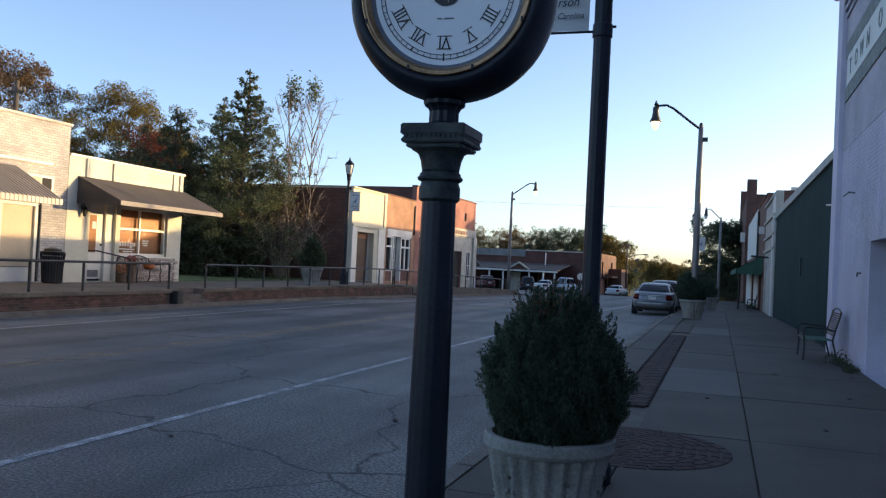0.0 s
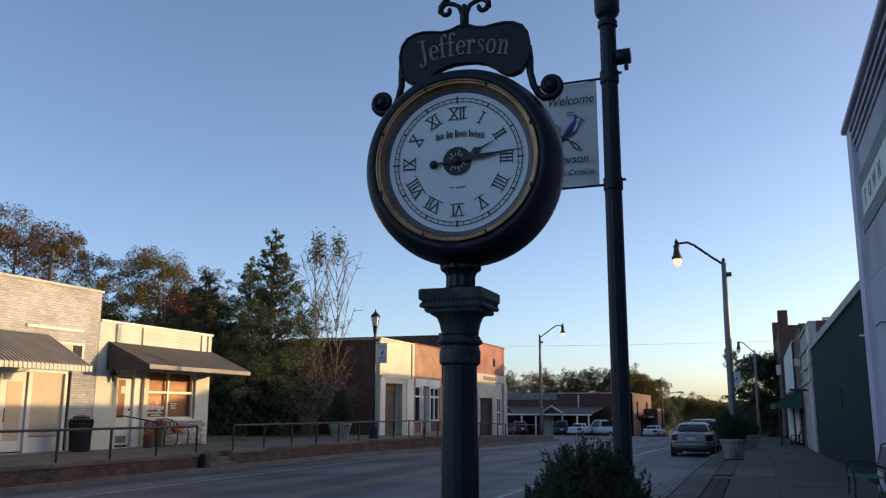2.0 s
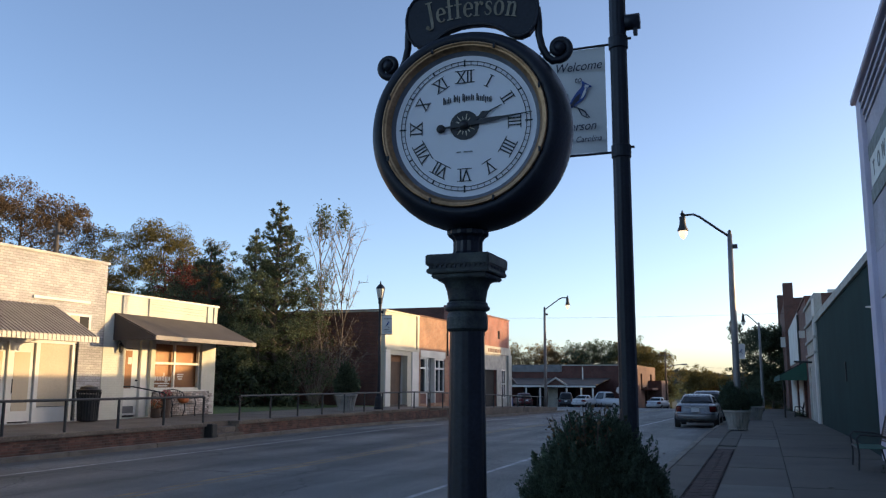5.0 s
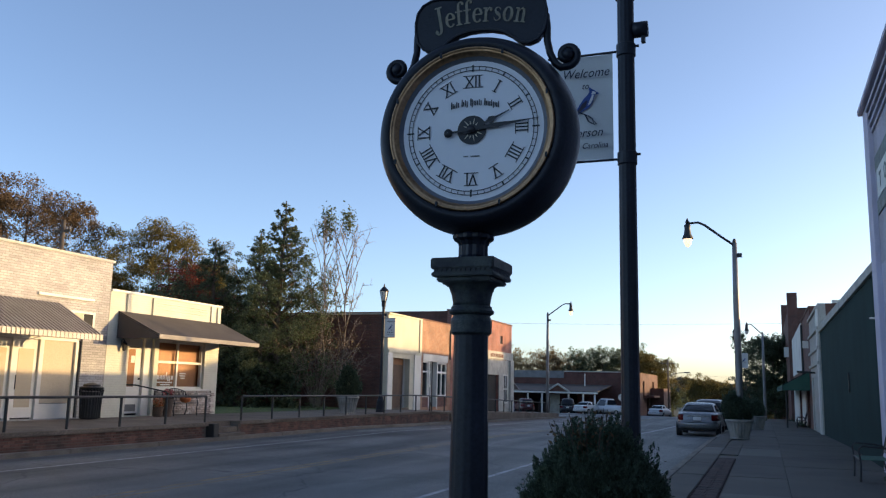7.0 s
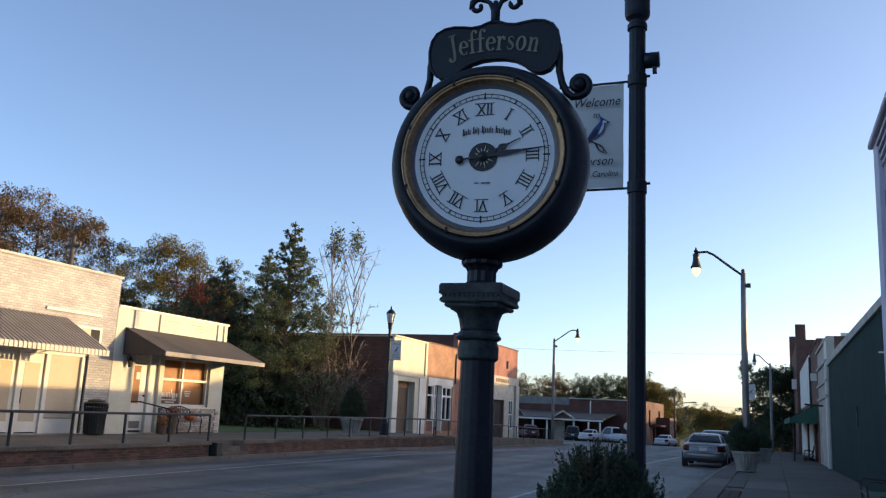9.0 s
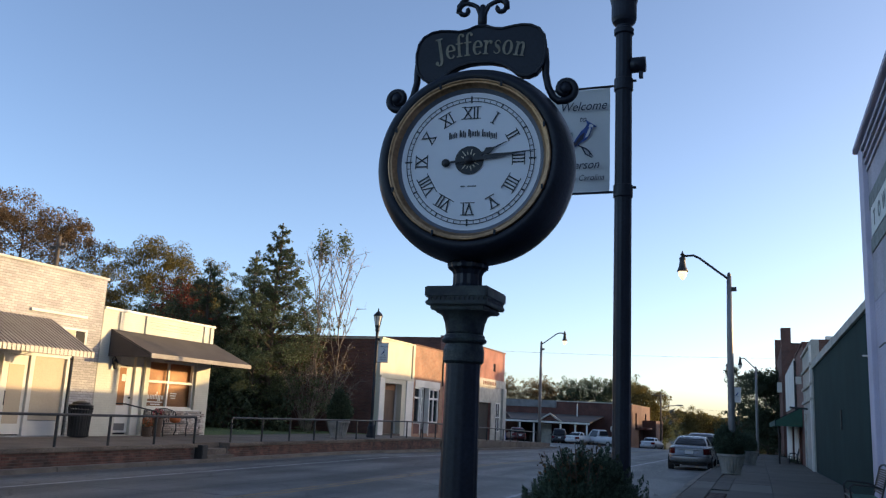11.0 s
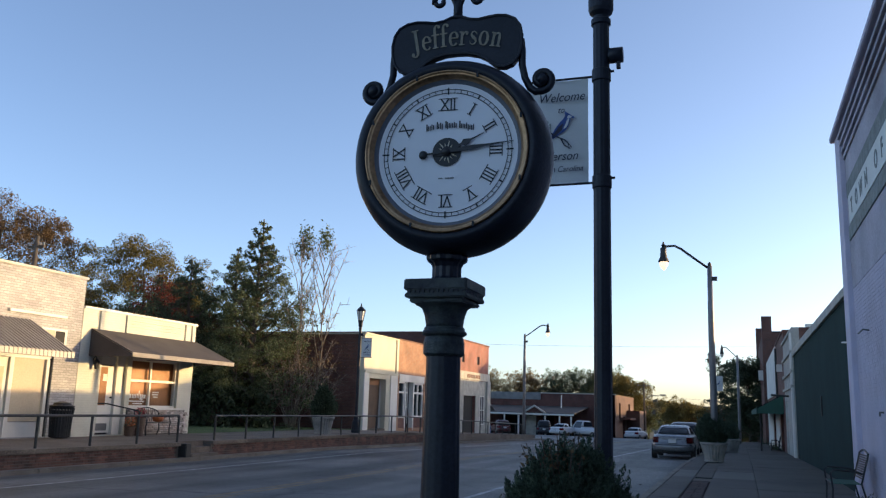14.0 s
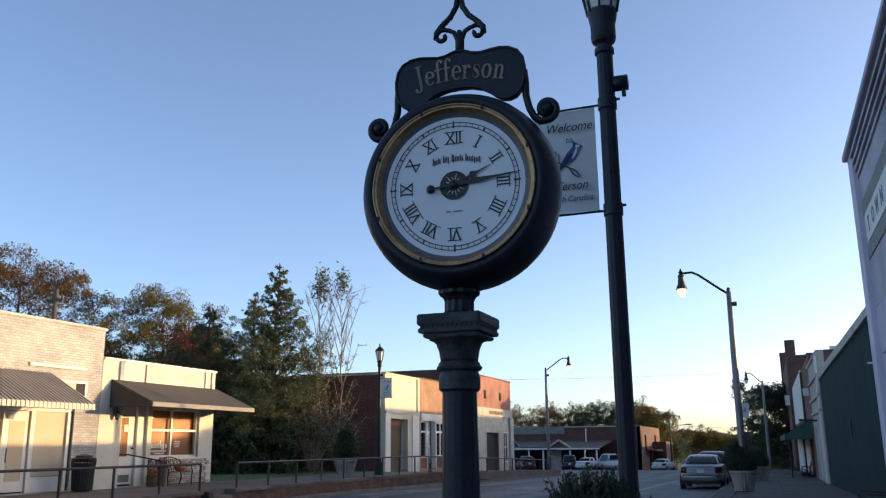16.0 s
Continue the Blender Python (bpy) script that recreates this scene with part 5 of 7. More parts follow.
    def pointer(name, angle, outline, depth):
        a = math.radians(angle)
        bm = bmesh.new()
        loop = outline + [(-u, v) for u, v in reversed(outline)]
        front = [bm.verts.new((dx + u * math.cos(a) + v * math.sin(a), fy - depth, dz - u * math.sin(a) + v * math.cos(a))) for u, v in loop]
        back = [bm.verts.new((v.co.x, v.co.y + 0.003, v.co.z)) for v in front]
        bm.faces.new(front)
        for i in range(len(front)):
            j = (i + 1) % len(front)
            bm.faces.new((front[i], back[i], back[j], front[j]))
        part(name, bm, M["ink"], dial)

    pointer("hour_arm", 65, [(0.0001, -0.05), (0.006, -0.04), (0.01, 0.0), (0.007, 0.06), (0.006, 0.085), (0.018, 0.1), (0.014, 0.115), (0.004, 0.135), (0.0015, 0.205)], 0.012)
    pointer("minute_arm", 83.5, [(0.004, -0.112), (0.006, -0.04), (0.008, 0.0), (0.01, 0.075), (0.012, 0.13), (0.006, 0.2), (0.001, 0.335)], 0.017)
    bm, rings = ring_y(bmesh.new(), [(0.022, 0.0), (0.02, -0.006), (0.0005, -0.008)], 20, (dx - 0.117, fy - 0.014, dz - 0.013))
    part("counterweight", bm, M["ink"], dial, smooth=True)
    bm, rings = ring_y(bmesh.new(), [(0.02, 0.0), (0.018, -0.01), (0.0005, -0.012)], 20, (dx, fy - 0.014, dz))
    part("arbor", bm, M["ink"], dial, smooth=True)
    # header board with lettering
    hy = dy + 0.16
    oz, oxx = 0.0, dx
    half = [(0.0, 3.615), (0.03, 3.612), (0.07, 3.596), (0.12, 3.59), (0.17, 3.598), (0.22, 3.603), (0.27, 3.597), (0.315, 3.575), (0.343, 3.535), (0.354, 3.48), (0.352, 3.43), (0.338, 3.375), (0.305, 3.335), (0.262, 3.32), (0.225, 3.325), (0.195, 3.343), (0.165, 3.37), (0.12, 3.395), (0.06, 3.41), (0.0, 3.413)]
    loop = [(oxx + u, z) for u, z in half] + [(oxx - u, z) for u, z in half[-2:0:-1]]
    head = part("header_board", prism(bmesh.new(), loop, "y", hy - 0.025, hy + 0.025), M["iron"], c, "shaped header board lettered Jefferson")
    part("header_edge", tube(bmesh.new(), [(x, hy - 0.025, z) for x, z in loop] + [(loop[0][0], hy - 0.025, loop[0][1])], 0.008, 6), M["iron"], head)
    adv = {"J": 0.062, "e": 0.057, "f": 0.043, "r": 0.05, "s": 0.049, "o": 0.06, "n": 0.067}
    word = "Jefferson"
    s = -sum(adv[k] for k in word) / 2
    for ch in word:
        u = s + adv[ch] / 2
        s += adv[ch]
        zz = 3.452 - 0.5 * u * u
        m = facing(oxx + u, hy - 0.031, zz, "-y") @ pose(0, 0, 0, 0, 0, math.degrees(-0.9 * u)) @ Matrix.Diagonal((0.062, 0.079, 1, 1)) @ pose(-0.45, 0, 0)
        part("letter", roman_letter(ch, m), M["gold_letter"], head)
    # scrolls at the sides
    for s in (-1, 1):
        pts = [(oxx + s * 0.345, hy, 3.47), (oxx + s * 0.352, hy, 3.4), (oxx + s * 0.352, hy, 3.33), (oxx + s * 0.368, hy, 3.26), (oxx + s * 0.395, hy, 3.205), (oxx + s * 0.425, hy, 3.182)]
        sp = spiral(0.455, 3.245, hy, 0.062, 0.018, -math.pi / 2 - 0.3, 1.15)
        pts += [(oxx + s * q[0], hy, q[2]) for q in sp]
        bm = tube(bmesh.new(), pts, 0.019, 10)
        part("scroll", bm, M["iron"], c, smooth=True)
        bm = bmesh.new()
        bmesh.ops.create_uvsphere(bm, u_segments=12, v_segments=8, radius=0.034, matrix=pose(oxx + s * 0.458, hy, 3.245))
        part("scroll_eye", bm, M["iron"], c, smooth=True)
        # crest
        pts = [(oxx + s * 0.012, hy, 3.6), (oxx + s * 0.012, hy, 3.68), (oxx + s * 0.03, hy, 3.725), (oxx + s * 0.06, hy, 3.742)]
        sp = spiral(0.095, 3.71, hy, 0.043, 0.012, 2.3, -0.95)
        pts += [(oxx + s * q[0], hy, q[2]) for q in sp]
        part("crest_scroll", tube(bmesh.new(), pts, 0.013, 8), M["iron"], c, smooth=True)
        pts = [(oxx + s * 0.13, hy, 3.7), (oxx + s * 0.128, hy, 3.735), (oxx + s * 0.1, hy, 3.77), (oxx + s * 0.05, hy, 3.815), (oxx + s * 0.018, hy, 3.87), (oxx + s * 0.006, hy, 3.94)]
        part("crest_leaf", tube(bmesh.new(), pts, 0.016, 8), M["iron"], c, smooth=True)
    part("crest_stem", tube(bmesh.new(), [(oxx, hy, 3.59), (oxx, hy, 3.66), (oxx, hy, 3.73)], 0.028, 10, 0.014), M["iron"], c, smooth=True)
    part("crest_tip", lathe(bmesh.new(), [(0.016, 3.9), (0.02, 3.95), (0.03, 3.98), (0.018, 4.03), (0.003, 4.08)], 14, (oxx, hy, 0)), M["iron"], c, smooth=True)
    # the head is turned a little on its post
    axis = Matrix.Translation((dx, dy + 0.16, 0))
    turned = axis @ pose(0, 0, 0, 0, 0, 4) @ axis.inverted()
    for ob in c.children:
        if ob.name.split(".")[0] not in ("base", "shaft", "collar", "bell", "capital", "dentil", "neck"):
            ob.matrix_basis = turned @ ob.matrix_basis
        if ob.name.split(".")[0] in ("header_board", "scroll", "scroll_eye"):
            ob.matrix_basis = Matrix.Translation((dx * 0.025, 0, -0.012)) @ Matrix.Diagonal((0.975, 1, 1, 1)) @ ob.matrix_basis
    return c


post_clock()


# ---- lantern posts with banners ----
def lantern_post(x, y, z, banner_side=-1, big=True, lit=False, label="", banner_front="near"):
    p = thing("lantern_post", (x, y, z), label, "lamp post", "lantern posts along the street")
    part("base", lathe(bmesh.new(), [(0.21, 0), (0.21, 0.12), (0.19, 0.16), (0.17, 0.5), (0.15, 0.55), (0.12, 0.6), (0.1, 0.75), (0.085, 0.8)], 28), M["iron"], p)
    part("shaft", lathe(bmesh.new(), [(0.068, 0.8), (0.063, 4.66)], 48, flute=0.02, flutes=12), M["iron"], p)
    part("collar", lathe(bmesh.new(), [(0.06, 4.64), (0.078, 4.65), (0.078, 4.69), (0.062, 4.7), (0.062, 4.72), (0.09, 4.75), (0.1, 4.78), (0.1, 4.9), (0.115, 4.97), (0.12, 5.02)], 24), M["iron"], p)
    bm = bmesh.new()
    part("globe", lathe(bm, [(0.11, 5.02), (0.19, 5.42), (0.17, 5.5), (0.1, 5.56)], 8), M["globe_sky_glow"] if lit else M["lamp_globe"], p, "frosted lantern glass")
    for k in range(8):
        a = 2 * math.pi * k / 8
        part("cage_bar", tube(bmesh.new(), [(0.118 * math.cos(a), 0.118 * math.sin(a), 5.0), (0.2 * math.cos(a), 0.2 * math.sin(a), 5.43)], 0.011, 6), M["iron"], p)
    part("hood", lathe(bmesh.new(), [(0.21, 5.43), (0.215, 5.46), (0.17, 5.54), (0.09, 5.62), (0.04, 5.66), (0.035, 5.72), (0.01, 5.8)], 16), M["iron"], p)
    # receptacle on the side
    part("socket_box", tube(bmesh.new(), [(0.06, 0, 4.38), (0.1, 0, 4.38), (0.17, 0, 4.38)], 0.062, 14), M["iron"], p, smooth=True)
    part("socket_clip", one_box(0.12, 0.15, -0.02, 0.02, 4.27, 4.33), M["iron"], p)
    # banner
    s = banner_side
    for zz in (4.22, 3.35):
        part("banner_arm", tube(bmesh.new(), [(0, 0, zz), (s * 0.16, 0, zz), (s * 0.62, 0, zz)], 0.01, 8), M["iron"], p)
        part("band", lathe(bmesh.new(), [(0.07, zz - 0.05), (0.075, zz - 0.045), (0.075, zz + 0.045), (0.07, zz + 0.05)], 20), M["iron"], p)
        part("bolt", tube(bmesh.new(), [(0.07, 0, zz + 0.03), (0.1, 0, zz + 0.03)], 0.01, 6), M["iron"], p)
    xa, xb = sorted((s * 0.105, s * 0.60))
    verts, faces, nu, nv = [], [], 8, 14
    for j in range(nv + 1):
        for i in range(nu + 1):
            u, v = i / nu, j / nv
            verts.append((xa + (xb - xa) * u, 0.008 * math.sin(7 * u + 3 * v) + 0.005 * math.sin(9 * v), 3.36 + 0.85 * v))
    for j in range(nv):
        for i in range(nu):
            a = j * (nu + 1) + i
            faces.append((a, a + 1, a + nu + 2, a + nu + 1))
    cloth = raw("banner", verts, faces, M["banner"], p, smooth=True)
    tagged(cloth, "off-white cloth banner with blue emblem and script")
    if big:
        m0 = lambda u, zz: facing(xa + (xb - xa) * u, -0.02, zz, "-y")
        for text, size, u, zz in (("Welcome", 0.105, 0.57, 4.03), ("to", 0.07, 0.57, 3.935), ("Jefferson", 0.1, 0.52, 3.545), ("South Carolina", 0.066, 0.56, 3.45)):
            part("banner_line", glyphs(bmesh.new(), text, size, m0(u, zz) @ Matrix.Diagonal((0.9, 1, 1, 1)), 0.001, shear=0.3), M["banner_ink"], cloth)
    # plain emblem: a perched bird on a twig
    cx, cz = xb - 0.215, 3.825
    bird = [(0.115, 0.062), (0.085, 0.085), (0.062, 0.1), (0.03, 0.125), (0.036, 0.085), (0.022, 0.06), (-0.01, 0.03), (-0.045, -0.02), (-0.075, -0.075), (-0.125, -0.135), (-0.11, -0.148),
            (-0.065, -0.105), (-0.015, -0.07), (0.03, -0.045), (0.06, -0.01), (0.072, 0.03), (0.08, 0.056)]
    bm = bmesh.new()
    bm.faces.new([bm.verts.new((cx + a, -0.02, cz + b)) for a, b in bird])
    em = part("emblem", bm, M["blue"], cloth, "plain blue bird emblem")
    for name, pts, mat in (("emblem_breast", [(0.02, -0.03), (0.045, -0.015), (0.062, 0.015), (0.07, 0.05), (0.06, 0.062), (0.045, 0.03)], "banner"),
                           ("emblem_face", [(0.05, 0.062), (0.085, 0.058), (0.09, 0.075), (0.06, 0.086)], "banner"),
                           ("emblem_wing", [(0.02, 0.02), (-0.02, -0.01), (-0.06, -0.07), (-0.085, -0.11), (-0.03, -0.07), (0.01, -0.035)], "banner_ink")):
        bm = bmesh.new()
        bm.faces.new([bm.verts.new((cx + a, -0.0225, cz + b)) for a, b in pts])
        part(name, bm, M[mat], em)
    for pts in ([(-0.1, -0.04), (-0.03, -0.085), (0.04, -0.12), (0.09, -0.185)], [(0.0, -0.1), (0.03, -0.16), (0.08, -0.19)], [(0.03, -0.115), (0.06, -0.14), (0.065, -0.175)]):
        part("emblem_branch", tube(bmesh.new(), [(cx + a, -0.021, cz + b) for a, b in pts], 0.0065, 6, 0.003), M["banner_ink"], cloth)
    if banner_side < 0:
        for k in range(6):
            part("emblem_leaf", one_box(cx - 0.2 + 0.022 * k, cx - 0.186 + 0.022 * k, -0.022, -0.02, cz - 0.06 - 0.012 * (k % 3), cz + 0.05 - 0.025 * (k % 4)), M["town_border"], cloth)
    return p


lantern_post(-0.925, 6.3, 0, -1, label="black iron lantern post with a welcome banner")
lantern_post(-16.15, 34.7, 0.38, 1, True, False, label="black iron lantern post with frosted globe and banner")
lantern_post(-1.5, 52, gz(52), 1, False, label="dark lantern post with banner beside planters")


def roadway_lamp(x, y, z, height, reach, lit, label):
    """A tall tapered pole with a bent arm and a bell-shaped lamp over the road."""
    p = thing("street_lamp", (x, y, z), label, "street lamp", "tall street lamps")
    part("pole", lathe(bmesh.new(), [(0.13, 0), (0.125, 1.0), (0.115, height * 0.7), (0.085, height)], 16), M["grey_metal"], p, smooth=True)
    s = 1 if reach > 0 else -1
    r = abs(reach)
    arm = [(0, 0, height - 0.1), (s * r * 0.25, 0, height + 0.22), (s * r * 0.62, 0, height + 0.72), (s * r * 0.76, 0, height + 0.84), (s * r, 0, height + 0.82)]
    part("arm", tube(bmesh.new(), arm, 0.045, 10), M["black_metal"], p, smooth=True)
    part("cap", lathe(bmesh.new(), [(0.07, height - 0.15), (0.07, height + 0.1), (0.03, height + 0.16)], 12), M["black_metal"], p)
    part("photo_cell", one_box(0.08, 0.26, -0.06, 0.06, height - 0.55, height - 0.4), M["black_metal"], p)
    hx, hz = s * r, height + 0.82
    part("finial", lathe(bmesh.new(), [(0.05, 0.0), (0.09, 0.06), (0.04, 0.12), (0.02, 0.2)], 12, (hx, 0, hz)), M["black_metal"], p)
    part("shade", lathe(bmesh.new(), [(0.21, -0.6), (0.2, -0.55), (0.14, -0.42), (0.11, -0.2), (0.125, -0.08), (0.05, 0.0)], 20, (hx, 0, hz)), M["black_metal"], p, "black bell shade", smooth=True)
    # lit gives the globe its added glow, in place of sky refracted by glass
    part("globe", lathe(bmesh.new(), [(0.02, -0.93), (0.08, -0.88), (0.145, -0.76), (0.165, -0.66), (0.16, -0.6)], 18, (hx, 0, hz)), M["globe_sky_glow"] if lit else M["lamp_globe"], p, smooth=True)
    return p


roadway_lamp(-0.9, 32.8, 0, 7.15, -1.68, True, "tall grey street lamp with bell lamp and sky-bright globe")
roadway_lamp(-16.3, 66.5, -0.35, 7.9, 1.9, True, "tall grey street lamp over the far kerb")
roadway_lamp(-0.1, 80, gz(80), 7.6, -1.3, False, "tall grey street lamp farther down the pavement")


# ---- planters with clipped shrubs ----
def planter(at, rim, height, label, swags=True):
    p = thing("planter", at, label, "planter", "round concrete planters")
    r, h = rim / 2, height
    prof = [(r * 0.66, 0), (r * 0.68, h * 0.05), (r * 0.64, h * 0.1), (r * 0.9, h * 0.86)]
    part("bowl", lathe(bmesh.new(), prof, 176, flute=0.045, flutes=22), M["planter"], p, "fluted stained concrete bowl")
    part("rim", lathe(bmesh.new(), [(r * 0.9, h * 0.855), (r * 0.97, h * 0.87), (r, h * 0.9), (r, h * 0.985), (r * 0.97, h), (r * 0.88, h), (r * 0.86, h * 0.94)], 64), M["planter"], p, smooth=False)
    part("soil", lathe(bmesh.new(), [(r * 0.86, h * 0.9), (r * 0.86, h * 0.945)], 32), M["soil"], p)
    if swags:
        bead = bmesh.new()
        bmesh.ops.create_icosphere(bead, subdivisions=1, radius=0.016)
        me = mesh_of(bead, "swag_bead", True)
        me.materials.append(M["planter"])
        for k in range(6):
            for i in range(15):
                u = i / 14
                a = 2 * math.pi * (k + u) / 6
                zz = h * (0.66 - 0.42 * math.sin(math.pi * u) ** 0.8)
                rr = r * (0.64 + 0.26 * (zz / h - 0.1) / 0.76) * 1.035
                piece("swag_bead", me, p, pose(rr * math.cos(a), rr * math.sin(a), zz))
    return p


def sprays(n, r, h, z0, rng, shape):
    """Places and leanings of leafy sprays over a rounded, slightly ragged shrub."""
    out = []
    for _ in range(n):
        v = rng.random() ** 0.9
        a = rng.random() * 2 * math.pi
        lump = 1 + 0.06 * math.sin(3 * a + 5 * v) + 0.07 * math.sin(7 * a - 9 * v) + 0.08 * math.sin(13 * a + 17 * v)
        rr = r * shape(v) * lump * (1 - 0.35 * rng.random() ** 2.5)
        out.append((rr * math.cos(a), rr * math.sin(a), z0 + h * v + 0.04 * math.sin(5 * a) * r))
    return np.array(out)


def shrub(name, at, r, h, n, leaf, mat, shape, label, seed, group="clipped shrubs in planters"):
    s = thing(name, at, label, "shrub", group)
    rng = np.random.default_rng(seed)
    bm = bmesh.new()
    for k in range(14):
        a = 2 * math.pi * k / 14 + rng.random()
        q = r * (0.2 + 0.5 * rng.random())
        tube(bm, [(0.05 * math.cos(a), 0.05 * math.sin(a), -0.03), (q * 0.5 * math.cos(a), q * 0.5 * math.sin(a), h * 0.35), (q * math.cos(a), q * math.sin(a), h * (0.75 + 0.2 * rng.random()))], 0.014, 5, 0.004)
    part("stems", bm, M["bark"], s)
    c = sprays(n, r, h, 0.0, rng, shape)
    tuft = c[rng.choice(n, n // 45)]
    spread = np.concatenate([tuft + np.array([0.05, 0.05, 1.0]) * leaf * k + rng.normal(size=tuft.shape) * leaf * 0.5 for k in (0.6, 1.2, 1.8, 2.5, 3.2)])
    c = np.concatenate([c, spread])
    out = c.copy()
    out[:, 2] = 0
    out /= np.linalg.norm(out, axis=1)[:, None] + 1e-6
    # each spray is a fan of leaflets leaning up and outward
    way = out * 0.6 + np.array([0, 0, 1.0]) + rng.normal(size=c.shape) * 0.3
    way /= np.linalg.norm(way, axis=1)[:, None]
    cs, ws = [], []
    for k in range(6):
        off = (k - 1) * leaf * 0.32
        side = rng.normal(size=c.shape) * leaf * 0.34
        cs.append(c + way * off + side)
        ws.append(way + rng.normal(size=c.shape) * 0.35)
    # upright shoots that stand out of the rounded outline
    for _ in range(int(430 * (1 if leaf < 0.05 else 0.35))):
        v, a = 0.05 + 0.93 * rng.random() ** 0.75, rng.random() * 2 * math.pi
        rr = r * shape(v) * (0.86 + 0.1 * rng.random())
        tall = r * (0.16 + 0.26 * rng.random() ** 1.6) * (0.6 + 0.6 * v)
        up = np.array([math.cos(a) * 0.32 + rng.normal() * 0.12, math.sin(a) * 0.32 + rng.normal() * 0.12, 1.0])
        f = rng.random((110, 1))
        foot = np.array([rr * math.cos(a), rr * math.sin(a), h * v])
        cs.append(foot + up * tall * f + rng.normal(size=(110, 3)) * r * 0.058 * (1.1 - f))
        ws.append(up + rng.normal(size=(110, 3)) * 0.55)
    cs, ws = np.concatenate(cs), np.concatenate(ws)
    leaves_along("foliage", cs, ws, leaf, mat, s, rng)
    # dim heart of the shrub, so that no light passes through
    core = bmesh.new()
    prof = [(max(0.01, r * shape(v) * 0.72), h * v) for v in (0.02, 0.15, 0.3, 0.45, 0.6, 0.75, 0.88)]
    lathe(core, prof, 24)
    for v in core.verts:
        k = 1 + 0.12 * noise.noise(v.co * 6)
        v.co.x, v.co.y = v.co.x * k, v.co.y * k
    part("inner_foliage", core, mat, s)
    return s


def leaves_along(name, centres, ways, size, mat, parent, rng, aspect=0.34):
    n = len(centres)
    a = ways / (np.linalg.norm(ways, axis=1)[:, None] + 1e-9)
    b = np.cross(a, rng.normal(size=(n, 3)))
    b /= np.linalg.norm(b, axis=1)[:, None] + 1e-9
    s = size * rng.uniform(0.6, 1.3, (n, 1))
    v = np.stack([centres - a * s * 0.5, centres + b * s * aspect * 0.5, centres + a * s * 0.5, centres - b * s * aspect * 0.5], axis=1).reshape(-1, 3)
    me = bpy.data.meshes.new(name)
    me.vertices.add(4 * n)
    me.vertices.foreach_set("co", v.ravel())
    me.loops.add(4 * n)
    me.loops.foreach_set("vertex_index", np.arange(4 * n))
    me.polygons.add(n)
    me.polygons.foreach_set("loop_start", np.arange(0, 4 * n, 4))
    me.update(calc_edges=True)
    me.materials.append(mat)
    ob = new(name, me)
    if parent:
        ob.parent = parent
    return ob


def bush_shape(v):
    """Half width of a rounded shrub, broadest below its middle, against height."""
    levels = ((0.0, 0.76), (0.15, 0.88), (0.32, 0.98), (0.46, 1.0), (0.58, 0.93), (0.68, 0.83), (0.78, 0.67), (0.87, 0.48), (0.95, 0.28), (1.0, 0.1))
    for (a, p), (b, q) in zip(levels, levels[1:]):
        if v <= b:
            return p + (q - p) * (v - a) / (b - a)
    return 0.1


planter((-0.9, 4.75, 0), 0.74, 0.62, "stained concrete planter with fluted sides and swags")
shrub("planter_shrub", (-0.88, 4.75, 0.59), 0.385, 0.75, 15000, 0.02, L["shrub"], bush_shape, "dense dark green clipped shrub in a planter", 3)
tw = thing("dry_twigs", (-0.9, 4.7, 1.25), "dry reddish brown twigs at a shrub's top", "twigs")
rng = np.random.default_rng(8)
bm = bmesh.new()
tips = []
for k in range(34):
    a, q = rng.random() * 6.28, 0.24 * rng.random()
    tip = (q * math.cos(a), q * math.sin(a), 0.12 + 0.14 * rng.random())
    tube(bm, [(q * 0.5 * math.cos(a), q * 0.5 * math.sin(a), -0.1), tip], 0.004, 5, 0.002)
    for j in range(14):
        f = 0.3 + 0.7 * rng.random()
        tips.append(np.array([tip[0] * (0.5 + 0.5 * f), tip[1] * (0.5 + 0.5 * f), -0.1 + (tip[2] + 0.1) * f]) + rng.normal(size=3) * 0.015)
part("twig", bm, M["bark"], tw)
leaves_mesh("dry_leaf", np.array(tips), 0.024, L["rust"], tw, rng)

planter((-0.95, 33.0, gz(33)), 0.98, 0.7, "weathered concrete planter farther down the pavement", swags=False)
shrub("planter_shrub", (-1.0, 33.0, 0.62), 0.5, 0.92, 3200, 0.08, L["shrub"], bush_shape, "round dark green shrub in a planter", 4)
planter((-0.5, 48.0, gz(48)), 0.98, 0.7, "weathered concrete planter farther down the pavement", swags=False)
shrub("planter_shrub", (-0.6, 48.0, 0.38), 0.42, 0.72, 2600, 0.09, L["shrub"], bush_shape, "round dark green shrub in a planter", 5)
planter((-16.4, 32.0, 0.4), 0.95, 0.7, "pale concrete planter on the raised pavement", swags=False)


def cone_shape(v):
    return max(0.02, (0.75 + 0.9 * v) if v < 0.28 else 1.0 - ((v - 0.28) / 0.74) ** 1.4)


shrub("planter_shrub", (-16.4, 32.0, 1.05), 0.45, 1.1, 2600, 0.1, L["dark"], cone_shape, "dark conical shrub in a pale planter", 6)

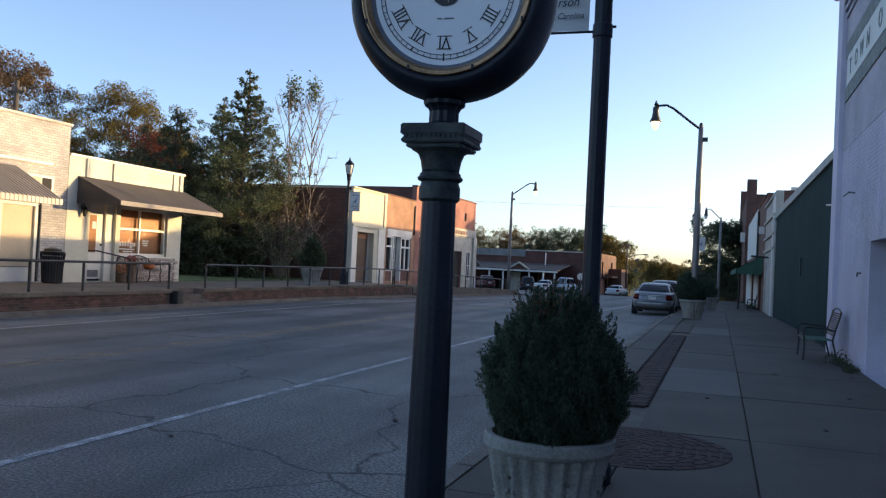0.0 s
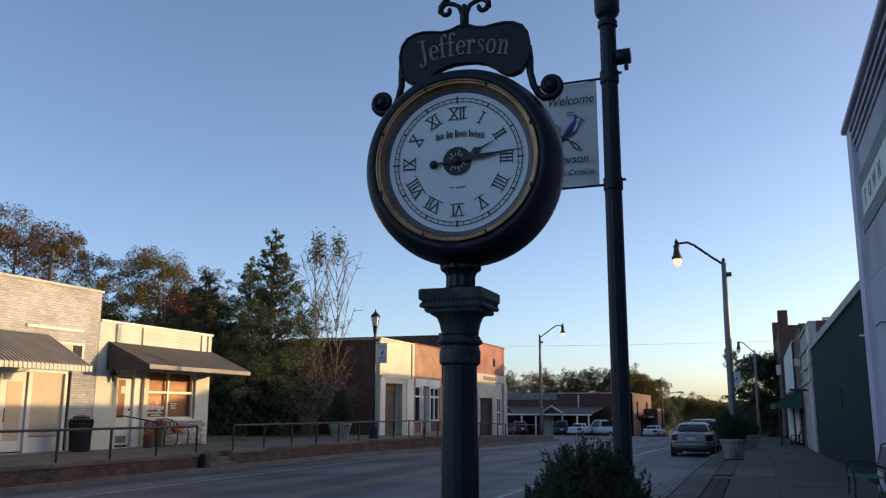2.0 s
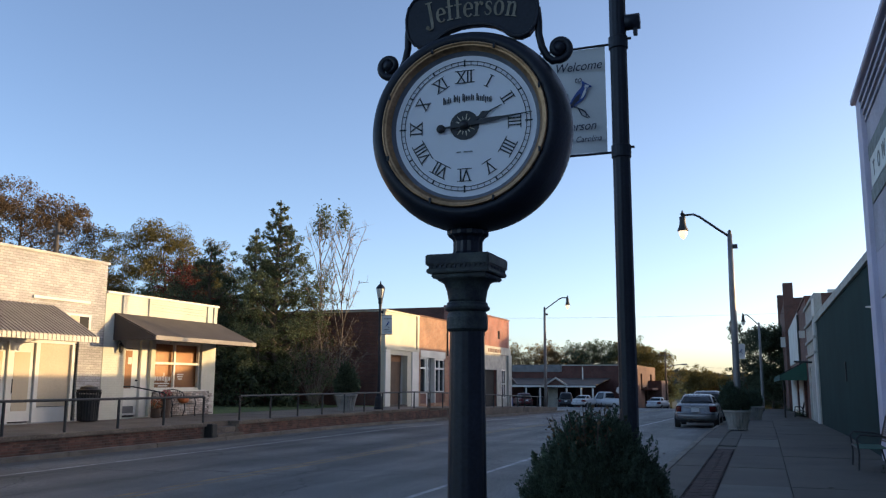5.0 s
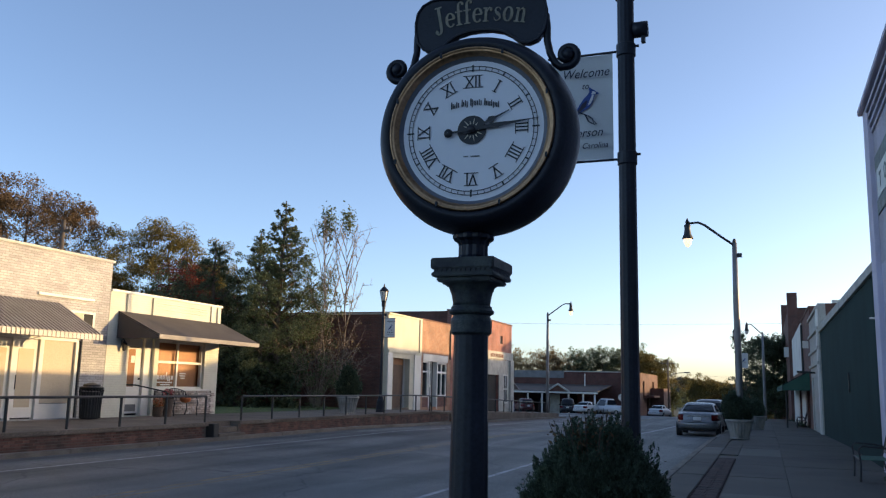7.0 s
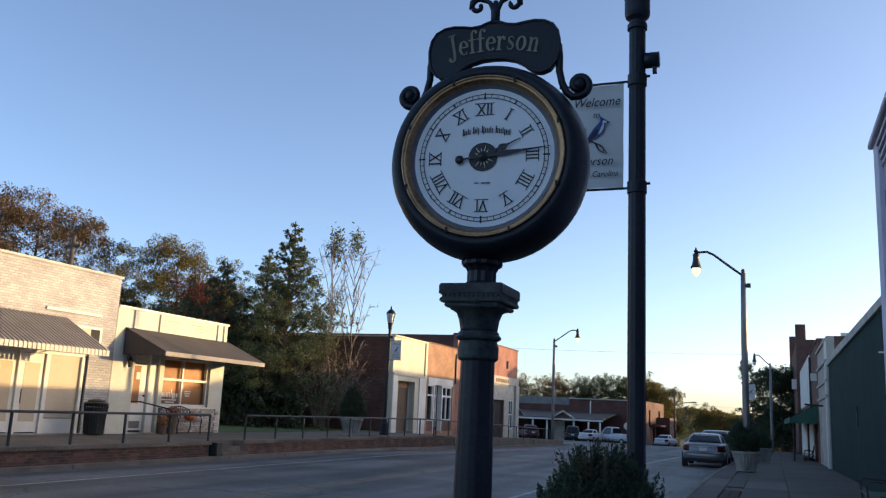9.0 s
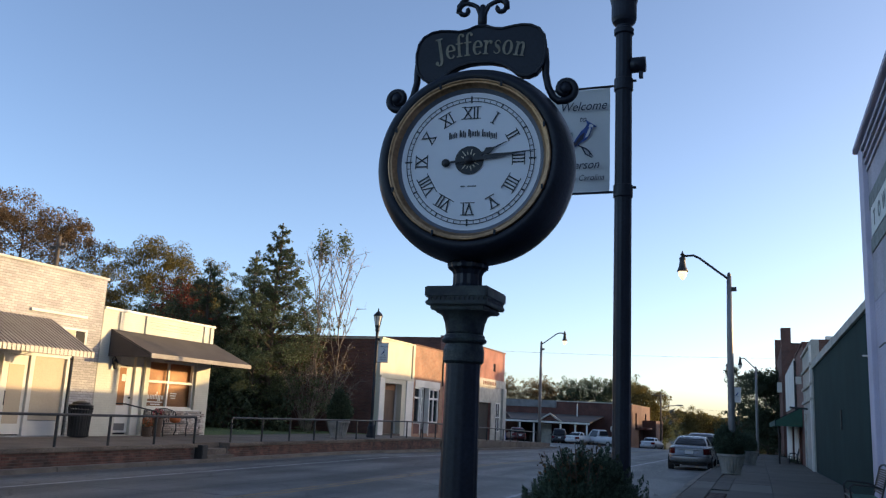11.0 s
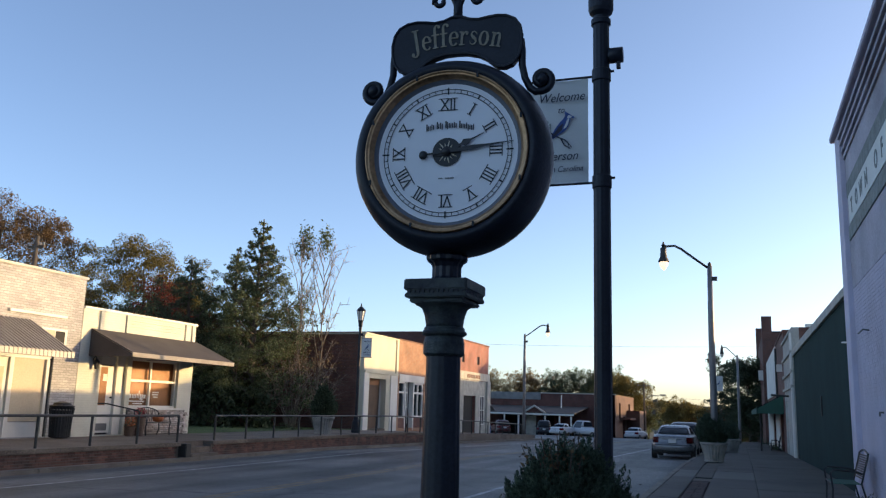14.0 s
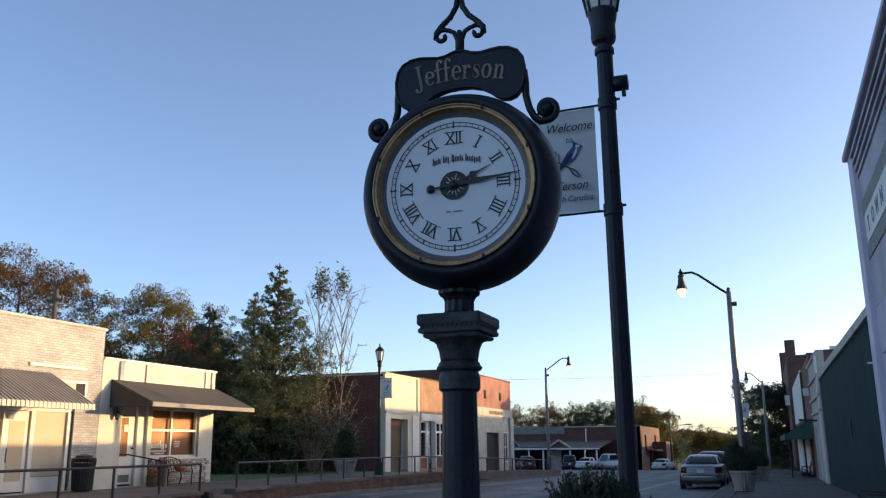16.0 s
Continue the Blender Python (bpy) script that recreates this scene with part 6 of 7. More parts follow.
# ---- mesh bench against the wall ----
def metal_bench(at, turn):
    b = thing("metal_bench", at, "green and brown mesh metal bench with black tube arms", "bench", turn=turn)
    L2 = 0.62
    for s in (-1, 1):
        x = s * L2
        part("side_frame", tube(bmesh.new(), [(x, -0.32, 0), (x, -0.3, 0.3), (x, -0.33, 0.6), (x, -0.27, 0.66), (x, 0.1, 0.64), (x, 0.24, 0.6)], 0.018, 8), M["black_metal"], b)
        part("back_leg", tube(bmesh.new(), [(x, 0.3, 0), (x, 0.2, 0.42), (x, 0.33, 0.92), (x, 0.34, 0.98)], 0.018, 8), M["black_metal"], b)
    for i in range(12):
        y = -0.3 + i * 0.043
        part("seat_wire", one_box(-L2, L2, y, y + 0.03, 0.405, 0.415), M["awning_green"], b)
    part("seat_rail", tube(bmesh.new(), [(-L2, -0.31, 0.41), (L2, -0.31, 0.41)], 0.016, 8), M["black_metal"], b)
    for i in range(11):
        z = 0.5 + i * 0.042
        part("back_wire", one_box(-L2, L2, 0.2 + (z - 0.42) * 0.26, 0.21 + (z - 0.42) * 0.26, z, z + 0.028), M["brown_door"], b)
    part("top_rail", tube(bmesh.new(), [(-L2, 0.34, 0.97), (-L2 * 0.5, 0.345, 1.02), (0, 0.345, 1.04), (L2 * 0.5, 0.345, 1.02), (L2, 0.34, 0.97)], 0.018, 8), M["black_metal"], b)
    return b


metal_bench((1.93, 18.65, 0), -90)
iron_bench((1.95, 56, gz(56)), -90, 1.2)
for k, (x, y, r) in enumerate(((2.2, 17.6, 0.2), (2.25, 17.0, 0.14), (2.28, 16.5, 0.12), (2.2, 16.1, 0.1), (2.28, 18.3, 0.2), (2.2, 57.5, 0.3), (2.1, 60, 0.35), (2.1, 83, 0.5))):
    wd = thing("weeds", (x, y, gz(y)), "low weeds growing at the foot of a wall", "weeds", "weeds along the wall")
    rg = np.random.default_rng(40 + k)
    c = rg.normal(size=(160, 3)) * r * 0.5
    c[:, 2] = np.abs(c[:, 2]) * 0.9
    leaves_mesh("blades", c, 0.05 if r < 0.3 else 0.12, L["dark"], wd, rg, 0.4, 1.0)
    part("root", lathe(bmesh.new(), [(r * 0.4, 0.0), (r * 0.2, r * 0.25)], 8), M["soil"], wd)

# ---- trees ----
def ball(rg, shape):
    """Even places inside a ball of radius one."""
    d = rg.normal(size=(*shape, 3))
    d /= np.linalg.norm(d, axis=-1)[..., None]
    return d * rg.random((*shape, 1)) ** (1 / 3)


def tree(name, base, height, crown_r, crown_from, leaf_count, leaf, mat, label, seed, lean=(0, 0), shape="round", limbs=16, clump=0.6, bark="bark", trunk_r=None, bare=0.0):
    t = thing(name, base, label, "tree", "trees behind the street")
    rg = np.random.default_rng(seed)
    bm = bmesh.new()
    tr = trunk_r or height * 0.018
    top = np.array([lean[0], lean[1], height * 0.97])
    trunk = [np.array([lean[0] * k, lean[1] * k, height * 0.97 * k]) + (rg.normal(size=3) * height * 0.008 if 0 < k < 1 else 0) for k in (0, 0.15, 0.3, 0.45, 0.6, 0.75, 0.9, 1)]
    tube(bm, trunk, tr, 8, tr * 0.15)
    tips = []
    for k in range(limbs):
        f = crown_from + (0.97 - crown_from) * (k + rg.random()) / limbs
        a = k * 2.4 + rg.normal() * 0.4
        g = (f - crown_from) / (1 - crown_from)
        if shape == "cone":
            reach = crown_r * (1.02 - g) ** 0.95 * (0.6 + 0.55 * rg.random())
            rise = 0.55
        elif shape == "column":
            reach = crown_r * (0.6 + 0.4 * math.sin(math.pi * min(1, g + 0.15))) * (0.6 + 0.5 * rg.random())
            rise = 3.0
        else:
            reach = crown_r * math.sqrt(max(0.05, 1 - (2 * g - 0.85) ** 2 / 1.4)) * (0.65 + 0.45 * rg.random())
            rise = 0.55
        p0 = np.array([lean[0] * f, lean[1] * f, height * 0.97 * f])
        d = np.array([math.cos(a), math.sin(a), rise * (0.6 + 0.8 * rg.random())])
        p2 = p0 + d * reach
        p2[2] = min(p2[2], height * (0.99 + 0.03 * rg.random()))
        p1 = (p0 + p2) / 2 + np.array([0, 0, -0.06 * reach]) + rg.normal(size=3) * reach * 0.05
        tube(bm, [p0, p1, p2], max(0.025, tr * 0.38 * (1 - 0.6 * f)), 6, 0.012)
        tips.append((p2, reach))
        for j in range(5):
            h = 0.35 + 0.6 * rg.random()
            q0 = p0 + (p2 - p0) * h
            q1 = q0 + (rg.normal(size=3) * np.array([1, 1, 0.7]) + d * 0.4) * reach * 0.3
            tube(bm, [q0, (q0 + q1) / 2 + rg.normal(size=3) * 0.05, q1], max(0.014, tr * 0.14), 5, 0.006)
            tips.append((q1, reach * 0.7))
            if bare:
                for _ in range(4):
                    s0 = q0 + (q1 - q0) * rg.random()
                    s1 = s0 + (rg.normal(size=3) + np.array([0, 0, 0.7])) * reach * 0.16
                    tube(bm, [s0, s1], 0.008, 4, 0.003)
    part("trunk", bm, M[bark], t, smooth=True)
    if leaf_count:
        w = np.array([r for _, r in tips])
        pick = rg.choice(len(tips), leaf_count, p=w / w.sum())
        c = np.array([p for p, _ in tips])[pick]
        # several small clumps round every tip
        tight = np.clip(w / crown_r * 1.7, 0.22 if shape == "cone" else 0.6, 1.0) if shape == "cone" or name == "far_tree" else np.ones(len(tips))
        sub = ball(rg, (len(tips), 5)) * clump * 2.0 * np.array([1, 1, 0.75]) * tight[:, None, None]
        c = c + sub[pick, rg.integers(0, 5, leaf_count)]
        c = c + ball(rg, (leaf_count,)) * clump * 0.8 * np.array([1, 1, 0.8]) * tight[pick][:, None]
        leaves_mesh("crown", c, leaf, mat, t, rg)
    return t


tree("autumn_tree", (-47.5, 43, 0), 14.0, 4.3, 0.25, 71300, 0.14, L["rust"], "tall rusty brown autumn tree with thinning top", 11, clump=0.75, limbs=20)
tree("autumn_tree", (-53, 40.5, 0), 12.4, 4.5, 0.2, 55800, 0.15, L["rust"], "rusty brown autumn tree behind a store", 12, clump=0.8)
tree("broadleaf_tree", (-45.2, 47.5, 0), 9.4, 2.8, 0.15, 52700, 0.14, L["olive"], "olive brown tree behind the stores", 13, clump=0.7)
tree("broadleaf_tree", (-41.4, 50.6, 0), 12.1, 3.6, 0.15, 86800, 0.13, L["olive"], "large yellowing olive tree", 14, clump=0.65, limbs=22)
tree("broadleaf_tree", (-38.6, 51.0, 0), 8.6, 2.6, 0.1, 46500, 0.14, L["green"], "green broadleaf tree behind the stores", 15, clump=0.7)
tree("red_tree", (-32.2, 41.6, 0.2), 7.9, 2.2, 0.1, 40300, 0.12, L["red"], "low dark red autumn tree", 16, clump=0.6)
tree("conifer_tree", (-24.0, 38.6, 0.3), 11.4, 3.4, 0.05, 62000, 0.1, L["green"], "tall pointed green tree with feathery sprays", 17, shape="cone", limbs=58, clump=0.4)
tree("conifer_tree", (-26.0, 39.4, 0.3), 9.9, 2.6, 0.05, 36000, 0.1, L["green"], "pointed green tree with feathery sprays", 24, shape="cone", limbs=46, clump=0.4)
tree("conifer_tree", (-28.0, 38.0, 0.3), 9.2, 3.1, 0.05, 40000, 0.1, L["dark"], "dark green pointed tree beside a grass lot", 18, shape="cone", limbs=44, clump=0.42)
tree("broadleaf_tree", (-29.8, 38, 0.2), 5.6, 2.8, 0.06, 23250, 0.15, L["dark"], "dark green rounded tree in shade", 19, clump=0.6)
tree("thin_poplar", (-21.5, 38.8, 0.35), 9.8, 1.25, 0.28, 0, 0.2, L["green"], "slender pale bare poplar stem", 21, shape="column", limbs=16, bark="pale_bark", trunk_r=0.05, bare=1.0)
tree("thin_poplar", (-20.45, 39.1, 0.35), 9.5, 1.25, 0.28, 0, 0.2, L["green"], "slender pale bare poplar stem", 22, shape="column", limbs=16, bark="pale_bark", trunk_r=0.045, bare=1.0)
tops = thing("poplar_top", (-20.95, 38.95, 9.75), "few green leaves at a bare poplar's tip", "tree top")
rg = np.random.default_rng(23)
part("twig", tube(bmesh.new(), [(-0.6, -0.1, 0.1), (-0.6, -0.1, 1.0)], 0.03, 6, 0.01), M["pale_bark"], tops)
part("twig", tube(bmesh.new(), [(0.6, 0.2, -0.3), (0.65, 0.2, 0.9)], 0.03, 6, 0.01), M["pale_bark"], tops)
c = np.concatenate([rg.normal(size=(190, 3)) * 0.2 * np.array([1, 1, 1.4]) + np.array([sx, 0, sz]) for sx, sz in ((-0.62, 0.75), (-0.55, 0.25), (0.55, 0.6), (0.66, 0.1), (-0.7, -0.2))])
leaves_mesh("crown", c, 0.14, L["green"], tops, rg)


def bare_shrub(base, h, r, n, seed, label):
    t = thing("bare_shrub", base, label, "shrub", "bare shrubs beside the brick wall")
    rg = np.random.default_rng(seed)
    bm = bmesh.new()
    for k in range(n):
        a = rg.random() * 6.28
        q = r * (0.2 + 0.8 * rg.random())
        tip = np.array([q * math.cos(a), q * math.sin(a), h * (0.5 + 0.5 * rg.random()) * (1 - 0.35 * q / r)])
        mid = tip * np.array([0.35, 0.35, 0.5]) + rg.normal(size=3) * 0.1
        tube(bm, [(0.1 * math.cos(a), 0.1 * math.sin(a), 0), mid, tip], 0.022, 5, 0.006)
        for _ in range(7):
            s0 = mid + (tip - mid) * rg.random()
            s1 = s0 + (rg.normal(size=3) + np.array([0.5 * math.cos(a), 0.5 * math.sin(a), 0.5])) * h * 0.09
            tube(bm, [s0, s1], 0.01, 4, 0.004)
    part("branchwork", bm, M["pale_bark"], t)
    c = rg.normal(size=(500, 3)) * np.array([r * 0.5, r * 0.5, h * 0.16]) + np.array([0, 0, h * 0.65])
    leaves_mesh("dry_leaf", c, 0.1, L["tan"], t, rg)
    return t


bare_shrub((-21.7, 38.6, 0.35), 5.2, 2.4, 40, 31, "bare many-stemmed pale shrub tree")
bare_shrub((-20.9, 40.0, 0.35), 4.6, 1.5, 22, 32, "bare many-stemmed pale shrub tree")


def thicket(at, r, h, n, mat, seed, label):
    t = thing("thicket", at, label, "hedge", "dark thickets behind the lot")
    rg = np.random.default_rng(seed)
    bm = bmesh.new()
    for k in range(10):
        a = 6.28 * k / 10
        tube(bm, [(0.2 * math.cos(a), 0.2 * math.sin(a), 0), (r[0] * 0.6 * math.cos(a), r[1] * 0.6 * math.sin(a), h * 0.8)], 0.06, 5, 0.02)
    part("stems", bm, M["bark"], t)
    d = rg.normal(size=(n, 3))
    d /= np.linalg.norm(d, axis=1)[:, None]
    d[:, 2] = np.abs(d[:, 2])
    k = 1 + 0.15 * np.sin(5 * d[:, :1] * 2 + 3 * d[:, 1:2]) + 0.1 * np.sin(13 * d[:, 1:2] + 9 * d[:, 2:3])
    c = d * np.array([r[0], r[1], h]) * k * (1 - 0.3 * rg.random((n, 1)) ** 2)
    leaves_mesh("foliage", c, 0.22, mat, t, rg)
    return t


thicket((-25.5, 37.4, 0.2), (3.6, 1.8), 2.6, 6000, L["dark"], 51, "dark overgrown thicket at the back of a lot")
thicket((-35, 37, 0.2), (4.0, 3.0), 4.2, 5000, L["dark"], 52, "dark overgrown thicket at the back of a lot")
thicket((-29.5, 36.5, 0.2), (3.0, 2.0), 3.0, 5000, L["dark"], 53, "dark overgrown thicket beside a brick wall")
thicket((-42, 34, 0.2), (4.0, 6.0), 4.5, 5000, L["dark"], 54, "dark overgrown thicket behind the white store")
thicket((-34, 48, 0.2), (8.0, 3.0), 5.5, 7000, L["dark"], 55, "dark overgrown thicket behind the lot")
thicket((-46, 46, 0.2), (8.0, 4.0), 5.5, 7000, L["dark"], 56, "dark overgrown thicket behind the stores")

# woods beyond the brick block
for k, (x, y, h, r, mat, lab) in enumerate((
        (-37, 124, 9.4, 4.4, "tan", "thin half bare tan tree beyond the brick block"), (-31.5, 127, 9.9, 3.8, "tan", "half bare tan tree beyond the brick block"),
        (-27.5, 126, 9.0, 3.4, "tan", "thin half bare tan tree beyond the brick block"), (-22.5, 126, 9.9, 4.2, "dark", "dense dark green tree beyond the brick block"),
        (-18.5, 128, 9.5, 4.2, "green", "green tree beyond the brick block"), (-42, 128, 10, 5.0, "green", "green tree beyond the brick block"),
        (-14.6, 116, 8.6, 2.9, "olive", "yellow green tree beside the road"), (-47, 126, 10, 5.0, "olive", "olive tree beyond the brick block"),
        (-12.5, 195, 10.4, 4.2, "olive", "rounded olive tree down the road"), (-8, 200, 8.6, 4.0, "rust", "brown autumn tree down the road"),
        (-4.5, 190, 8.6, 4.0, "olive", "olive tree down the road"), (-19.5, 150, 5.0, 3.0, "dark", "dark tree down the road"), (-1, 170, 7.6, 4.0, "rust", "brown autumn tree down the road"),
        (2.0, 150, 7.0, 4.0, "dark", "dark tree down the road"), (-15.5, 128, 4.5, 3.0, "green", "low green tree beside the road"))):
    if y < 130:
        x, y, h, r = x * 1.18, y * 1.18, h * 1.2, r * 1.15
    z = gz(y) - 0.3
    tree("far_tree", (x, y, z), h, r, 0.12, 15000 if mat == "tan" else 30000, 0.24, L[mat], lab, 60 + k, clump=0.75, limbs=26, bare=1.0 if mat == "tan" else 0.0)
tree("magnolia_tree", (0.9, 104, -1.6), 9.4, 3.5, 0.08, 30000, 0.22, L["dark"], "large dark evergreen tree over the pavement", 90, clump=0.6, limbs=22)
tree("magnolia_tree", (2.2, 116, -2.2), 10.5, 4.0, 0.08, 26000, 0.22, L["dark"], "large dark evergreen tree over the pavement", 91, clump=0.6, limbs=20)
rg = np.random.default_rng(99)
n = 60000
wx = rg.uniform(-420, 260, n)
wy = 560 + rg.random(n) * 80
hz = -11.5 + 17.0 * np.exp(-((wy - 640) / 90) ** 2)
woods = np.stack([wx, wy, hz + rg.random(n) * 5.5 * (0.75 + 0.25 * np.sin(wx * 0.08) + 0.2 * np.sin(wx * 0.31))], axis=1)
tagged(leaves_mesh("far_woods", woods, 2.2, M["hill"], None, rg, 0.8), "hazy far woods on a low ridge", "woods", kind="stuff")


# ---- utility poles and wires ----
def utility_pole(x, y, z, h, arm, label, lamp=False):
    p = thing("utility_pole", (x, y, z), label, "utility pole", "timber utility poles")
    part("pole", lathe(bmesh.new(), [(0.15, 0), (0.1, h)], 12), M["pole_wood"], p, smooth=True)
    part("crossarm", one_box(-arm, arm, -0.05, 0.05, h - 0.6, h - 0.48), M["pole_wood"], p)
    for s in (-1, 0.5, 1):
        part("insulator", lathe(bmesh.new(), [(0.04, 0), (0.06, 0.1), (0.03, 0.16)], 8, (s * arm * 0.9, 0, h - 0.48)), M["grey_metal"], p)
    if lamp:
        part("lamp_arm", tube(bmesh.new(), [(0, 0, h * 0.72), (1.0, 0, h * 0.72 + 0.5), (2.3, 0, h * 0.72 + 0.6)], 0.05, 6), M["grey_metal"], p)
        part("lamp_head", one_box(2.1, 2.9, -0.15, 0.15, h * 0.72 + 0.5, h * 0.72 + 0.68, bevel=0.04), M["grey_metal"], p)
    return p


utility_pole(-12.4, 119.4, gz(119.4) - 0.3, 8.4, 0.9, "timber utility pole with lamp arm beside the road", True)
utility_pole(-15.8, 159, gz(159) - 0.3, 8.1, 0.9, "timber utility pole farther down the road")
utility_pole(-32.2, 31.4, 0, 9.3, 0.5, "timber utility pole behind the grey store")
utility_pole(-2.4, 118, gz(118) - 0.3, 6.4, 0.5, "dark street pole with lamp arm", False)


def wire(a, b, sag, label):
    pts = [Vector(a).lerp(Vector(b), k / 16) - Vector((0, 0, sag * 4 * (k / 16) * (1 - k / 16))) for k in range(17)]
    ob = part("overhead_wire", tube(bmesh.new(), pts, 0.009, 5), M["black_metal"])
    return tagged(ob, label, "wire", "overhead wires")


wire((-32.2, 31.4, 8.9), (-60, 22, 9.5), 0.4, "thin black overhead wire from a timber pole")
wire((-12.4, 119.4, 4.0 + 0.1), (30, 125, 3.2), 0.5, "thin black overhead wire across the road")
wire((-12.4, 119.4, 4.1), (-60, 112, 7.0), 0.4, "thin black overhead wire over the brick block")
wire((-45, 82, 8.8), (30, 88, 9.2), 0.9, "thin black overhead wire across the street")


# ---- vehicles ----
def car(at, turn, paint, length, width, height, label, kind="sedan"):
    c = thing("parked_car", at, label, "car", turn=turn)
    W, Ln, H = width / 2, length / 2, height
    g = 0.2
    if kind == "sedan":
        body = [(-Ln, 0.42), (-Ln, 0.62), (-Ln + 0.05, 0.86), (-Ln + 0.12, 0.96), (-Ln + 0.75, 1.02), (Ln - 1.35, 0.98), (Ln - 0.3, 0.8), (Ln, 0.62), (Ln, 0.4), (Ln - 0.1, g + 0.06), (-Ln + 0.1, g + 0.12)]
        cab = [(-Ln + 0.85, 1.0), (-Ln + 1.4, H - 0.05), (-Ln + 1.75, H), (-0.05 + 0.4, H), (0.75, H - 0.08), (Ln - 1.25, 0.97)]
    elif kind == "pickup":
        body = [(-Ln, 0.45), (-Ln, 1.08), (-0.3, 1.1), (0.1, 1.12), (Ln - 0.3, 1.05), (Ln, 0.9), (Ln, 0.45), (Ln - 0.15, 0.32), (-Ln + 0.1, 0.4)]
        cab = [(-0.3, 1.09), (-0.15, H - 0.05), (0.1, H), (1.0, H), (1.55, 1.1)]
    else:
        body = [(-Ln, 0.5), (-Ln, 1.0), (-Ln + 0.05, 1.1), (Ln - 1.3, 1.08), (Ln - 0.2, 0.95), (Ln, 0.75), (Ln, 0.45), (Ln - 0.12, 0.3), (-Ln + 0.1, 0.32)]
        cab = [(-Ln + 0.05, 1.09), (-Ln + 0.3, H - 0.08), (-Ln + 0.6, H), (0.5, H), (0.95, H - 0.08), (Ln - 1.2, 1.07)]
    bm = prism(bmesh.new(), [(u, v) for u, v in body], "x", -W, W)
    for v in bm.verts:
        z, y = v.co.z, v.co.y
        k = 1.0
        if z > 0.75:
            k *= 1 - 0.06 * (z - 0.75) / 0.3
        if z < 0.3:
            k *= 0.94
        k *= 1 - 0.1 * max(0, (abs(y) - Ln + 0.5) / 0.5) ** 2
        v.co.x *= k
    bmesh.ops.bevel(bm, geom=list(bm.edges), offset=0.09, segments=3, affect="EDGES", clamp_overlap=True)
    bod = part("body", bm, paint, c, smooth=True)
    bm = prism(bmesh.new(), cab, "x", -W * 0.94, W * 0.94)
    top = max(v for _, v in cab)
    for v in bm.verts:
        v.co.x *= 1 - 0.32 * max(0, (v.co.z - 1.0) / (top - 1.0))
    bmesh.ops.bevel(bm, geom=list(bm.edges), offset=0.09, segments=3, affect="EDGES", clamp_overlap=True)
    part("cabin", bm, paint, c, smooth=True)
    # glass laid just proud of the cabin
    def on_cab(u0, u1, shrink, end):
        pts = []
        (ya, za), (yb, zb) = u0, u1
        for f, q in ((0.12, 1), (0.88, 1)):
            y, z = ya + (yb - ya) * f, za + (zb - za) * f
            w = W * 0.94 * (1 - 0.32 * max(0, (z - 1.0) / (top - 1.0))) * shrink
            pts.append((w, y, z))
        n = Vector((0, -(zb - za), (yb - ya))).normalized() * (0.012 if end > 0 else 0.012)
        if n.z < 0:
            n = -n
        (w0, y0, z0), (w1, y1, z1) = pts
        bm = bmesh.new()
        bm.faces.new([bm.verts.new(Vector(q) + n) for q in ((-w0, y0, z0), (w0, y0, z0), (w1, y1, z1), (-w1, y1, z1))])
        geom = bmesh.ops.extrude_face_region(bm, geom=list(bm.faces))
        bmesh.ops.translate(bm, verts=[v for v in geom["geom"] if isinstance(v, bmesh.types.BMVert)], vec=-n * 0.8)
        part("window_glass", bm, M["glass"], c)
    on_cab(cab[0], cab[1], 0.86, -1)
    on_cab(cab[-1], cab[-2], 0.86, 1)
    for s in (-1, 1):
        ys = [cab[0][0] + 0.3, cab[1][0] + 0.12, cab[-2][0] - 0.1, cab[-1][0] - 0.35]
        zlo, zhi = 1.05, top - 0.1
        bm = bmesh.new()
        quad = []
        for y, z in ((ys[0], zlo), (ys[3], zlo), (ys[2], zhi), (ys[1], zhi)):
            w = W * 0.94 * (1 - 0.32 * (z - 1.0) / (top - 1.0)) + 0.012
            quad.append(bm.verts.new((s * w, y, z)))
        bm.faces.new(quad)
        geom = bmesh.ops.extrude_face_region(bm, geom=list(bm.faces))
        bmesh.ops.translate(bm, verts=[v for v in geom["geom"] if isinstance(v, bmesh.types.BMVert)], vec=(-s * 0.01, 0, 0))
        part("side_glass", bm, M["glass"], c)
        part("mirror", one_box(s * (W - 0.02), s * (W + 0.16), cab[-1][0] - 0.45, cab[-1][0] - 0.3, 0.98, 1.12, bevel=0.03), paint, c)
        for y in (-Ln + 0.85, Ln - 0.9):
            wheel = part("wheel", tube(bmesh.new(), [(s * (W - 0.2), y, 0.31), (s * (W + 0.005), y, 0.31)], 0.31, 24), M["rubber"], c)
            part("rim", tube(bmesh.new(), [(s * (W + 0.004), y, 0.31), (s * (W + 0.012), y, 0.31)], 0.2, 16), M["rim"], wheel)
        zt = 0.82 if kind == "sedan" else 0.9
        part("tail_light", one_box(s * W * 0.58, s * W * 0.93, -Ln - 0.012, -Ln + 0.16, zt - 0.1, zt + 0.06, bevel=0.025), M["red_light"], bod)
    part("bumper", one_box(-W * 0.93, W * 0.93, -Ln - 0.05, -Ln + 0.12, 0.46, 0.64, bevel=0.04), paint, bod)
    part("valance", one_box(-W * 0.8, W * 0.8, -Ln + 0.01, -Ln + 0.12, 0.3, 0.46), M["rubber"], bod)
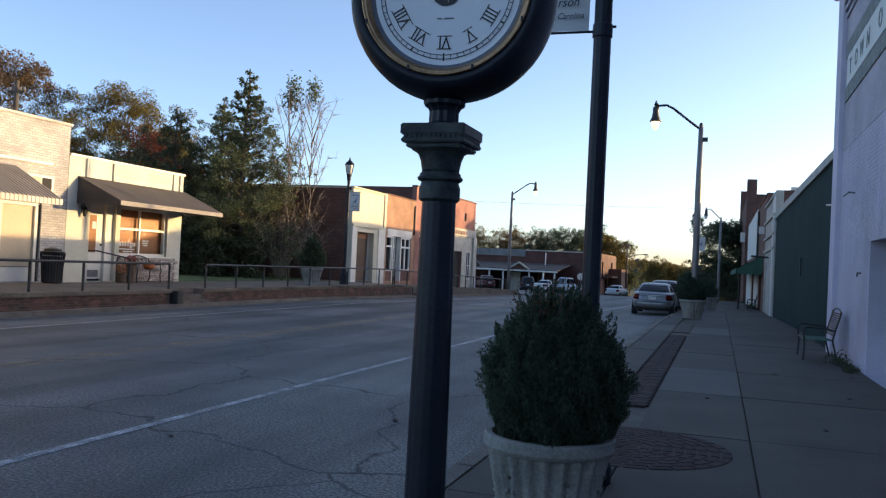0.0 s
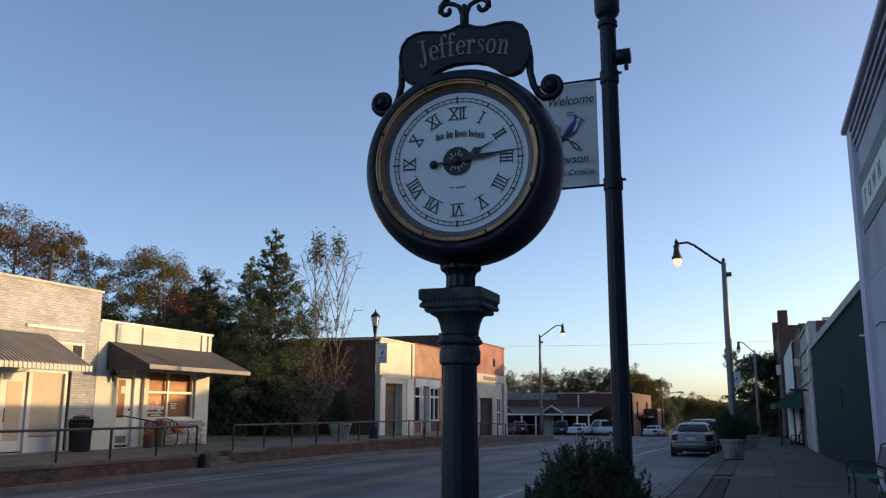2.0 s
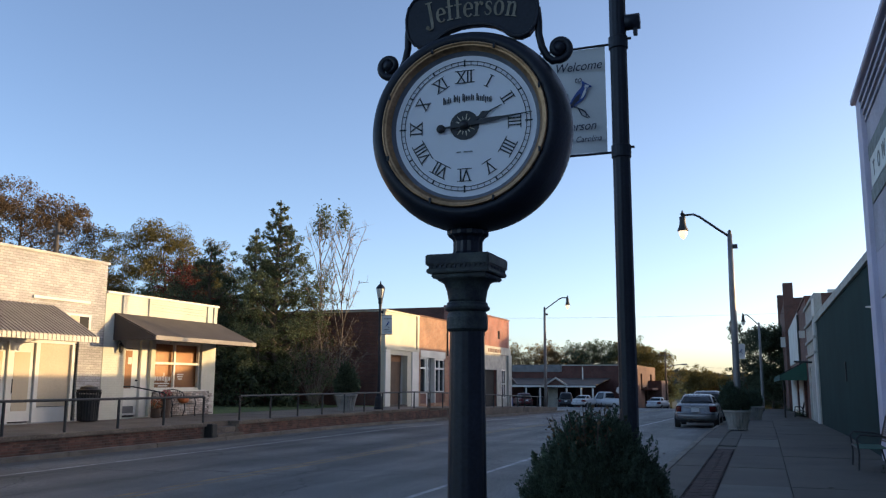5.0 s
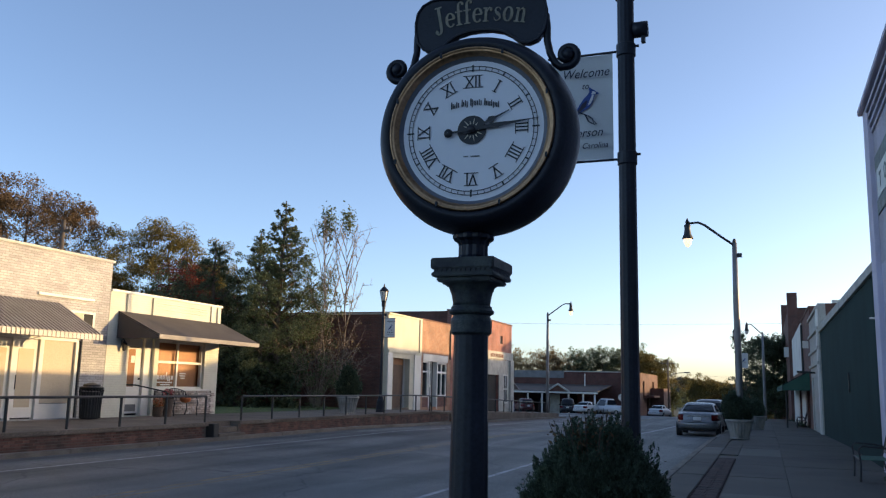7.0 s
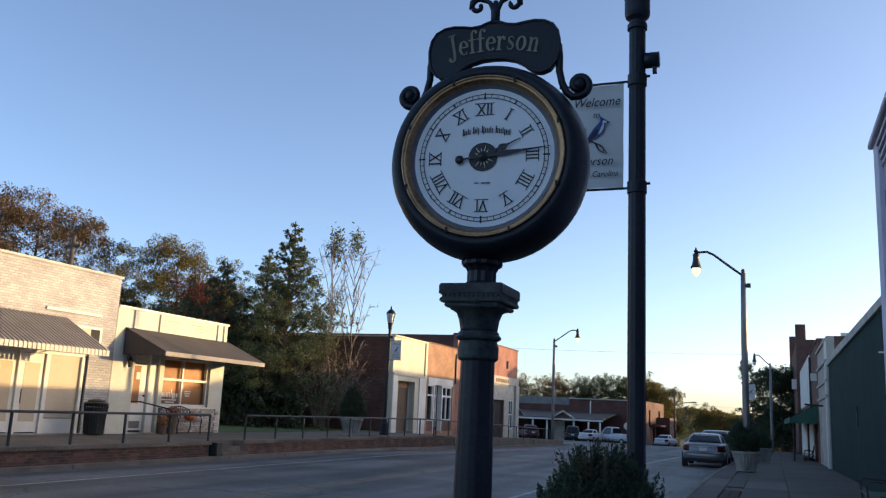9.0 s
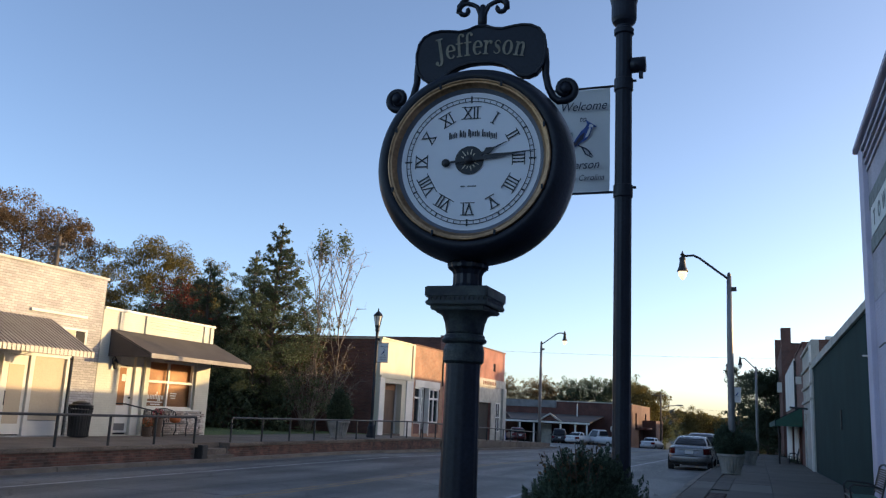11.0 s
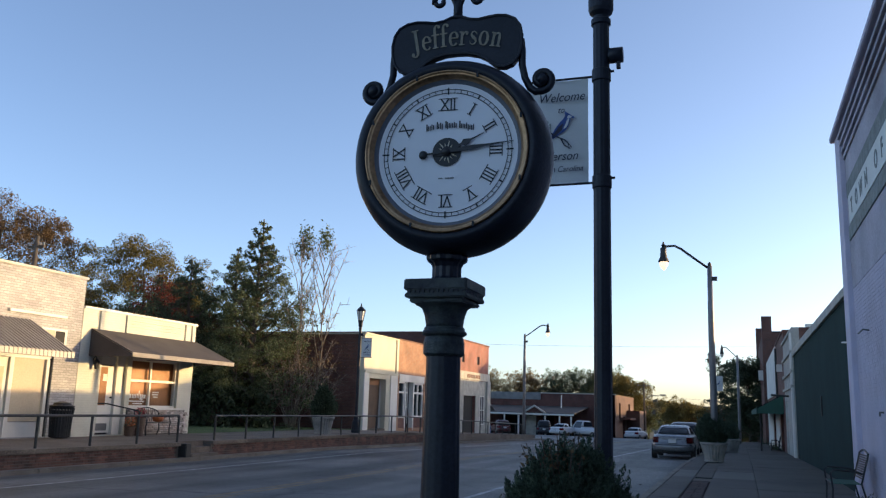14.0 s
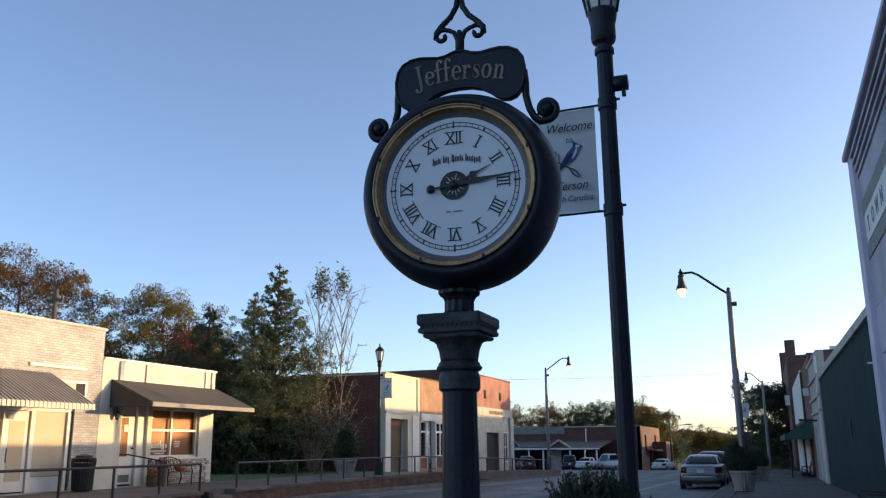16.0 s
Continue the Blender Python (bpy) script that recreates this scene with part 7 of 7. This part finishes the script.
    part("underside", one_box(-W * 0.85, W * 0.85, -Ln + 0.12, Ln - 0.15, 0.17, 0.3), M["rubber"], c)
    part("plate", one_box(-0.16, 0.16, -Ln - 0.025, -Ln - 0.005, 0.68, 0.83), M["plate"], bod)
    part("trim_strip", one_box(-W * 0.5, W * 0.5, -Ln + 0.0, -Ln + 0.04, 0.87, 0.9), M["rim"], bod)
    return c


def rounded_car(at, turn, paint, length, width, height, label, kind="sedan"):
    """Saloon or estate with a body and cabin lofted from rounded outlines."""
    c = thing("parked_car", at, label, "car", turn=turn)
    W, Ln, H = width / 2, length / 2, height
    d = H - 1.42
    body = [(0.33, 0.2, 0.15, 0.9), (0.37, 0.07, 0.05, 0.96), (0.42, 0.01, 0.0, 0.99), (0.56, 0.0, 0.0, 1.0), (0.62, 0.02, 0.03, 1.0),
            (0.65, 0.08, 0.1, 0.985), (0.8, 0.1, 0.35, 0.985), (0.9, 0.13, 0.8, 0.965), (0.97, 0.2, 1.2, 0.93), (1.01, 0.34, 1.35, 0.88), (1.025, 0.6, 1.5, 0.8)]
    if kind == "sedan":
        cab = [(0.98, 0.62, 1.15, 0.87), (1.06, 0.8, 1.35, 0.86), (1.16, 1.02, 1.55, 0.815), (1.26, 1.24, 1.75, 0.755), (1.34, 1.46, 1.92, 0.69), (1.395, 1.68, 2.08, 0.61), (H, 2.0, 2.3, 0.45)]
    else:
        cab = [(0.98, 0.22, 1.15, 0.9), (1.08, 0.27, 1.35, 0.88), (1.2 + d * 0.4, 0.36, 1.6, 0.84), (1.3 + d * 0.6, 0.48, 1.8, 0.78), (1.37 + d * 0.8, 0.62, 1.98, 0.7), (H - 0.02, 0.85, 2.15, 0.62), (H, 1.2, 2.4, 0.45)]

    def at_level(levels, z):
        for a, b in zip(levels, levels[1:]):
            if a[0] <= z <= b[0]:
                f = (z - a[0]) / (b[0] - a[0])
                return [a[i] + (b[i] - a[i]) * f for i in range(4)]
        return levels[-1]

    def spot(level, a, power, out=0.0):
        z, rear, front, w = level
        y0, y1 = -Ln + rear, Ln - front
        ca, sa = math.cos(a), math.sin(a)
        x = math.copysign(abs(ca) ** (2 / power), ca)
        y = math.copysign(abs(sa) ** (2 / power), sa)
        return (x * (W * w + out), (y0 + y1) / 2 + y * ((y1 - y0) / 2 + out), z)

    def loft(levels, power, seg=64):
        bm = bmesh.new()
        rings = [[bm.verts.new(spot(lv, 2 * math.pi * i / seg, power)) for i in range(seg)] for lv in levels]
        for a, b in zip(rings, rings[1:]):
            for i in range(seg):
                j = (i + 1) % seg
                bm.faces.new((a[i], a[j], b[j], b[i]))
        bm.faces.new(list(reversed(rings[0])))
        bm.faces.new(rings[-1])
        return bm

    def shell(levels, power, z0, z1, a0, a1, taper=0.0, nz=4, na=12, out=0.012):
        """A curved panel on the body between two heights and two bearings."""
        bm = bmesh.new()
        grid = []
        for k in range(nz + 1):
            f = k / nz
            lv = at_level(levels, z0 + (z1 - z0) * f)
            s = taper * f
            grid.append([bm.verts.new(spot(lv, math.radians(a0 + s + (a1 - a0 - 2 * s) * i / na), power, out)) for i in range(na + 1)])
        for a, b in zip(grid, grid[1:]):
            for i in range(na):
                bm.faces.new((a[i], a[i + 1], b[i + 1], b[i]))
        bmesh.ops.solidify(bm, geom=list(bm.faces), thickness=0.008)
        return bm

    bod = part("body", loft(body, 5), paint, c, smooth=True)
    part("cabin", loft(cab, 4), paint, c, smooth=True)
    zt = cab[4][0]
    part("window_glass", shell(cab, 4, 1.05, zt + 0.02, 226, 314, 3), M["car_glass"], c, smooth=True)
    part("window_glass", shell(cab, 4, 1.055, zt, 53, 127, 3), M["car_glass"], c, smooth=True)
    for a0 in (-40, 140):
        part("side_glass", shell(cab, 4, 1.07, zt - 0.02, a0 + 4, a0 + 40, 2), M["car_glass"], c, smooth=True)
        part("side_glass", shell(cab, 4, 1.07, zt - 0.02, a0 + 42, a0 + 76, 2), M["car_glass"], c, smooth=True)
    for s in (-1, 1):
        part("mirror", one_box(s * (W * 0.93), s * (W + 0.14), Ln - 1.65, Ln - 1.5, 0.97, 1.1, bevel=0.03), paint, c)
        for y in (-Ln + 0.95, Ln - 0.95):
            wheel = part("wheel", tube(bmesh.new(), [(s * (W - 0.21), y, 0.32), (s * (W - 0.02), y, 0.32), (s * (W + 0.006), y, 0.32)], 0.32, 28), M["rubber"], c)
            part("rim", tube(bmesh.new(), [(s * (W + 0.004), y, 0.32), (s * (W + 0.014), y, 0.32)], 0.21, 18), M["rim"], wheel)
        a = 303 if s > 0 else 237
        part("tail_light", shell(body, 5, 0.7, 0.93, min(a - s * 14, a + s * 30), max(a - s * 14, a + s * 30), 0.0, out=0.01), M["red_light"], bod, smooth=True)
    part("bumper_line", shell(body, 5, 0.6, 0.625, 226, 314, out=0.008, nz=1), M["rubber"], bod)
    part("valance", one_box(-W * 0.8, W * 0.8, -Ln + 0.2, -Ln + 0.4, 0.27, 0.36), M["rubber"], bod)
    part("underside", one_box(-W * 0.8, W * 0.8, -Ln + 0.4, Ln - 0.3, 0.25, 0.36), M["rubber"], c)
    part("plate", one_box(-0.16, 0.16, -Ln + 0.05, -Ln + 0.1, 0.7, 0.85), M["plate"], bod)
    part("trim_strip", one_box(-W * 0.5, W * 0.5, -Ln + 0.085, -Ln + 0.12, 0.875, 0.9), M["rim"], bod)
    return c


cz = lambda y: gz(y) - 0.13
rounded_car((-2.75, 39.9, cz(40)), 0, M["silver"], 4.9, 1.82, 1.42, "silver grey sedan parked at the kerb")
rounded_car((-2.7, 46.5, cz(46)), 0, M["grey_car"], 4.9, 1.82, 1.6, "dark grey car parked ahead at the kerb", "suv")
rounded_car((-21.6, 98.0, cz(98)), 12, M["dark_car"], 4.6, 1.85, 1.75, "black sport utility car in the lot", "suv")
rounded_car((-19.2, 97.0, cz(97)), -14, M["white_car"], 4.5, 1.78, 1.42, "white sedan in the lot", "sedan")
car((-16.7, 98.0, cz(98)), 55, M["white_car"], 5.4, 1.95, 1.85, "white pickup truck in the lot", "pickup")
rounded_car((-11.6, 102, cz(102)), -12, M["white_car"], 4.5, 1.78, 1.42, "white sedan beside the brick block", "sedan")
rounded_car((-26.6, 97.0, cz(97)), 30, M["red_car"], 4.4, 1.75, 1.6, "dark red car behind the railing", "suv")

rsn = thing("round_sign", (-11.3, 72.0, cz(72)), "white round road sign on a thin post", "road sign")
part("post", tube(bmesh.new(), [(0, 0, 0), (0, 0, 1.7)], 0.035, 8), M["grey_metal"], rsn)
bm, rings = ring_y(bmesh.new(), [(0.0005, -0.02), (0.3, -0.02), (0.3, 0.02), (0.0005, 0.02)], 24, (0, 0, 1.75))
part("disc", bm, M["white_paint"], rsn)
bin2 = thing("blue_bin", (-19.9, 68.2, gz(68) - 0.12), "blue plastic wheeled bin beside a wall", "bin")
part("body", one_box(-0.3, 0.3, -0.3, 0.3, 0.05, 0.95, bevel=0.04), M["blue"], bin2)
part("lid", one_box(-0.32, 0.32, -0.34, 0.32, 0.95, 1.02, bevel=0.02), M["blue"], bin2)

# ---- slabs, pavers and bricks, laid piece by piece ----
def slab_mesh(w, l, name="slab"):
    me = mesh_of(one_box(0.006, w - 0.006, 0.008, l - 0.008, -0.05, 0, bevel=0.006), name)
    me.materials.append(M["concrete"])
    return me


SL = 3.05
cols = [(-1.75, -1.19), (-0.74, 0.32), (0.32, 2.42)]
slab_kinds = {c: slab_mesh(c[1] - c[0], SL) for c in cols}
wide = slab_mesh(1.01 - 0.0, SL)
mid = slab_mesh(0.45, SL)
y0 = -9.7
pale = {}
for c in cols:
    pale[c] = slab_kinds[c].copy()
    pale[c].materials.clear()
    pale[c].materials.append(M["concrete_pale"])
k = 0
while y0 < 88:
    for c in cols:
        slope = math.degrees(math.atan2(gz(y0 + SL) - gz(y0), SL))
        light_slab = abs(y0 - 11.65) < 1 and c[0] == -0.74 or abs(y0 - 23.85) < 1 and c[0] < 0
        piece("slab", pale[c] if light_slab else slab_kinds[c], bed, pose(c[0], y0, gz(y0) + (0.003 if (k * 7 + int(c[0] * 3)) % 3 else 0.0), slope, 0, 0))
    mid_y = y0 + SL / 2
    if not (10.1 < mid_y < 22.9) and not (30 < mid_y < 45 and k % 2):
        piece("slab", mid, bed, pose(-1.19, y0, gz(y0), math.degrees(math.atan2(gz(y0 + SL) - gz(y0), SL)), 0, 0))
    y0 += SL
    k += 1

pv = mesh_of(one_box(0.003, 0.197, 0.003, 0.095, -0.04, 0.0, bevel=0.004), "paver")
pv.materials.append(M["paver"])
rows_y = int((22.75 - 10.15) / 0.1)
count = 0
for j in range(rows_y):
    for i in range(2):
        off = 0.1 if j % 2 else 0.0
        x = -1.185 + i * 0.2 + off * 0.35
        piece("paver", pv, bed, pose(x, 10.15 + j * 0.1, 0.001 * ((i * 5 + j * 3) % 4), 0, 0, 0))
# paver ring round the lamp and planter
ringm = mesh_of(one_box(-0.095, 0.095, -0.045, 0.045, -0.03, 0.006, bevel=0.004), "ring_paver")
ringm.materials.append(M["paver"])
for rr in np.arange(0.06, 0.96, 0.1):
    n = max(4, int(2 * math.pi * rr / 0.2))
    for i in range(n):
        a = 2 * math.pi * i / n
        piece("ring_paver", ringm, bed, pose(-0.75 + rr * math.cos(a), 7.75 + rr * math.sin(a), 0.0, 0, 0, math.degrees(a) + 90))

# bricks of the retaining wall
brick_me = mesh_of(one_box(-0.016, 0.0, 0.004, 0.196, 0.004, 0.061, bevel=0.003), "brick")
brick_me.materials.append(M["wall_brick"])
wall_parent = thing("retaining_wall", (0, 0, 0), "low weathered red brick retaining wall below the railing", "retaining wall", kind="structure")
far_v, far_f = [], []
for ya, yb in ((-6, 20.95), (22.65, 41.4)):
    j = 0
    y = ya
    n = int((yb - ya) / 0.2)
    for i in range(n):
        for r in range(6):
            y = ya + i * 0.2 + (0.1 if r % 2 else 0)
            z = -0.12 + r * 0.068
            x = -15.345 + 0.004 * ((i * 3 + r * 5) % 3)
            if z + 0.06 > gl(y) - 0.1:
                continue
            if 16.6 < y < 27.5 and len(wall_parent.children) < 300:
                piece("brick", brick_me, wall_parent, pose(x, y, z))
            else:
                o = len(far_v)
                far_v += [(x - dx, y + dy, z + dz) for dx in (0.016, 0.0) for dy, dz in ((0.004, 0.004), (0.196, 0.004), (0.196, 0.061), (0.004, 0.061))]
                far_f += [(o + 4, o + 5, o + 6, o + 7), (o, o + 4, o + 7, o + 3), (o + 1, o + 2, o + 6, o + 5), (o + 3, o + 7, o + 6, o + 2), (o, o + 1, o + 5, o + 4)]
tagged(raw("brickwork", far_v, far_f, M["wall_brick_joined"], wall_parent), kind="stuff")

# bricks under the shop window
bulk = thing("window_bulkhead", (FX, 0, 0), "rough whitewashed brick bulkhead below a shop window", "bulkhead", kind="structure")
part("backing", one_box(0, 0.05, 23.62, 26.75, 0.38, 1.24), M["mortar"], bulk)
bb = mesh_of(one_box(0.05, 0.085, 0.006, 0.194, 0.005, 0.062, bevel=0.004), "brick")
bb.materials.append(M["stone_brick"])
for r in range(12):
    for i in range(15):
        y = 23.62 + i * 0.208 + (0.1 if r % 2 else 0)
        if y > 26.62:
            continue
        piece("brick", bb, bulk, pose(0.004 * ((i * 7 + r * 3) % 4), y, 0.42 + r * 0.068))
for r in range(11):
    piece("brick", bb, bulk, pose(0.0, 26.74 - (r % 3) * 0.05, 0.42 + r * 0.068))

# painted bricks of the near wall
pb = mesh_of(one_box(0.003, 0.009, 0.003, 0.207, 0.003, 0.07, bevel=0.002), "brick")
pb.materials.append(M["town_paint"])
nb = 0
pv_v, pv_f = [], []
for r in range(58):
    z = 0.02 + r * 0.0755
    if z > 4.33:
        break
    for i in range(40):
        y = 12.0 + i * 0.213 + (0.106 if r % 2 else 0)
        if y > 20.18 or (y + 0.21 > 12.2 and y < 16.06 and z < 2.3):
            continue
        x = RX + 0.002 * ((i * 5 + r * 3) % 3)
        if nb < 300 and z > 2.3 and y < 19.0:
            piece("brick", pb, town, pose(x, y, z))
            nb += 1
        else:
            o = len(pv_v)
            pv_v += [(x + dx, y + dy, z + dz) for dx in (0.012, 0.003) for dy, dz in ((0.003, 0.003), (0.207, 0.003), (0.207, 0.07), (0.003, 0.07))]
            pv_f += [(o + 7, o + 6, o + 5, o + 4), (o, o + 3, o + 7, o + 4), (o + 1, o + 5, o + 6, o + 2), (o + 3, o + 2, o + 6, o + 7), (o, o + 4, o + 5, o + 1)]
tagged(raw("brickwork", pv_v, pv_f, M["town_paint"], town), kind="stuff")

# fallen leaves and specks on the pavement and road
leaf_me = mesh_of(lathe(bmesh.new(), [(0.008, 0.0), (0.03, 0.004), (0.035, 0.01), (0.012, 0.016)], 7), "fallen_leaf")
leaf_me.materials.append(M["bark"])
rgl = np.random.default_rng(5)
for x, y, z in ((-0.1, 11.25, 0.004), (1.1, 9.6, 0.004), (0.9, 14.8, 0.004), (2.1, 15.2, 0.004), (1.7, 12.4, 0.004), (-4.67, 6.49, -0.125), (-3.2, 8.3, -0.125), (-2.3, 12.0, -0.125), (-2.2, 17.4, -0.125), (-2.4, 22.0, -0.125)):
    lf = new("fallen_leaf", leaf_me)
    lf.matrix_basis = pose(x, y, z, 6, 4, float(rgl.random() * 360)) @ Matrix.Diagonal((1.4, 0.8, 1, 1))
    tagged(lf, "small curled dry brown leaf on the ground", "leaf", "fallen leaves")
